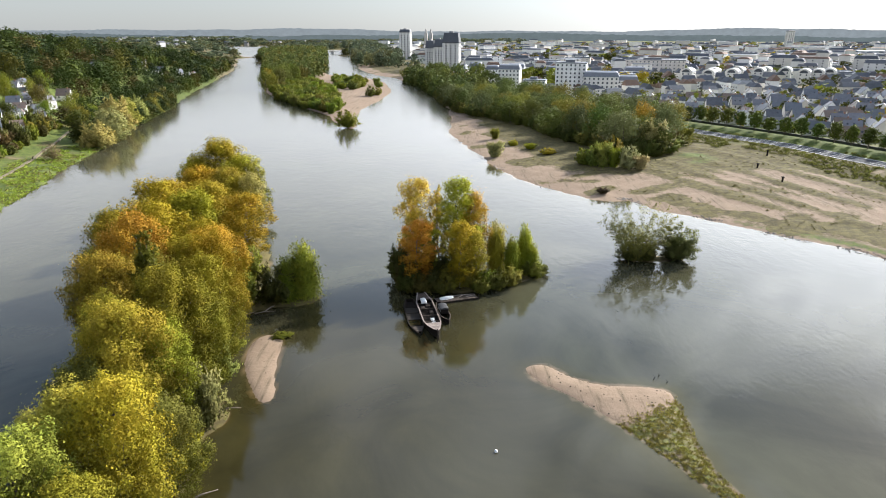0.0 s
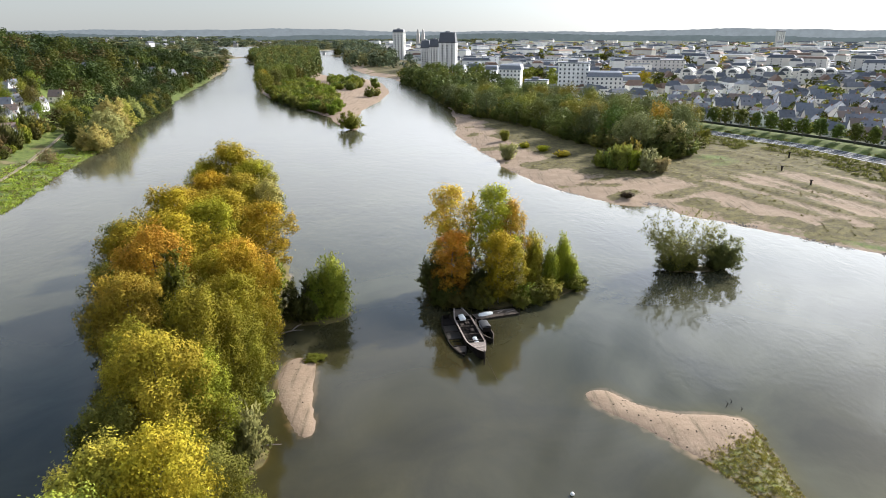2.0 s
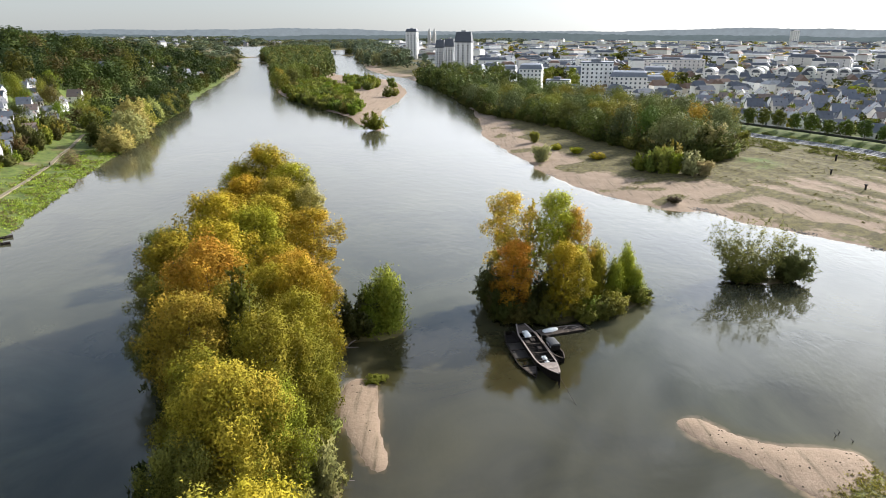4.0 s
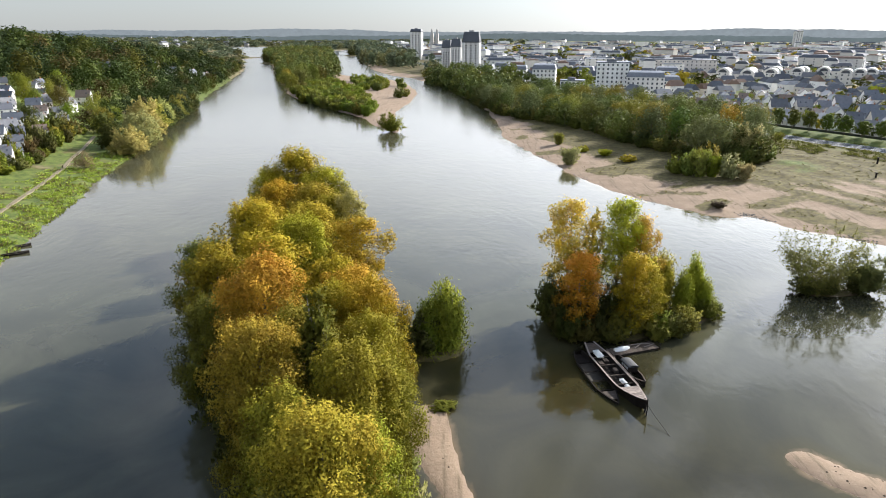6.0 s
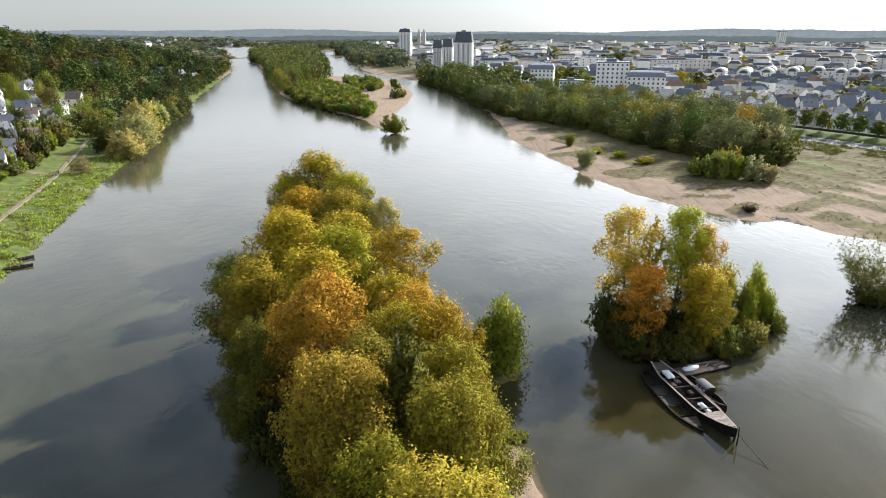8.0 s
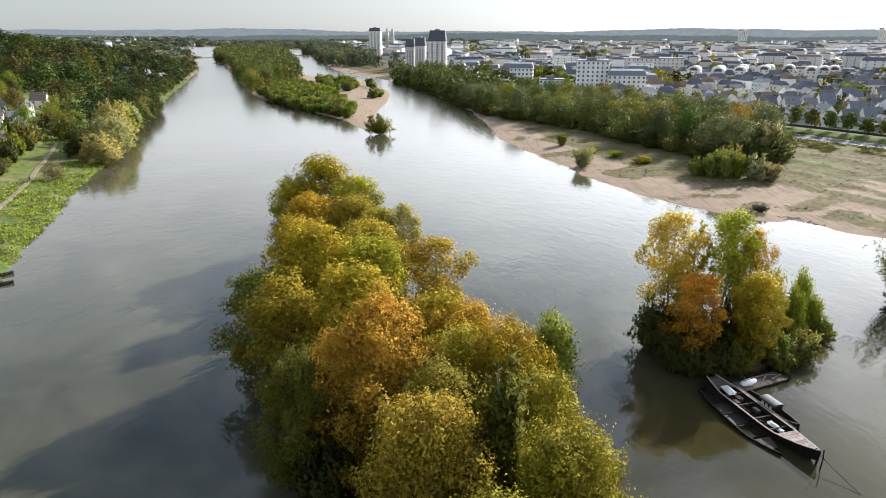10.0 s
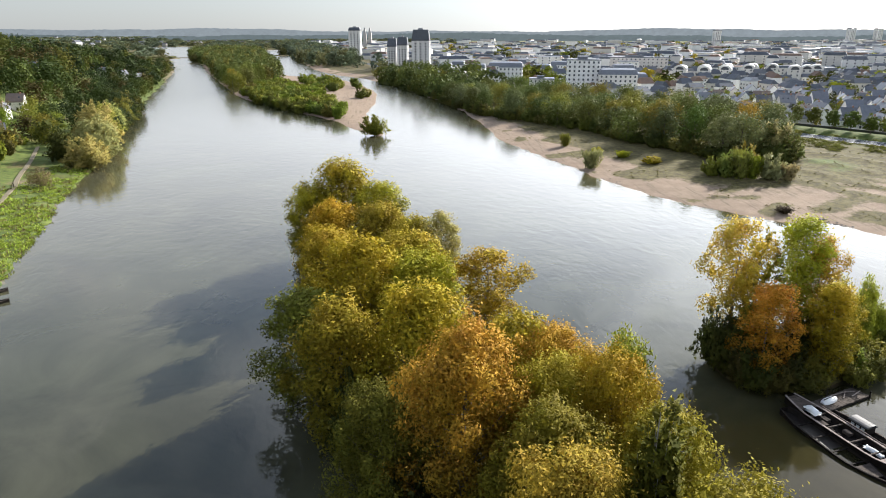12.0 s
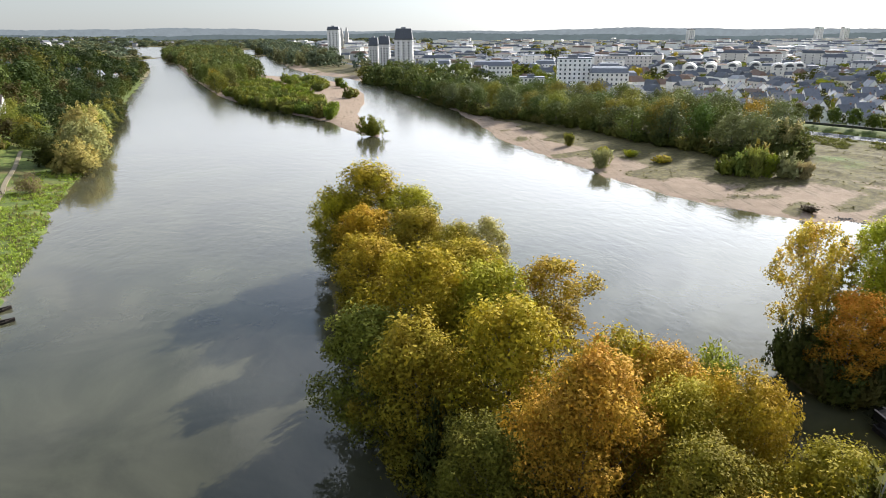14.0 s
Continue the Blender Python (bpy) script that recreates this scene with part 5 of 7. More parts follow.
def deck_boards(t0, t1, half, rim, length, dz=0.0, inset=0.1, steps=6):
    """Boards laid across a hull, one after the other."""
    out = []
    for i in range(steps):
        ta, tb = t0 + (t1 - t0) * i / steps, t0 + (t1 - t0) * (i + 0.96) / steps
        xa, xb = (ta - 0.5) * length, (tb - 0.5) * length
        wa, wb = max(0.03, half(ta) - inset), max(0.03, half(tb) - inset)
        za, zb = rim(ta) + dz, rim(tb) + dz
        out.append(([(xa, -wa, za), (xb, -wb, zb), (xb, wb, zb), (xa, wa, za), (xa, -wa, za - 0.06), (xb, -wb, zb - 0.06), (xb, wb, zb - 0.06), (xa, wa, za - 0.06)],
                    [(0, 1, 2, 3), (7, 6, 5, 4), (0, 4, 5, 1), (2, 6, 7, 3), (0, 3, 7, 4), (1, 5, 6, 2)]))
    return out


def lay_boards(ob, mat, *where):
    for v, f in deck_boards(*where):
        piece("deck_board", mesh_of("deck_board", v, f, mat), ob)


def dome(length, width, tall, n=8):
    """A boat turned keel up."""
    s = Shape()
    rows = []
    for i in range(n + 1):
        t = i / n
        w = width / 2 * max(0.04, math.sin(math.pi * (0.12 + 0.80 * t))) ** 0.6
        h = tall * max(0.1, math.sin(math.pi * (0.1 + 0.8 * t))) ** 0.5
        rows.append([(t * length - length / 2, w * math.cos(a), h * math.sin(a)) for a in np.linspace(0, math.pi, 7)])
    for a, b in zip(rows[:-1], rows[1:]):
        for k in range(6):
            s.add([a[k], b[k], b[k + 1], a[k + 1]], [(0, 1, 2, 3)])
    s.add(rows[0], [tuple(range(7))])
    s.add(rows[-1], [tuple(reversed(range(7)))])
    return s


def heading(a, b):
    return math.degrees(math.atan2(b[1] - a[1], b[0] - a[0]))


def build_barge():
    stern, bow = (-6.7, 121.9), (-2.75, 102.9)
    length = math.dist(stern, bow)
    ob = new("barge")
    ob.matrix_basis = pose((stern[0] + bow[0]) / 2, (stern[1] + bow[1]) / 2, 0.05, 0, 0, heading(stern, bow))
    tagged(ob, "old tarred wooden barge with pale decks moored at the islet", "barge")
    shell, gun, half, rim = hull_meshes(length, 3.3, 1.0, 0.95, rail=0.2)
    hull = piece("hull", shell.mesh("hull", TAR_WOOD), ob)
    piece("gunwale", gun.mesh("gunwale", PALE_WOOD), ob, "pale weathered gunwale")
    lay_boards(ob, PALE_WOOD, 0.74, 0.97, half, rim, length, 0.02)
    lay_boards(ob, GREY_WOOD, 0.02, 0.17, half, rim, length, 0.02)
    piece("hatch", Shape().box(0.78 * length - length / 2, -0.45, 0.95, 0.84 * length - length / 2, 0.45, 1.16).mesh("hatch", GREY_WOOD), ob)
    plank = Shape().box(-0.11, -1.2, -0.03, 0.11, 1.2, 0.03).mesh("floor_board", TAR_WOOD)
    for i in range(34):
        b = piece("floor_board", plank, ob)
        b.location = (-length * 0.31 + i * 0.3, random.uniform(-0.05, 0.05), 0.16 + random.uniform(0, 0.03))
    beam = Shape().box(-0.09, -1.55, -0.07, 0.09, 1.55, 0.07).mesh("cross_beam", GREY_WOOD)
    for x in (-5.2, -2.6, 0.6, 3.2):
        piece("cross_beam", beam, ob).location = (x, 0, 0.72)
    side = Shape().tube([(-6.0, 0, 0), (0, 0, 0.03), (4.6, 0, 0)], [0.07, 0.08, 0.06], 7)
    spar = piece("spar", side.mesh("spar", PALE_WOOD, True), ob, "long pale spar lying along the rail")
    spar.location = (0, 1.5, 1.3)
    piece("rail", Shape().tube([(1.5, 1.6, 0.95), (1.5, 1.62, 1.55), (5.2, 1.55, 1.62), (5.2, 1.5, 0.95)], [0.04] * 4, 6).mesh("rail", TAR_WOOD, True), ob)
    lump = Shape().add(*tarp(2.0, 1.1, 0.45, 4))
    piece("tarpaulin", lump.mesh("tarpaulin", WHITE, True), ob, "crumpled white tarpaulin").location = (-5.9, -0.1, 0.95)
    lump = Shape().add(*tarp(2.3, 0.7, 0.3, 9))
    piece("tarpaulin", lump.mesh("tarpaulin", WHITE, True), ob, "pale folded canvas").location = (2.6, 0.35, 0.5)
    box = Shape().box(-0.5, -0.35, 0, 0.5, 0.35, 0.4)
    for x, y in ((-4.3, 0.5), (-3.6, -0.6), (-1.2, 0.7)):
        piece("crate", box.mesh("crate", GREY_WOOD), ob).location = (x, y, 0.3)
    piece("stem_post", Shape().tube([(length / 2 - 0.15, 0, -0.2), (length / 2 + 0.15, 0, 1.9)], [0.13, 0.1], 7).mesh("stem_post", TAR_WOOD), ob)
    post = Shape().tube([(0, 0, -0.8), (0.1, 0.05, 1.2), (0.05, 0, 2.6)], [0.09, 0.08, 0.07], 7)
    piece("mooring_pole", post.mesh("mooring_pole", TAR_WOOD), ob).location = (length / 2 + 0.75, -0.3, 0)


def tarp(lx, ly, h, seed):
    rng = np.random.default_rng(seed)
    nx, ny = 9, 6
    v = [((i / nx - 0.5) * lx + rng.uniform(-0.06, 0.06), (j / ny - 0.5) * ly + rng.uniform(-0.06, 0.06), h * math.sin(math.pi * i / nx) * math.sin(math.pi * j / ny) + rng.uniform(0, h * 0.5)) for j in range(ny + 1) for i in range(nx + 1)]
    n = len(v)
    v += [(x, y, -0.1) for x, y, z in v]
    f = []
    for j in range(ny):
        for i in range(nx):
            a = j * (nx + 1) + i
            f.append((a, a + 1, a + nx + 2, a + nx + 1))
            f.append((n + a + nx + 1, n + a + nx + 2, n + a + 1, n + a))
    return v, f


build_barge()


def build_hulk():
    a, b = (-9.0, 119.5), (-6.0, 104.8)
    length = math.dist(a, b)
    ob = new("sunken_barge")
    ob.matrix_basis = pose((a[0] + b[0]) / 2, (a[1] + b[1]) / 2, -0.12, 0, 3, heading(a, b))
    tagged(ob, "half-sunken dark wooden barge lying alongside", "barge")
    shell, gun, half, rim = hull_meshes(length, 3.0, 0.55, 0.35)
    piece("hull", shell.mesh("hull", TAR_WOOD), ob)
    piece("gunwale", gun.mesh("gunwale", TAR_WOOD), ob)
    lay_boards(ob, GREY_WOOD, 0.78, 0.93, half, rim, length, 0.03)
    piece("silt", deck(0.2, 0.72, half, rim, length, -0.42).mesh("silt", material("wet_silt", (0.03, 0.024, 0.018), 0.6, 0.3, 1.0, 0.5)), ob, "brown wet silt inside the hull")
    beam = Shape().box(-0.08, -1.35, -0.06, 0.08, 1.35, 0.06).mesh("cross_beam", TAR_WOOD)
    for x in (-4, -1.5, 1.2, 3.6):
        piece("cross_beam", beam, ob).location = (x, 0, 0.45)


build_hulk()


def build_cabin_boat():
    a, b = (-2.6, 118.4), (-0.5, 109.6)
    length = math.dist(a, b)
    ob = new("cabin_boat")
    ob.matrix_basis = pose((a[0] + b[0]) / 2 - 0.4, (a[1] + b[1]) / 2, 0.0, 0, 0, heading(a, b))
    tagged(ob, "small dark boat with a low cabin beside the barge", "boat")
    shell, gun, half, rim = hull_meshes(length, 2.0, 0.6, 0.4)
    piece("hull", shell.mesh("hull", TAR_WOOD), ob)
    piece("gunwale", gun.mesh("gunwale", GREY_WOOD), ob)
    cabin = piece("cabin", Shape().box(-1.5, -0.75, 0.5, 0.9, 0.75, 1.5).mesh("cabin", TAR_WOOD), ob)
    roof = Shape()
    for i in range(6):
        a0, a1 = math.pi * i / 6, math.pi * (i + 1) / 6
        p = [(math.cos(w) * 0.85, 1.5 + math.sin(w) * 0.28) for w in (a0, a1)]
        roof.add([(-1.65, p[0][0], p[0][1]), (1.05, p[0][0], p[0][1]), (1.05, p[1][0], p[1][1]), (-1.65, p[1][0], p[1][1])], [(0, 1, 2, 3)])
    roof.box(-1.65, -0.85, 1.45, 1.05, 0.85, 1.5)
    piece("cabin_roof", roof.mesh("cabin_roof", material("cabin_canvas", (0.05, 0.052, 0.056), 0.6, 0.2, 1.0)), cabin, "grey rounded cabin roof")
    pane = Shape().box(-0.22, -0.02, -0.18, 0.22, 0.02, 0.18).mesh("window", material("boat_pane", (0.35, 0.38, 0.4), 0.2, 0.1))
    for x in (-1.0, -0.3, 0.4):
        for y in (-0.77, 0.77):
            piece("window", pane, cabin).location = (x, y, 1.1)


build_cabin_boat()


def build_raft():
    a, b = (-3.6, 119.9), (4.6, 122.9)
    length = math.dist(a, b)
    ob = new("raft")
    ob.matrix_basis = pose((a[0] + b[0]) / 2, (a[1] + b[1]) / 2, 0.1, 0, 0, heading(a, b))
    tagged(ob, "dark plank landing raft with loose timbers and posts", "raft")
    board = Shape().box(-0.16, -1.25, 0.18, 0.16, 1.25, 0.26).mesh("board", GREY_WOOD)
    for i in range(25):
        p = piece("board", board, ob)
        p.location = (-length / 2 + 0.2 + i * 0.345, random.uniform(-0.08, 0.08), random.uniform(-0.02, 0.03))
        p.rotation_euler = (0, 0, random.uniform(-0.03, 0.03))
    for y in (-1.1, 1.1):
        piece("bearer", Shape().box(-length / 2, y - 0.14, -0.35, length / 2 + 0.1, y + 0.14, 0.18).mesh("bearer", TAR_WOOD), ob)
    for x, y, r in ((1.2, 0.3, 0.5), (2.4, 0.6, -0.35), (3.0, -0.2, 0.15), (0.4, 0.9, -0.1)):
        t = piece("timber", Shape().tube([(-1.1, 0, 0), (1.1, 0, 0.05)], [0.09, 0.07], 6).mesh("timber", PALE_WOOD), ob, "pale loose timber")
        t.location, t.rotation_euler = (x, y, 0.38), (0, 0, r)
    for x, y, h in ((length / 2 - 0.1, -1.3, 1.0), (length / 2 - 0.2, 1.2, 0.8), (-1.0, 1.35, 1.2)):
        piece("post", Shape().tube([(x, y, -1.0), (x + 0.05, y, h)], [0.11, 0.09], 7).mesh("post", TAR_WOOD), ob)


build_raft()
dinghy = new("dinghy")
dinghy.matrix_basis = pose(-1.5, 121.0, 0.38, 0, 0, 22)
tagged(dinghy, "small white dinghy lying keel up on the raft", "boat")
piece("hull", dome(2.9, 1.25, 0.55).mesh("hull", WHITE, True), dinghy)
piece("keel", Shape().box(-1.2, -0.03, 0.5, 1.1, 0.03, 0.6).mesh("keel", GREY_WOOD), dinghy)

rope = new("mooring_rope", Shape().tube([(-2.7, 102.6, 1.5), (-2.2, 101.0, 0.9), (-1.6, 99.2, 0.4), (-1.0, 97.0, -0.1)], [0.035] * 4, 5).mesh("mooring_rope", GREY_WOOD))
tagged(rope, "taut mooring rope from the barge's bow into the water", "rope")

for i, (x, y, a) in enumerate(((-135.4, 173.9, 40), (-132.6, 168.6, 30))):
    ob = new("rowing_boat")
    ob.matrix_basis = pose(x, y, 0.0, 0, 0, a)
    tagged(ob, "flat dark wooden rowing boat moored at the grassy bank", "boat", "rowing boats")
    shell, gun, half, rim = hull_meshes(5.6, 1.3, 0.4, 0.25)
    piece("hull", shell.mesh("hull", TAR_WOOD), ob)
    piece("gunwale", gun.mesh("gunwale", GREY_WOOD), ob)
    for sx in (-1.4, 0.2, 1.5):
        piece("thwart", Shape().box(sx - 0.14, -0.55, 0.26, sx + 0.14, 0.55, 0.31).mesh("thwart", GREY_WOOD), ob)


# ---- small things on water and banks ----
def log_thing(name, pts, radii, label, category, mat=None, sides=6):
    return tagged(new(name, Shape().tube(pts, radii, sides).mesh(name, mat or GREY_WOOD, True)), label, category)


buoy = new("buoy", bpy.data.meshes.new("buoy"))
bm = bmesh.new()
bmesh.ops.create_uvsphere(bm, u_segments=14, v_segments=9, radius=0.24)
for v in bm.verts:
    v.co.z *= 1.2 if v.co.z > 0 else 0.8
bm.to_mesh(buoy.data)
bm.free()
buoy.data.materials.append(WHITE)
buoy.location = (5.6, 71.1, 0.1)
tagged(buoy, "small round white mooring buoy floating in the river", "buoy")

log_thing("leaning_pole", [(-38.3, 97.2, -0.4), (-38.2, 99, 1.6), (-38.3, 101.2, 3.4)], [0.12, 0.1, 0.06], "bare grey pole leaning out of the water", "pole")
log_thing("footpath_post", [(-172.5, 258.6, height(-172.5, 258.6) - 0.2), (-172.45, 258.6, height(-172.5, 258.6) + 1.5)], [0.16, 0.14], "dark wooden post beside the footpath", "post", TAR_WOOD)
for x, y, a, n in ((-38.5, 113.4, 0.3, 4.0), (-36.8, 114.6, 1.1, 3.0), (-41, 111.5, 0.8, 3.5), (-33.4, 79.4, 0.2, 3.0), (-34.5, 76, 1.2, 2.5), (-30.8, 61, 0.6, 3.5), (-29.8, 58, -0.4, 3.0)):
    z = max(height(x, y), 0) + 0.12
    log_thing("driftwood", [(x, y, z), (x + math.cos(a) * n * 0.5, y + math.sin(a) * n * 0.5, z + 0.25), (x + math.cos(a) * n, y + math.sin(a) * n, z + 0.1)], [0.13, 0.1, 0.04], "pale driftwood branch at the isle's edge", "driftwood", PALE_WOOD)
for x, y, h in ((31.3, 90.0, 0.7), (32.3, 90.9, 0.5), (33.0, 89.0, 0.4)):
    log_thing("snag", [(x, y, -0.4), (x + 0.25, y - 0.1, h * 0.6), (x + 0.1, y + 0.3, h)], [0.07, 0.05, 0.02], "dark branch stub sticking out of the shallows", "branch", TAR_WOOD)
for x, y, h in ((111.2, 216.6, 1.6), (112.3, 238.2, 1.6), (124.0, 256.5, 2.2)):
    z = height(x, y)
    ob = new("marker_post", Shape().tube([(x, y, z - 0.3), (x, y, z + h)], [0.32, 0.28], 7).box(x - 0.42, y - 0.42, z + h - 0.15, x + 0.42, y + 0.42, z + h + 0.12).mesh("marker_post", TAR_WOOD))
    tagged(ob, "stout dark post standing on the foreshore", "post", "foreshore posts")
for x, y, r, h in ((-30.8, 103.6, 1.9, 0.8), (-29.8, 104.2, 1.3, 0.6)):
    plant(BUSH[2], x, y, h, r, GREEN, "low green plants on the head of the sand spit", "plant")
plant(BUSH[0], 49.5, 210.5, 2.0, 2.6, (0.05, 0.035, 0.025), "heap of dark brush stranded on the foreshore", "brushwood")


def pebbles(name, spots, size, label, category, mat):
    co, faces = [], []
    base = [(1, 0, 0), (0.4, 0.9, 0), (-0.8, 0.6, 0), (-0.7, -0.7, 0), (0.5, -0.9, 0), (0.1, 0.1, 0.75)]
    for x, y, z, s in spots:
        a = random.uniform(0, 6.28)
        n = len(co)
        for bx, by, bz in base:
            co.append((x + (bx * math.cos(a) - by * math.sin(a)) * s * size, y + (bx * math.sin(a) + by * math.cos(a)) * s * size, z + (bz - 0.1) * s * size))
        faces += [(n + k, n + (k + 1) % 5, n + 5) for k in range(5)]
    ob = new(name, mesh_of(name, co, faces, mat))
    return tagged(ob, label, category, kind="stuff")


line = smooth_line(SHORE_R, 40)
line = line[(line[:, 1] < 330) & (line[:, 1] > 100)]
spots = []
for x, y in line:
    for k in range(2 if wobble(x, y, 7, 1) > 0.1 else 0):
        dx, dy = random.gauss(0, 0.9), random.gauss(0, 0.9)
        spots.append((x + dx, y + dy, max(height(x + dx, y + dy), -0.05), random.uniform(0.5, 1.4)))
pebbles("shore_stones", spots, 0.3, "scattered dark stones along the water's edge", "stones", material("wet_stone", (0.09, 0.08, 0.07), 0.5, 0.3, 0.5))
spots = []
for x, y in [(random.uniform(15, 32), random.uniform(80, 92)) for _ in range(90)] + [(random.uniform(-34, -28), random.uniform(84, 103)) for _ in range(16)]:
    z = height(x, y)
    if z > 0.05:
        spots.append((x, y, z, random.uniform(0.3, 1.2)))
pebbles("sandbar_debris", spots, 0.16, "dark twigs and stones scattered on the sandbars", "debris", material("debris", (0.10, 0.075, 0.05), 0.9, 0.3, 0.5))


def tufts(name, spots, size, colour, label, leaves=14):
    """Low plants: sprays of narrow leaves rising from the ground."""
    rng = np.random.default_rng(len(spots))
    co, tint = [], []
    for x, y, z, s in spots:
        d = rng.normal(size=(leaves, 3)) * (1, 1, 0.5)
        d[:, 2] = np.abs(d[:, 2]) + 0.5
        d /= np.linalg.norm(d, axis=1)[:, None]
        side = np.cross(d, (0.3, 0.2, 1.0))
        side /= np.linalg.norm(side, axis=1)[:, None]
        root = np.column_stack([rng.normal(x, s * size * 0.5, leaves), rng.normal(y, s * size * 0.5, leaves), np.full(leaves, z - 0.03)])
        ln = s * size * rng.uniform(0.6, 1.2, leaves)[:, None]
        wd = ln * 0.22
        co.append(np.stack([root - side * wd * 0.4, root + d * ln * 0.5 - side * wd, root + d * ln, root + d * ln * 0.5 + side * wd], 1).reshape(-1, 3))
        tint.append(np.tile(np.array(colour) * rng.uniform(0.7, 1.3), (leaves * 4, 1)))
    co, tint = np.vstack(co), np.vstack(tint)
    ob = new(name, array_mesh(name, co, np.arange(len(co)).reshape(-1, 4), LEAF_FAR, {"tint": tint}, smooth=False))
    return tagged(ob, label, "plants", kind="stuff")


rng = np.random.default_rng(77)


def spread(x0, x1, y0, y1, count, test, low, high):
    """Random places in a rectangle that pass a test on arrays, with their ground heights and sizes."""
    xs, ys = rng.uniform(x0, x1, count), rng.uniform(y0, y1, count)
    keep = test(xs, ys)
    return [(x, y, max(height(x, y), 0.0), rng.uniform(low, high)) for x, y in zip(xs[keep], ys[keep])]


spots = spread(20, 36, 58, 88, 5200, lambda x, y: (signed(x, y, rings["bar"]) > -0.4) & (y < 80.0 + (x - 27) * 0.62 + rng.normal(0, 0.7, len(x))), 0.5, 1.3)
tufts("sandbar_plants", spots, 0.24, (0.25, 0.225, 0.05), "yellow-green low plants covering the sandbar's tail")


def on_meadow(x, y):
    d = signed(x, y, ring_l)
    return (d > -0.8) & (d < 22) & (wobble(x, y, 4.0, 3.0) + rng.normal(0, 0.35, len(x)) > -0.55 + d * 0.045)


def on_foreshore(x, y):
    d = signed(x, y, ring_r)
    ruts = (d > 16) & (d < 95) & (y < 285) & (plough(x, y, line_distance(x, y, ROAD))[1] > 0.5)
    return ruts | (d > 4) & (d < 70) & (wobble(x, y, 9, 4.0) * 1.6 + wobble(x, y, 3, 9.0) * 0.8 > 0.45 + np.where(d > 40, 0.25, 0) + np.where(d < 8, 0.5, 0))


tufts("meadow_plants", spread(-176, -120, 110, 300, 16000, on_meadow, 0.5, 1.6), 0.55, (0.24, 0.31, 0.045), "rough tall plants along the grassy bank", 10)
tufts("bank_weeds", spread(-176, -120, 110, 300, 3600, on_meadow, 0.6, 1.8), 0.6, (0.17, 0.155, 0.055), "dry brown weeds among the bank's tall grass", 9)
tufts("foreshore_plants", spread(0, 170, 120, 420, 9000, on_foreshore, 0.5, 1.5), 0.34, (0.15, 0.135, 0.045), "scattered weeds and grass tufts on the foreshore", 10)


def on_verge(x, y):
    d, r = signed(x, y, ring_r), line_distance(x, y, ROAD)
    return (d > 10) & (r > 6.5) & (r < 26) & (line_distance(x, y, LEVEE) > r) & (wobble(x, y, 6, 2) > -0.5 + np.maximum(0, r - 16) * 0.1)


tufts("verge_scrub", spread(60, 190, 130, 330, 14000, on_verge, 0.5, 1.6), 0.7, (0.14, 0.145, 0.036), "rough low scrub between road and foreshore", 12)


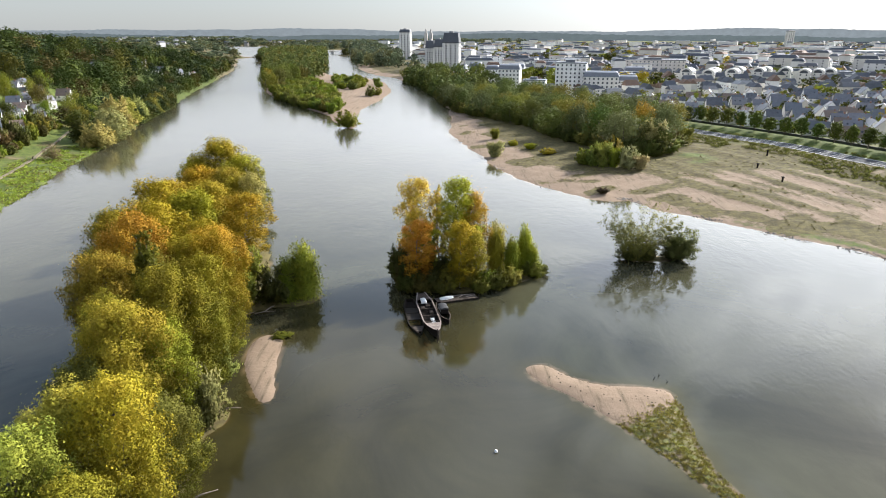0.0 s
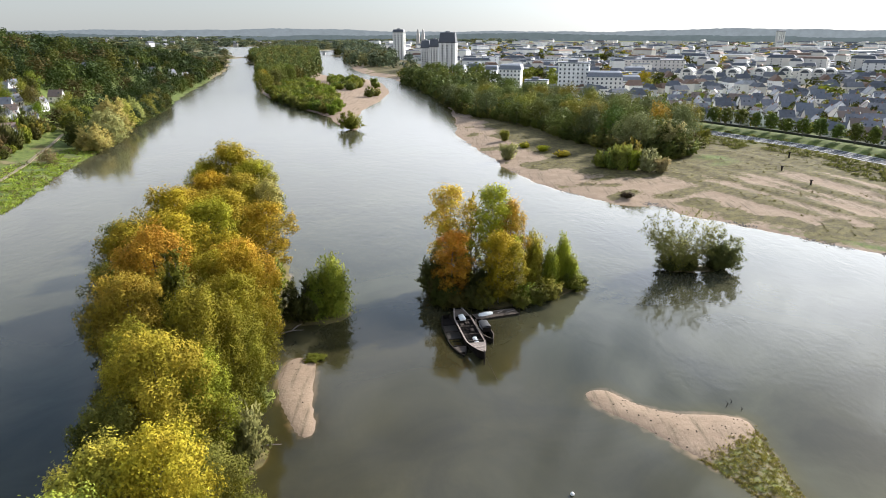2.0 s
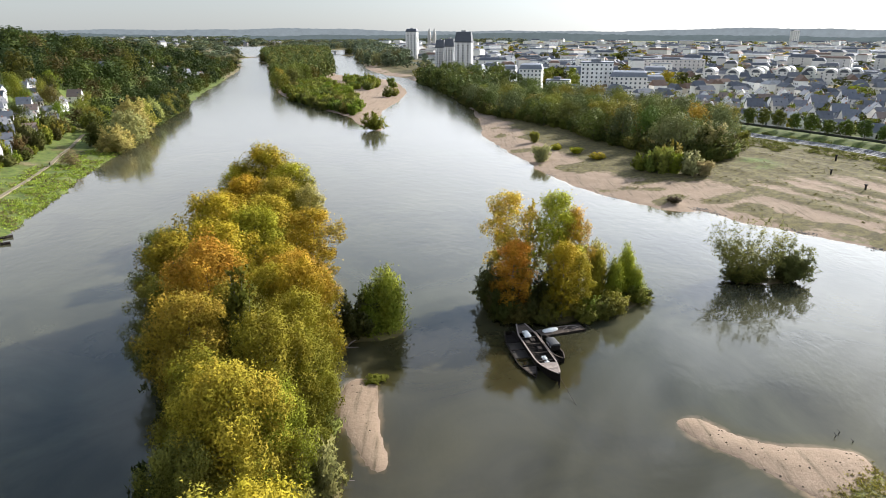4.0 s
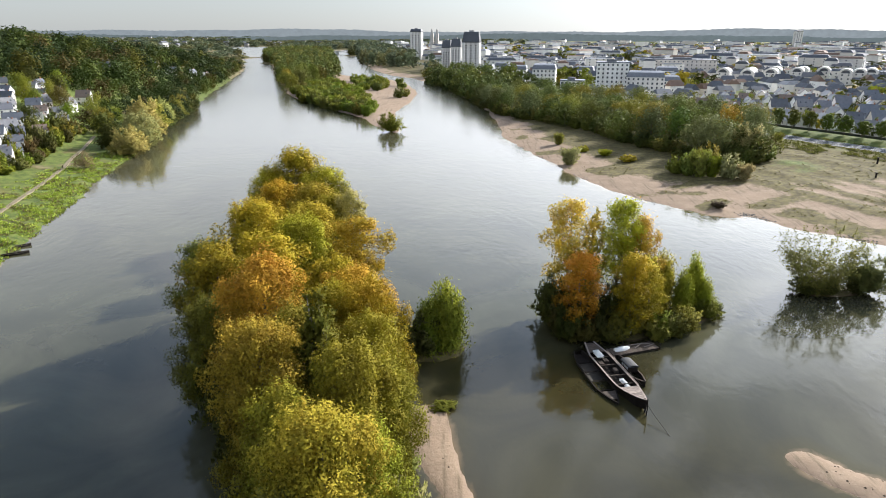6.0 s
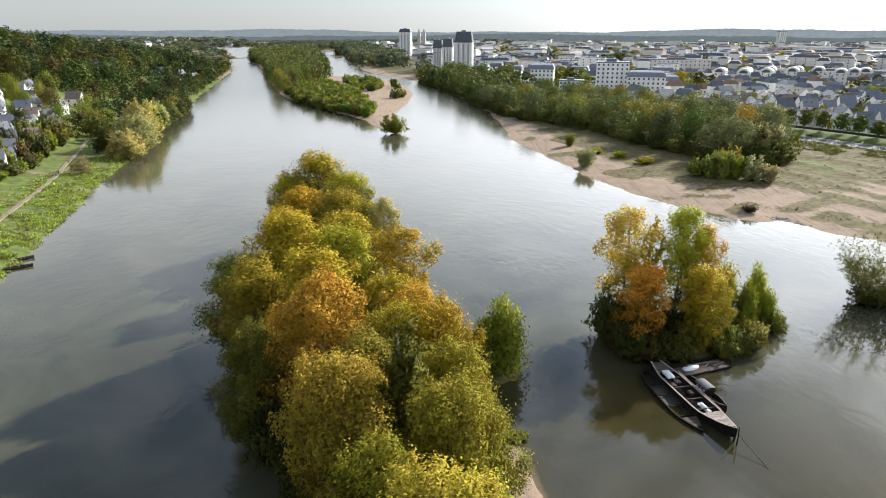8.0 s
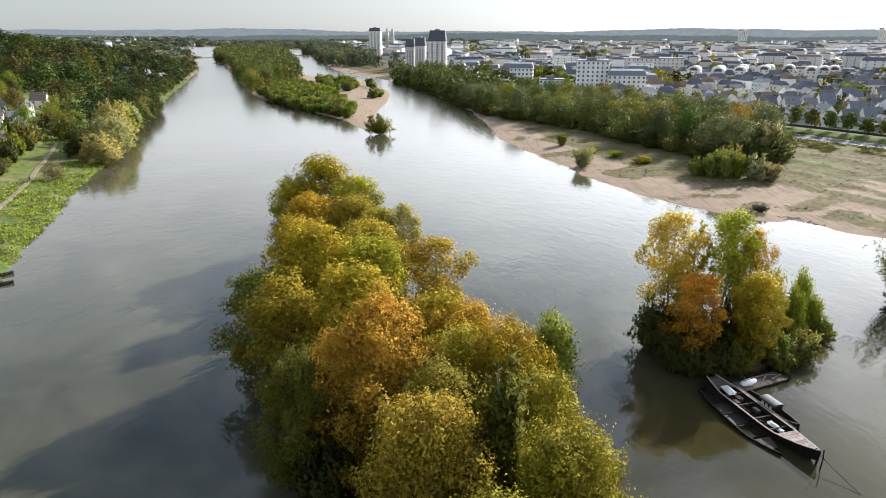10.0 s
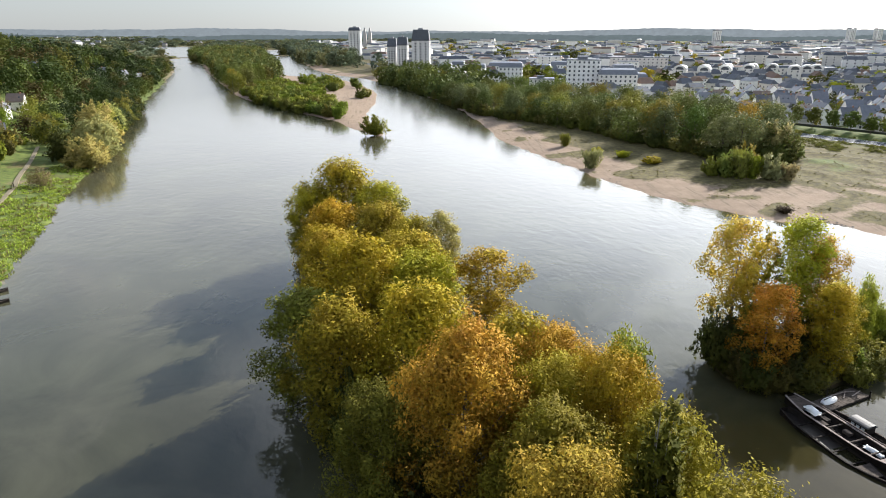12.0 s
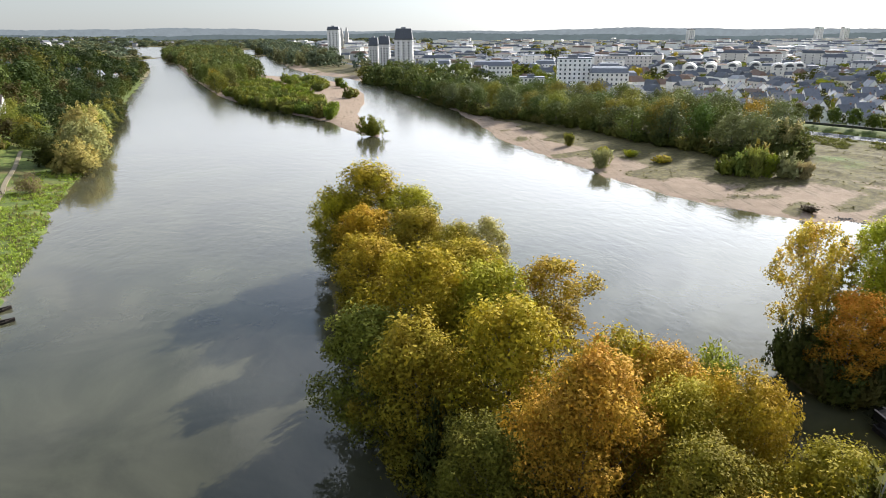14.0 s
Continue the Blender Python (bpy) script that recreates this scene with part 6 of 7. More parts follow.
# ---- houses ----
def gable_house(kind, seed, w, d, wall_h, roof_h, dormer=False, storeys=2):
    """Meshes of one house: w along its ridge (x), d deep (y)."""
    x, y = w / 2, d / 2
    wall = Shape().add([(-x, -y, -1.5), (x, -y, -1.5), (x, y, -1.5), (-x, y, -1.5), (-x, -y, wall_h), (x, -y, wall_h), (x, y, wall_h), (-x, y, wall_h), (-x, 0, wall_h + roof_h - 0.15), (x, 0, wall_h + roof_h - 0.15)],
                       [(0, 1, 5, 4), (2, 3, 7, 6), (1, 2, 6, 9, 5), (3, 0, 4, 8, 7)])
    roof = Shape()
    o, th = 0.35, 0.18
    slope = roof_h / y
    for side in (-1, 1):
        a = [(-x - o, side * (y + o), wall_h - o * slope), (x + o, side * (y + o), wall_h - o * slope), (x + o, 0, wall_h + roof_h), (-x - o, 0, wall_h + roof_h)]
        b = [(p[0], p[1], p[2] + th) for p in a]
        roof.add(a + b, [(0, 1, 2, 3), (7, 6, 5, 4), (0, 4, 5, 1), (1, 5, 6, 2), (3, 7, 4, 0)] if side < 0 else [(3, 2, 1, 0), (4, 5, 6, 7), (1, 5, 4, 0), (2, 6, 5, 1), (0, 4, 7, 3)])
    wing_wall, wing_roof = Shape(), Shape()
    ww, wd, wh, wr = w * 0.22, d * 0.42, min(wall_h, 3.0), roof_h * 0.55
    wing_wall.add([(-ww, -wd, -1.5), (ww, -wd, -1.5), (ww, wd, -1.5), (-ww, wd, -1.5), (-ww, -wd, wh), (ww, -wd, wh), (ww, wd, wh), (-ww, wd, wh), (0, -wd, wh + wr - 0.1), (0, wd, wh + wr - 0.1)],
                  [(0, 1, 5, 8, 4), (1, 2, 6, 5), (2, 3, 7, 9, 6), (3, 0, 4, 7)])
    for side in (-1, 1):
        a = [(side * (ww + 0.3), -wd - 0.3, wh - 0.3 * wr / ww), (side * (ww + 0.3), wd + 0.3, wh - 0.3 * wr / ww), (0, wd + 0.3, wh + wr), (0, -wd - 0.3, wh + wr)]
        b = [(p[0], p[1], p[2] + 0.16) for p in a]
        wing_roof.add(a + b, [(0, 1, 2, 3), (7, 6, 5, 4), (0, 4, 5, 1), (1, 5, 6, 2), (3, 7, 4, 0)] if side > 0 else [(3, 2, 1, 0), (4, 5, 6, 7), (1, 5, 4, 0), (2, 6, 5, 1), (0, 4, 7, 3)])
    pitch = math.atan2(roof_h, y)
    chimney = Shape().box(x * 0.6 - 0.35, -0.3, wall_h + roof_h - 0.8, x * 0.6 + 0.35, 0.3, wall_h + roof_h + 0.9)
    win = Shape().box(-0.5, -0.06, -0.65, 0.5, 0.06, 0.65)
    spots = []
    for s in range(storeys):
        z = 1.4 + s * 2.6
        if z + 0.7 < wall_h:
            spots += [(u * w, side * y, z, 0) for u in (-0.28, 0.3) for side in (-1, 1)]
        spots += [(side * x, u * d, z, 90) for u in (0.12,) for side in (-1, 1)]
    return dict(kind=kind, wall=wall.mesh("wall", RENDER), roof=roof.mesh("roof", SLATE), chimney=chimney.mesh("chimney", BRICK), window=win.mesh("window", GLASS),
                door=Shape().box(-0.5, -0.07, 0, 0.5, 0.07, 2.1).mesh("door", TAR_WOOD), spots=spots, y=y,
                wing_wall=wing_wall.mesh("wing_wall", RENDER), wing_roof=wing_roof.mesh("wing_roof", SLATE), roof_window=Shape().box(-0.4, -0.55, -0.02, 0.4, 0.55, 0.07).mesh("roof_window", GLASS),
                wing_at=(w * 0.2, -y - wd + 0.3), ridge=(w, wall_h, roof_h, pitch))


def put_house(k, x, y, z, turn, wall, roof, label, group, size=1.0):
    ob = new(k["kind"])
    ob.matrix_basis = pose(x, y, z, 0, 0, turn) @ Matrix.Scale(size, 4)
    tagged(ob, label, "house", group)
    a, b = piece("wall", k["wall"], ob), piece("roof", k["roof"], ob)
    a.color, b.color = (*wall, 1), (*roof, 1)
    piece("chimney", k["chimney"], ob)
    for wx, wy, wz, r in k["spots"]:
        if wy > 0 and wz > 3:
            continue
        p = piece("window", k["window"], ob)
        p.location, p.rotation_euler = (wx, wy, wz), (0, 0, radians(r))
    pick = int(abs(x) * 7 + abs(y) * 3)
    if pick % 5 < 3:
        for part, tint in (("wing_wall", wall), ("wing_roof", roof)):
            p = piece(part, k[part], ob)
            p.location, p.color = ((1 if pick % 2 else -1) * k["wing_at"][0], k["wing_at"][1], 0), (*tint, 1)
    if pick % 3:
        w, wall_h, roof_h, pitch = k["ridge"]
        for u in (-0.3, 0.05) if pick % 2 else (0.25,):
            p = piece("roof_window", k["roof_window"], ob)
            p.location, p.rotation_euler = (u * w, -k["y"] * 0.5, wall_h + roof_h * 0.5 + 0.2), (pitch, 0, 0)
    piece("door", k["door"], ob).location = (0.2 * k["y"], -k["y"], 0)
    return ob


HOUSES = [gable_house("house", 1, 11, 7.5, 3.4, 4.2), gable_house("house", 2, 9, 8, 5.4, 4.4), gable_house("house", 3, 13, 7, 3.2, 3.8), gable_house("house", 4, 8, 7, 5.6, 3.6), gable_house("house", 5, 10, 9, 3.6, 5.0)]
WALLS = [(0.80, 0.79, 0.75), (0.74, 0.71, 0.66), (0.84, 0.83, 0.81), (0.66, 0.62, 0.55), (0.78, 0.75, 0.69)]
ROOFS = [(0.11, 0.12, 0.14), (0.14, 0.145, 0.165), (0.095, 0.10, 0.115), (0.17, 0.17, 0.18), (0.17, 0.125, 0.10)]
rng = np.random.default_rng(5)
TOWN = np.array([(118, 382), (140, 342), (158, 312), (176, 280), (192, 236), (226, 215), (265, 300), (300, 400), (350, 480), (250, 490), (180, 480), (112, 452)], float)


def in_town(x, y):
    hit = False
    for (ax, ay), (bx, by) in zip(TOWN, np.roll(TOWN, -1, 0)):
        if (ay > y) != (by > y) and x < (bx - ax) * (y - ay) / (by - ay) + ax:
            hit = not hit
    return hit


town_trees = []
for i in range(-20, 30):
    for j in range(-10, 40):
        u, v = i * 13.0 + rng.uniform(-2, 2), j * 16.0 + rng.uniform(-2.5, 2.5) + (5 if i % 3 else 0)
        a = radians(-18)
        x, y = 180 + u * math.cos(a) - v * math.sin(a), 300 + u * math.sin(a) + v * math.cos(a)
        if not in_town(x, y) or float(line_distance(np.array(x), np.array(y), LEVEE)) < 13:
            continue
        if rng.uniform() < 0.16:
            town_trees.append((x, y, height(x, y) - 0.3, rng.uniform(4, 8), rng.uniform(2, 3.5)))
            continue
        k = HOUSES[rng.integers(5)]
        turn = -18 + (90 if rng.uniform() < 0.45 else 0) + 16 * math.sin(x * 0.03) * math.cos(y * 0.024) + rng.normal(0, 5)
        dark = rng.integers(5)
        put_house(k, x, y, height(x, y), turn, WALLS[rng.integers(5)], ROOFS[dark], "white rendered house with a steep %s roof" % ("brown tiled" if dark == 4 else "grey slate"), "houses behind the levee", rng.uniform(0.74, 0.98))
        for k in range(3):
            x2, y2 = x + rng.uniform(-8, 8), y + rng.choice([-1, 1]) * rng.uniform(7, 10)
            town_trees.append((x2, y2, height(x2, y2) - 0.3, rng.uniform(3, 8), rng.uniform(1.5, 3.4)))

for x, y, k, turn, roof, size in LEFT_HOUSES:
    put_house(HOUSES[k], x, y, height(x, y) + 0.2, turn, WALLS[(k + int(x)) % 5], ROOFS[roof], "pale stone house with a %s roof below the wooded hill" % ("brown tiled" if roof == 4 else "slate"), "hillside houses", size)


# ---- apartment blocks and towers ----
def block(kind, w, d, h, cols, style, label, x, y, turn, wall=(0.72, 0.70, 0.66), roof=(0.14, 0.15, 0.17), group="apartment blocks"):
    ob = new(kind)
    z = height(x, y)
    ob.matrix_basis = pose(x, y, z, 0, 0, turn)
    tagged(ob, label, "building", group)
    a = piece("wall", Shape().box(-w / 2, -d / 2, -2, w / 2, d / 2, h).mesh("wall", RENDER), ob)
    a.color = (*wall, 1)
    s = Shape()
    if style == "mansard":
        q = [(-w / 2 - 0.3, -d / 2 - 0.3), (w / 2 + 0.3, -d / 2 - 0.3), (w / 2 + 0.3, d / 2 + 0.3), (-w / 2 - 0.3, d / 2 + 0.3)]
        s.add([(p[0], p[1], h) for p in q] + [(p[0] * 0.9, p[1] * 0.75, h + 3.2) for p in q] + [(p[0] * 0.8, p[1] * 0.2, h + 4.2) for p in q],
              [(0, 1, 5, 4), (1, 2, 6, 5), (2, 3, 7, 6), (3, 0, 4, 7), (4, 5, 9, 8), (5, 6, 10, 9), (6, 7, 11, 10), (7, 4, 8, 11), (8, 9, 10, 11)])
    elif style == "arch":
        n = 10
        arc = [(d / 2 * math.cos(math.pi * k / n) * 1.04, h + d * 0.36 * math.sin(math.pi * k / n)) for k in range(n + 1)]
        for (y0, z0), (y1, z1) in zip(arc[:-1], arc[1:]):
            s.add([(-w / 2 + 0.4, y0, z0), (w / 2 - 0.4, y0, z0), (w / 2 - 0.4, y1, z1), (-w / 2 + 0.4, y1, z1)], [(0, 1, 2, 3)])
        for sx in (-1, 1):
            g = Shape()
            g.add([(sx * w / 2, p[0], p[1]) for p in arc] + [(sx * (w / 2 - 0.5), p[0], p[1] + 0.1) for p in arc], [tuple(range(n + 1)) if sx < 0 else tuple(reversed(range(n + 1)))] + [(k, k + 1, n + 2 + k, n + 1 + k) for k in range(n)])
            piece("gable", g.mesh("gable", RENDER), ob).color = (*wall, 1)
            pane = Shape().add([(sx * (w / 2 + 0.06), p[0] * 0.62, h + (p[1] - h) * 0.7) for p in arc], [tuple(range(n + 1)) if sx < 0 else tuple(reversed(range(n + 1)))])
            piece("arched_window", pane.mesh("arched_window", GLASS), ob)
    else:
        s.box(-w / 2 - 0.2, -d / 2 - 0.2, h, w / 2 + 0.2, d / 2 + 0.2, h + 0.8)
        s.box(-w * 0.2, -d * 0.2, h + 0.8, w * 0.1, d * 0.2, h + 2.6)
    r = piece("roof", s.mesh("roof", SLATE), ob)
    r.color = (*roof, 1)
    win = Shape().box(-0.6, -0.07, -0.7, 0.6, 0.07, 0.7).mesh("window", GLASS)
    rows = max(2, int(h / 2.9))
    for i in range(cols):
        for j in range(rows):
            p = piece("window", win, ob)
            p.location = ((i + 0.5) / cols * w - w / 2, -d / 2, (j + 0.55) * h / rows)
    for i in range(2):
        for j in range(rows):
            for side in (-1, 1):
                p = piece("window", win, ob)
                p.location, p.rotation_euler = (side * w / 2, (i - 0.5) * d * 0.45, (j + 0.55) * h / rows), (0, 0, radians(90))
    if style == "flat" and cols > 4:
        slab = Shape().box(-1.3, -1.3, -0.1, 1.3, 0, 0.05).box(-1.3, -1.3, 0.05, 1.3, -1.22, 0.9).mesh("balcony", RENDER)
        for j in range(1, rows):
            for i in (1, cols - 2):
                p = piece("balcony", slab, ob)
                p.location = ((i + 0.5) / cols * w - w / 2, -d / 2 - 0.05, j * h / rows)
                p.color = (*wall, 1)
    return ob


A = -14
block("apartment_block", 23, 14, 23.5, 7, "flat", "tall white apartment block with balconies", 90, 518, A, (0.82, 0.80, 0.77))
block("apartment_block", 18, 12, 9, 6, "flat", "low white apartment block beside the tall one", 64, 534, A)
block("apartment_block", 26, 14, 14.5, 8, "mansard", "apartment house with a dark mansard roof", 110, 503, A)
block("apartment_block", 18, 13, 15, 6, "mansard", "pale apartment house with a blue-grey mansard roof", 46, 560, A)
block("apartment_block", 62, 13, 17, 14, "flat", "long slab block with dark window strips", 218, 735, A, (0.60, 0.56, 0.52))
block("apartment_block", 24, 12, 9, 7, "flat", "low white apartment block", 156, 615, A)
block("apartment_block", 26, 12, 9, 8, "mansard", "white terrace with a mansard roof", 136, 545, A)
for x, y, w in ((222, 640, 17), (236, 622, 16), (250, 650, 17), (262, 634, 16), (280, 664, 17), (294, 650, 17), (308, 668, 17), (324, 660, 16), (326, 628, 17), (342, 634, 16), (356, 640, 17)):
    block("terrace_block", w, 11, 10.0, 4, "arch", "white terrace block with a rounded zinc roof", x, y, A + 72, (0.66, 0.64, 0.59), group="round-roofed terraces")
for x, y, w, h, c in ((6, 660, 12, 11, 4), (22, 690, 12, 13, 4), (38, 665, 12, 12, 4), (66, 720, 18, 10, 5), (104, 690, 18, 9, 5), (134, 730, 20, 10, 6), (182, 680, 20, 9, 6)):
    block("apartment_block", w, 12, h, c, "mansard", "older pale apartment house with a slate mansard", x, y, A + random.uniform(-8, 8), random.choice(WALLS))
block("apartment_block", 118, 14, 11, 20, "flat", "very long low white housing slab", 92, 880, A, (0.78, 0.77, 0.74))
block("apartment_block", 36, 14, 15, 8, "flat", "white apartment slab among trees", 420, 1090, A, (0.8, 0.79, 0.77))
block("apartment_block", 38, 14, 11, 8, "flat", "plain white housing slab near warehouses", 430, 800, A)
block("apartment_block", 34, 12, 8, 8, "flat", "long white low building", 372, 640, A, (0.78, 0.77, 0.74))


def tower(x, y, w, d, h, label, turn, roof=10.0):
    """A slab tower with recessed window bays and a steep dark roof storey."""
    ob = new("tower_block")
    ob.matrix_basis = pose(x, y, height(x, y), 0, 0, turn)
    tagged(ob, label, "building", "tower blocks")
    top_z = h - roof
    piece("wall", Shape().box(-w / 2 + 0.5, -d / 2 + 0.5, -2, w / 2 - 0.5, d / 2 - 0.5, top_z).mesh("wall", RENDER), ob).color = (0.60, 0.585, 0.56, 1)
    rib = Shape().box(-w * 0.06, -0.5, -2, w * 0.06, 0.5, top_z - 0.03).mesh("rib", RENDER)
    for u in (-0.44, -0.16, 0.16, 0.44):
        for rx, ry, r in ((u * w, -d / 2, 0), (-w / 2, u * d, 90), (w / 2, u * d, 90)):
            p = piece("rib", rib, ob)
            p.location, p.rotation_euler, p.color = (rx, ry, 0), (0, 0, radians(r)), (0.68, 0.665, 0.64, 1)
    top = Shape().box(-w / 2 - 0.7, -d / 2 - 0.7, top_z, w / 2 + 0.7, d / 2 + 0.7, top_z + 1.2)
    q = [(-w / 2 - 0.5, -d / 2 - 0.5), (w / 2 + 0.5, -d / 2 - 0.5), (w / 2 + 0.5, d / 2 + 0.5), (-w / 2 - 0.5, d / 2 + 0.5)]
    top.add([(p[0], p[1], top_z + 1.2) for p in q] + [(p[0] * 0.86, p[1] * 0.6, h) for p in q], [(0, 1, 5, 4), (1, 2, 6, 5), (2, 3, 7, 6), (3, 0, 4, 7), (4, 5, 6, 7)])
    piece("roof", top.mesh("roof", SLATE), ob).color = (0.07, 0.075, 0.085, 1)
    piece("lift_house", Shape().box(-w * 0.16, -2, h - 0.5, w * 0.12, 2, h + 1.6).mesh("lift_house", RENDER), ob).color = (0.3, 0.3, 0.3, 1)
    win = Shape().box(-0.9, -0.08, -0.6, 0.9, 0.08, 0.6).mesh("window", GLASS)
    for j in range(int((top_z - 2) / 2.9)):
        for u in (-0.3, 0.0, 0.3):
            p = piece("window", win, ob)
            p.location = (u * w, -d / 2 + 0.46, 1.8 + j * 2.9)
        for side in (-1, 1):
            p = piece("window", win, ob)
            p.location, p.rotation_euler = (side * (w / 2 - 0.46), 0, 1.8 + j * 2.9), (0, 0, radians(90))


tower(-4, 822, 19, 17, 46, "tall white riverside tower block with a dark roof", -10, 12)
tower(-21, 905, 12, 14, 37, "white riverside tower block with a dark roof", -10)
tower(-33.5, 925, 11, 14, 35, "slim white riverside tower block", -10)
tower(-86.5, 1182, 18, 18, 50, "tall white tower block with a dark top by the river", -8, 5)
tower(970, 1985, 18, 16, 50, "tall pale tower block far across the town", 0, 3)
for x, y, h in ((1866, 2600, 60), (1984, 2600, 58)):
    tower(x, y, 26, 20, h, "distant pale tower block on the horizon", 10, 3)

church = new("cathedral")
church.matrix_basis = pose(-68, 1750, height(-68, 1750), 0, 0, -10)
tagged(church, "stone cathedral with twin pointed towers over the town", "church")
piece("nave", Shape().box(-9, 0, -2, 9, 60, 22).mesh("nave", RENDER), church).color = (0.45, 0.43, 0.40, 1)
for sx in (-6.5, 6.5):
    t = Shape().box(sx - 4, -8, -2, sx + 4, 0, 38)
    t.add([(sx - 4, -8, 38), (sx + 4, -8, 38), (sx + 4, 0, 38), (sx - 4, 0, 38), (sx - 1, -5, 53), (sx + 1, -5, 53), (sx + 1, -3, 53), (sx - 1, -3, 53)], [(0, 1, 5, 4), (1, 2, 6, 5), (2, 3, 7, 6), (3, 0, 4, 7), (4, 5, 6, 7)])
    piece("spire", t.mesh("spire", RENDER), church).color = (0.42, 0.40, 0.38, 1)

bridge = new("bridge")
bridge.matrix_basis = pose(-270, 1640, 0, 0, 0, 0)
tagged(bridge, "low pale bridge crossing the river far downstream", "bridge")
piece("deck", Shape().box(-110, -6, 6.5, 110, 6, 8.2).mesh("deck", RENDER), bridge).color = (0.6, 0.59, 0.57, 1)
for i in range(7):
    piece("pier", Shape().box(-92 + i * 30, -5, -3, -86 + i * 30, 5, 6.5).mesh("pier", RENDER), bridge).color = (0.55, 0.54, 0.52, 1)


# ---- the town beyond, too many houses to count ----
def prisms(rows):
    """Four-sided blocks that taper to a top: x, y, z, turn, lengths below, height, lengths above."""
    r = np.array(rows, float)
    n = len(r)
    sx, sy = np.array([-1, 1, 1, -1]) / 2, np.array([-1, -1, 1, 1]) / 2
    c, s = np.cos(r[:, 3])[:, None], np.sin(r[:, 3])[:, None]
    out = []
    for lx, ly, z in ((r[:, 4], r[:, 5], r[:, 2]), (r[:, 7], r[:, 8], r[:, 2] + r[:, 6])):
        px, py = lx[:, None] * sx, ly[:, None] * sy
        out.append(np.stack([r[:, 0:1] + px * c - py * s, r[:, 1:2] + px * s + py * c, np.repeat(z[:, None], 4, 1)], -1))
    co = np.concatenate(out, 1).reshape(-1, 3)
    f = np.array([(0, 1, 5, 4), (1, 2, 6, 5), (2, 3, 7, 6), (3, 0, 4, 7), (4, 5, 6, 7)])
    return co, (f[None] + 8 * np.arange(n)[:, None, None]).reshape(-1, 4)


rng = np.random.default_rng(9)
walls, roofs, panes, wall_tint, roof_tint, tree_spots = [], [], [], [], [], list(town_trees)
for y0, y1, sx, sy in ((440, 1000, 15, 18), (1000, 1700, 22, 28), (1700, 2700, 36, 46)):
    for i in range(int(2600 / sx)):
        for j in range(int((y1 - y0) / sy)):
            y = y0 + (j + rng.uniform(-0.25, 0.25)) * sy
            x = -420 + (i + rng.uniform(-0.25, 0.25)) * sx - (y - y0) * 0.0
            if x > 0.80 * y + 160 or x < -420:
                continue
            dr = np.interp(y, [440, 560, 760, 1010, 1500, 2300, 2700], [85, 62, 15, -40, -130, -290, -330])
            if x < dr or (y < 530 and in_town(x, y)):
                continue
            if y < 760 and (x < 330) and rng.uniform() < 0.35:
                continue
            if rng.uniform() < 0.25:
                tree_spots.append((x, y, 5.0, rng.uniform(6, 13), rng.uniform(4, 9) * (1 + y / 3000)))
                continue
            big = rng.uniform() < (0.16 if y > 660 else 0.0)
            turn = radians(-14 + 30 * math.sin(x * 0.004 + y * 0.003)) + (math.pi / 2 if rng.uniform() < 0.45 else 0)
            lx, ly = (rng.uniform(8, 13), rng.uniform(6.5, 8.5)) if not big else (rng.uniform(16, 34), rng.uniform(10, 14))
            if y > 1000:
                lx, ly = lx * 1.35, ly * 1.25
            h = rng.uniform(3.5, 7.5) if not big else rng.uniform(8, 18)
            z = 5.4
            walls.append((x, y, z - 1, turn, lx, ly, h + 1, lx, ly))
            # tone runs lighter to make up for haze over the town
            tone = rng.uniform(0.7, 1.1)
            col = np.array(WALLS[rng.integers(5)]) * tone
            wall_tint.append(np.tile(col, (8, 1)))
            rh = rng.uniform(2.5, 4.5) if not big else rng.uniform(0.6, 3.5)
            roofs.append((x, y, z + h, turn, lx + 0.7, ly + 0.7, rh, lx * rng.uniform(0.75, 1.0), 0.4 if not big else ly * 0.6))
            rc = np.array([(0.10, 0.11, 0.13), (0.12, 0.13, 0.15), (0.15, 0.155, 0.17), (0.09, 0.10, 0.115), (0.19, 0.13, 0.10), (0.30, 0.31, 0.32)][rng.integers(5) if rng.uniform() > 0.07 else 5])
            roof_tint.append(np.tile(rc, (8, 1)))
            if y < 1050:
                c, s = math.cos(turn), math.sin(turn)
                for u in (-0.32, 0.0, 0.32):
                    for side in (-1, 1):
                        for zz in np.arange(1.6, h - 0.5, 2.8):
                            px, py = u * lx, side * ly / 2
                            panes.append((x + px * c - py * s, y + px * s + py * c, z + zz - 0.6, turn, 1.2, 0.16, 1.3, 1.2, 0.16))
for x, y in scatter([(-1500, 1300), (-560, 1250), (-720, 1900), (-900, 2480), (-420, 2560), (-200, 3000), (-900, 3300), (-2000, 2800)], 105, 12, 900):
    turn, lx, h = rng.uniform(0, 3.1), rng.uniform(10, 22), rng.uniform(4, 8)
    z = height(x, y) + rng.uniform(3, 7)
    walls.append((x, y, z - 10, turn, lx, 9, h + 10, lx, 9))
    wall_tint.append(np.tile(np.array(WALLS[rng.integers(5)]) * 0.55, (8, 1)))
    roofs.append((x, y, z + h, turn, lx + 0.7, 9.7, 3.5, lx, 0.4))
    roof_tint.append(np.tile((0.13, 0.135, 0.15), (8, 1)))
co, f = prisms(walls)
town = new("far_town", array_mesh("far_town", co, f, TOWN_WALL, {"tint": np.vstack(wall_tint)}, smooth=False))
tagged(town, "dense town of pale houses under slate roofs", "town", kind="stuff")
co, f = prisms(roofs)
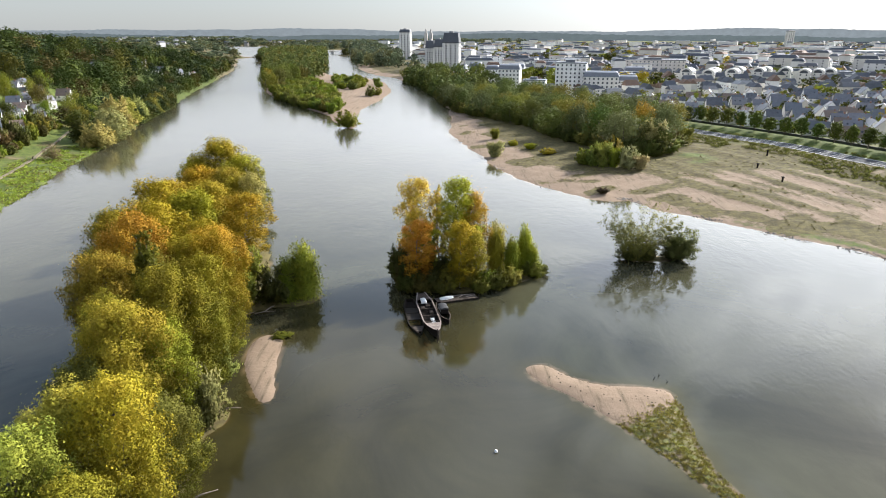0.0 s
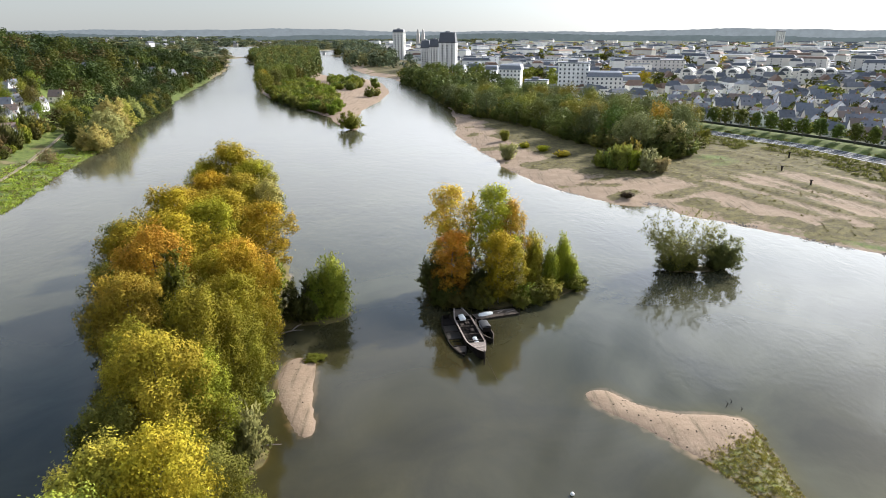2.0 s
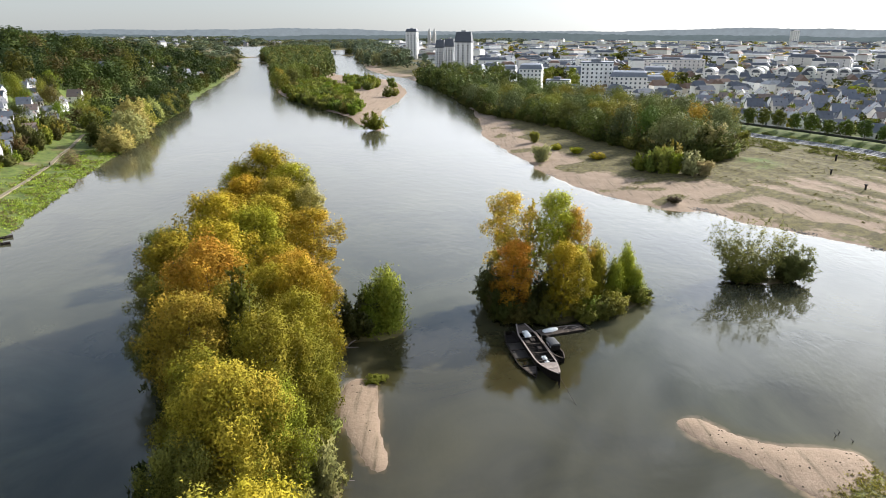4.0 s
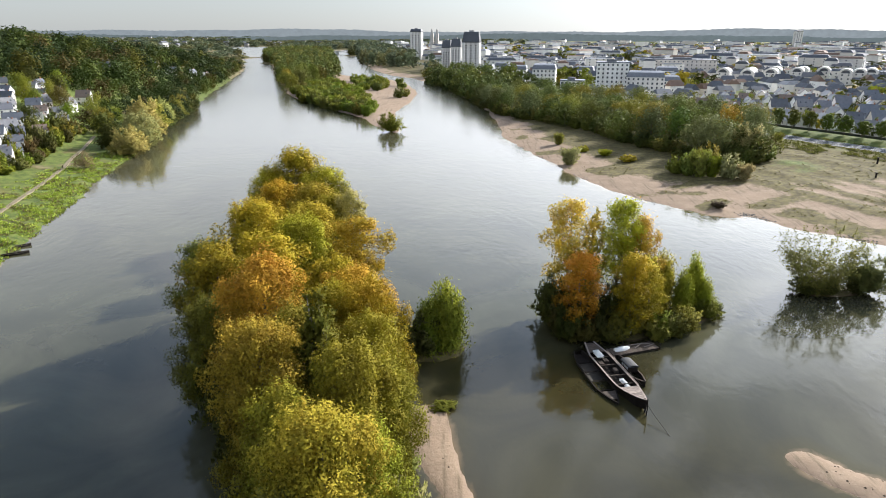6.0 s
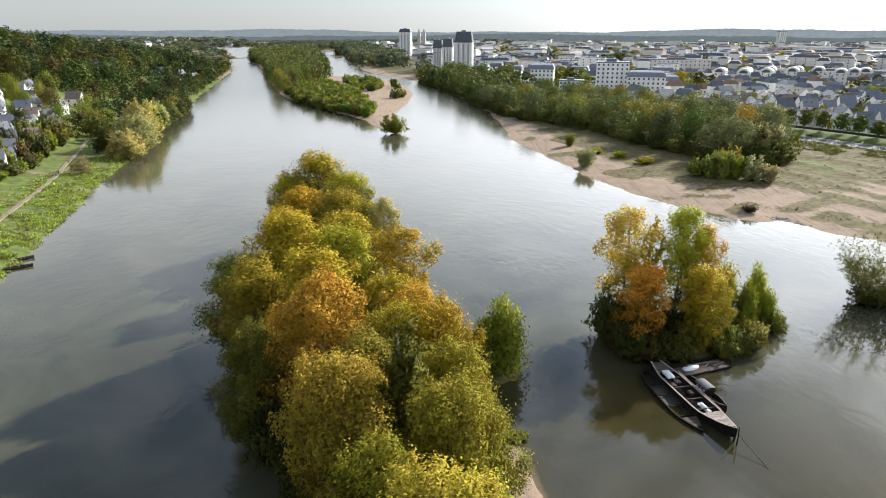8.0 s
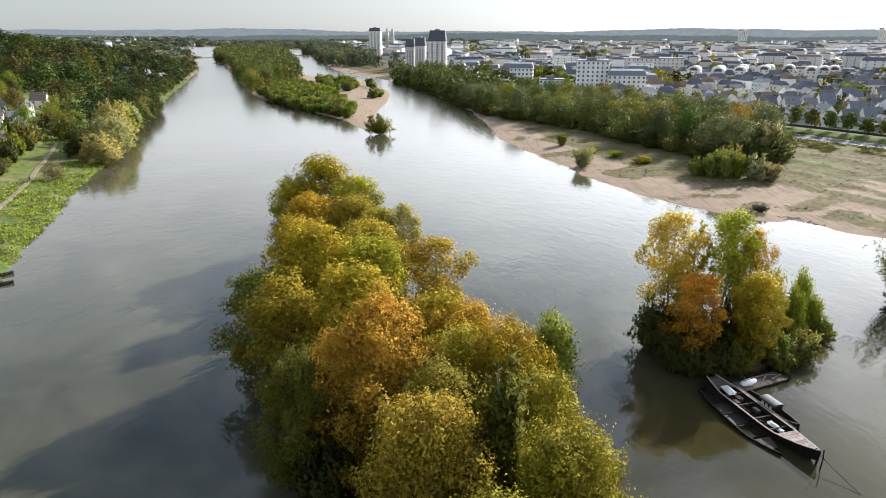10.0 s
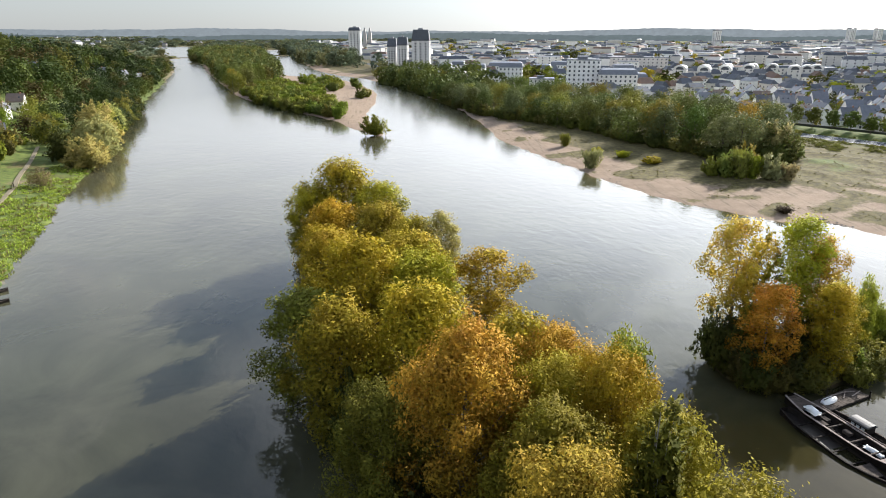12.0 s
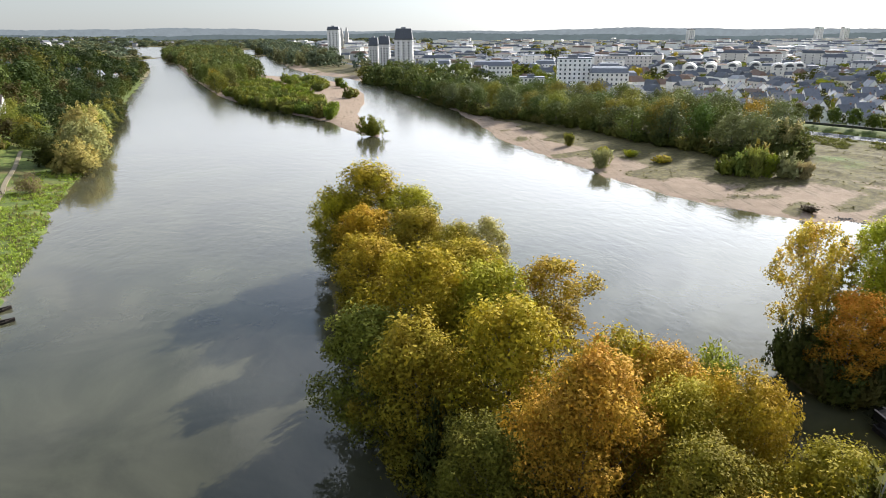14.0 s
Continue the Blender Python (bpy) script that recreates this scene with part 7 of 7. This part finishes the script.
piece("roofs", array_mesh("roofs", co, f, material("town_roof", attribute="tint", rough=0.8, spread=0.2, scale=4.0, gloss=0.15), {"tint": np.vstack(roof_tint)}, smooth=False), town)
co, f = prisms(panes)
piece("windows", array_mesh("windows", co, f, GLASS, smooth=False), town)

sheds, shed_tint = [], []
for x, y, lx, ly, h in ((500, 960, 130, 40, 9), (640, 1000, 110, 40, 8), (600, 1130, 140, 46, 10), (780, 1180, 150, 50, 10), (800, 1340, 160, 50, 12), (700, 880, 90, 34, 8), (930, 1250, 120, 50, 9), (1000, 1450, 160, 60, 11)):
    sheds.append((x, y, 4.5, radians(-14), lx, ly, h, lx, ly))
    # sheds are lightened for the haze too
    shed_tint.append(np.tile((0.64, 0.65, 0.66), (8, 1)))
co, f = prisms(sheds)
for k in range(len(sheds)):
    ob = new("warehouse", array_mesh("warehouse", co[8 * k:8 * k + 8], f[:5], TOWN_WALL, {"tint": shed_tint[k]}, smooth=False))
    tagged(ob, "long low pale warehouse with a flat roof", "building", "warehouses")
    x, y, z, turn, lx, ly, h = sheds[k][:7]
    piece("roof", array_mesh("roof", *prisms([(0, 0, 0, turn, lx + 1, ly + 1, 0.5, lx + 1, ly + 1)]), ZINC, smooth=False), ob).location = (x, y, z + h)
    strip = [(0, -ly / 2, 1.5, 0, lx * 0.9, 0.3, 1.6, lx * 0.9, 0.3)]
    p = piece("window_strip", array_mesh("window_strip", *prisms(strip), GLASS, smooth=False), ob)
    p.location, p.rotation_euler = (x, y, z + h * 0.45 - 1.5), (0, 0, turn)

for x, y, n, r in ((345, 900, 9, 22), (300, 1150, 8, 20), (560, 1500, 16, 45), (130, 1050, 12, 40), (190, 1300, 14, 50), (68, 592, 9, 6), (484, 1040, 18, 16), (228, 1030, 14, 18), (80, 600, 5, 9), (165, 560, 6, 12), (60, 1500, 20, 60), (330, 1700, 20, 60)):
    for k in range(n):
        tx, ty = x + rng.normal(0, r), y + rng.normal(0, r * 0.6)
        tree_spots.append((tx, ty, 5.0, rng.uniform(11, 17), rng.uniform(6, 9)))
forest("town_trees", tree_spots, [DARK, MOSS, GREEN, DARK, GREEN, DARK, OLIVE], "garden and street trees among the town's houses", 33, 75, 0.21)
for x, y, h in ((85, 585, 12), (98, 578, 11), (108, 590, 12)):
    plant(MID[2], x, y, h, 6, GREEN, "full green tree in front of the apartment blocks", "tree")

# levee hedge
hedge_line = LEVEE[(LEVEE[:, 1] > 130) & (LEVEE[:, 1] < 380)]
tan = np.gradient(hedge_line, axis=0)
tan /= np.linalg.norm(tan, axis=1)[:, None]
hedge_pts = hedge_line + np.stack([-tan[:, 1], tan[:, 0]], 1) * 2.6
s = Shape()
for (ax, ay), (bx, by) in zip(hedge_pts[:-1], hedge_pts[1:]):
    az, bz = height(ax, ay), height(bx, by)
    d = Vector((bx - ax, by - ay, 0)).normalized()
    n = Vector((-d.y, d.x, 0)) * 0.35
    q = [(ax - n.x, ay - n.y), (bx - n.x, by - n.y), (bx + n.x, by + n.y), (ax + n.x, ay + n.y)]
    zs = (az, bz, bz, az)
    s.add([(p[0], p[1], z - 0.3) for p, z in zip(q, zs)] + [(p[0], p[1], z + 1.0) for p, z in zip(q, zs)], [(0, 1, 5, 4), (2, 3, 7, 6), (4, 5, 6, 7)])
tagged(new("levee_wall", s.mesh("levee_wall", material("dark_wall", (0.06, 0.065, 0.05), 0.9, 0.3, 1.0))), "low dark wall along the top of the levee", "wall", kind="structure")

# lane markings of the riverside road
line = near_road[(near_road[:, 1] > 130) & (near_road[:, 1] < 420)]
for off, name in ((-4.6, "edge_line"), (4.6, "edge_line")):
    ribbon(name, line, 0.25, 0.13, PAINT_WHITE, "white edge line of the riverside road", "marking", offset=off)
step = 0.0
dash = Shape().box(-1.6, -0.11, 0, 1.6, 0.11, 0.02).mesh("lane_dash", PAINT_WHITE)
for (ax, ay), (bx, by) in zip(line[:-1], line[1:]):
    ln = math.dist((ax, ay), (bx, by))
    for off in (-1.55, 1.55):
        t = 2.0
        while t < ln:
            x, y = ax + (bx - ax) * t / ln, ay + (by - ay) * t / ln
            nx, ny = -(by - ay) / ln * off, (bx - ax) / ln * off
            z = max(height(x, y), 6.0) + 0.13
            d = piece("lane_dash", dash, bpy.data.objects["road"])
            d.location, d.rotation_euler = (x + nx, y + ny, z), (0, 0, math.atan2(by - ay, bx - ax))
            t += 9.0

# ---- distance ----
def ridge(name, dist, low, high, seed, colour, az0=-62, az1=66):
    count = 700
    az = np.radians(np.linspace(az0, az1, count))
    a = np.linspace(0, 1, count)
    top = low + (high - low) * (0.5 + 0.28 * np.sin(a * 19 + seed) + 0.15 * np.sin(a * 47 + 2 * seed) + 0.07 * np.sin(a * 131 + seed * 3))
    top = top + np.random.default_rng(int(seed)).uniform(0, 4.0, count)
    x, y = np.sin(az) * dist, np.cos(az) * dist
    co = np.concatenate([np.stack([x, y, np.full_like(x, -5)], 1), np.stack([x * 1.02, y * 1.02, top], 1)])
    i = np.arange(count - 1)
    f = np.stack([i, i + 1, i + count + 1, i + count], 1)
    m = bpy.data.materials.new(name)
    m.use_nodes = True
    t = m.node_tree
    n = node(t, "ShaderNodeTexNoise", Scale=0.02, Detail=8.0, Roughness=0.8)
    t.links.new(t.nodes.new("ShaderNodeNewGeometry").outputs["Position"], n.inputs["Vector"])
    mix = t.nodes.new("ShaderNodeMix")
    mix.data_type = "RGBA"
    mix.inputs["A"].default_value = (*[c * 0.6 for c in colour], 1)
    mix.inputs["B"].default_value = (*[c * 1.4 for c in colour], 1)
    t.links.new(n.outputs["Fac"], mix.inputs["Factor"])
    # the backdrop gives off its own light; distance haze is in its colour
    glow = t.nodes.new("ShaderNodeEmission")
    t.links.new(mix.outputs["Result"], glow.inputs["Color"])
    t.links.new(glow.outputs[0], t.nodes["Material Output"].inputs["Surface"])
    tagged(new(name, array_mesh(name, co, f, m)), "self-glowing hazy backdrop of wooded hills on the horizon", "hills", kind="structure")


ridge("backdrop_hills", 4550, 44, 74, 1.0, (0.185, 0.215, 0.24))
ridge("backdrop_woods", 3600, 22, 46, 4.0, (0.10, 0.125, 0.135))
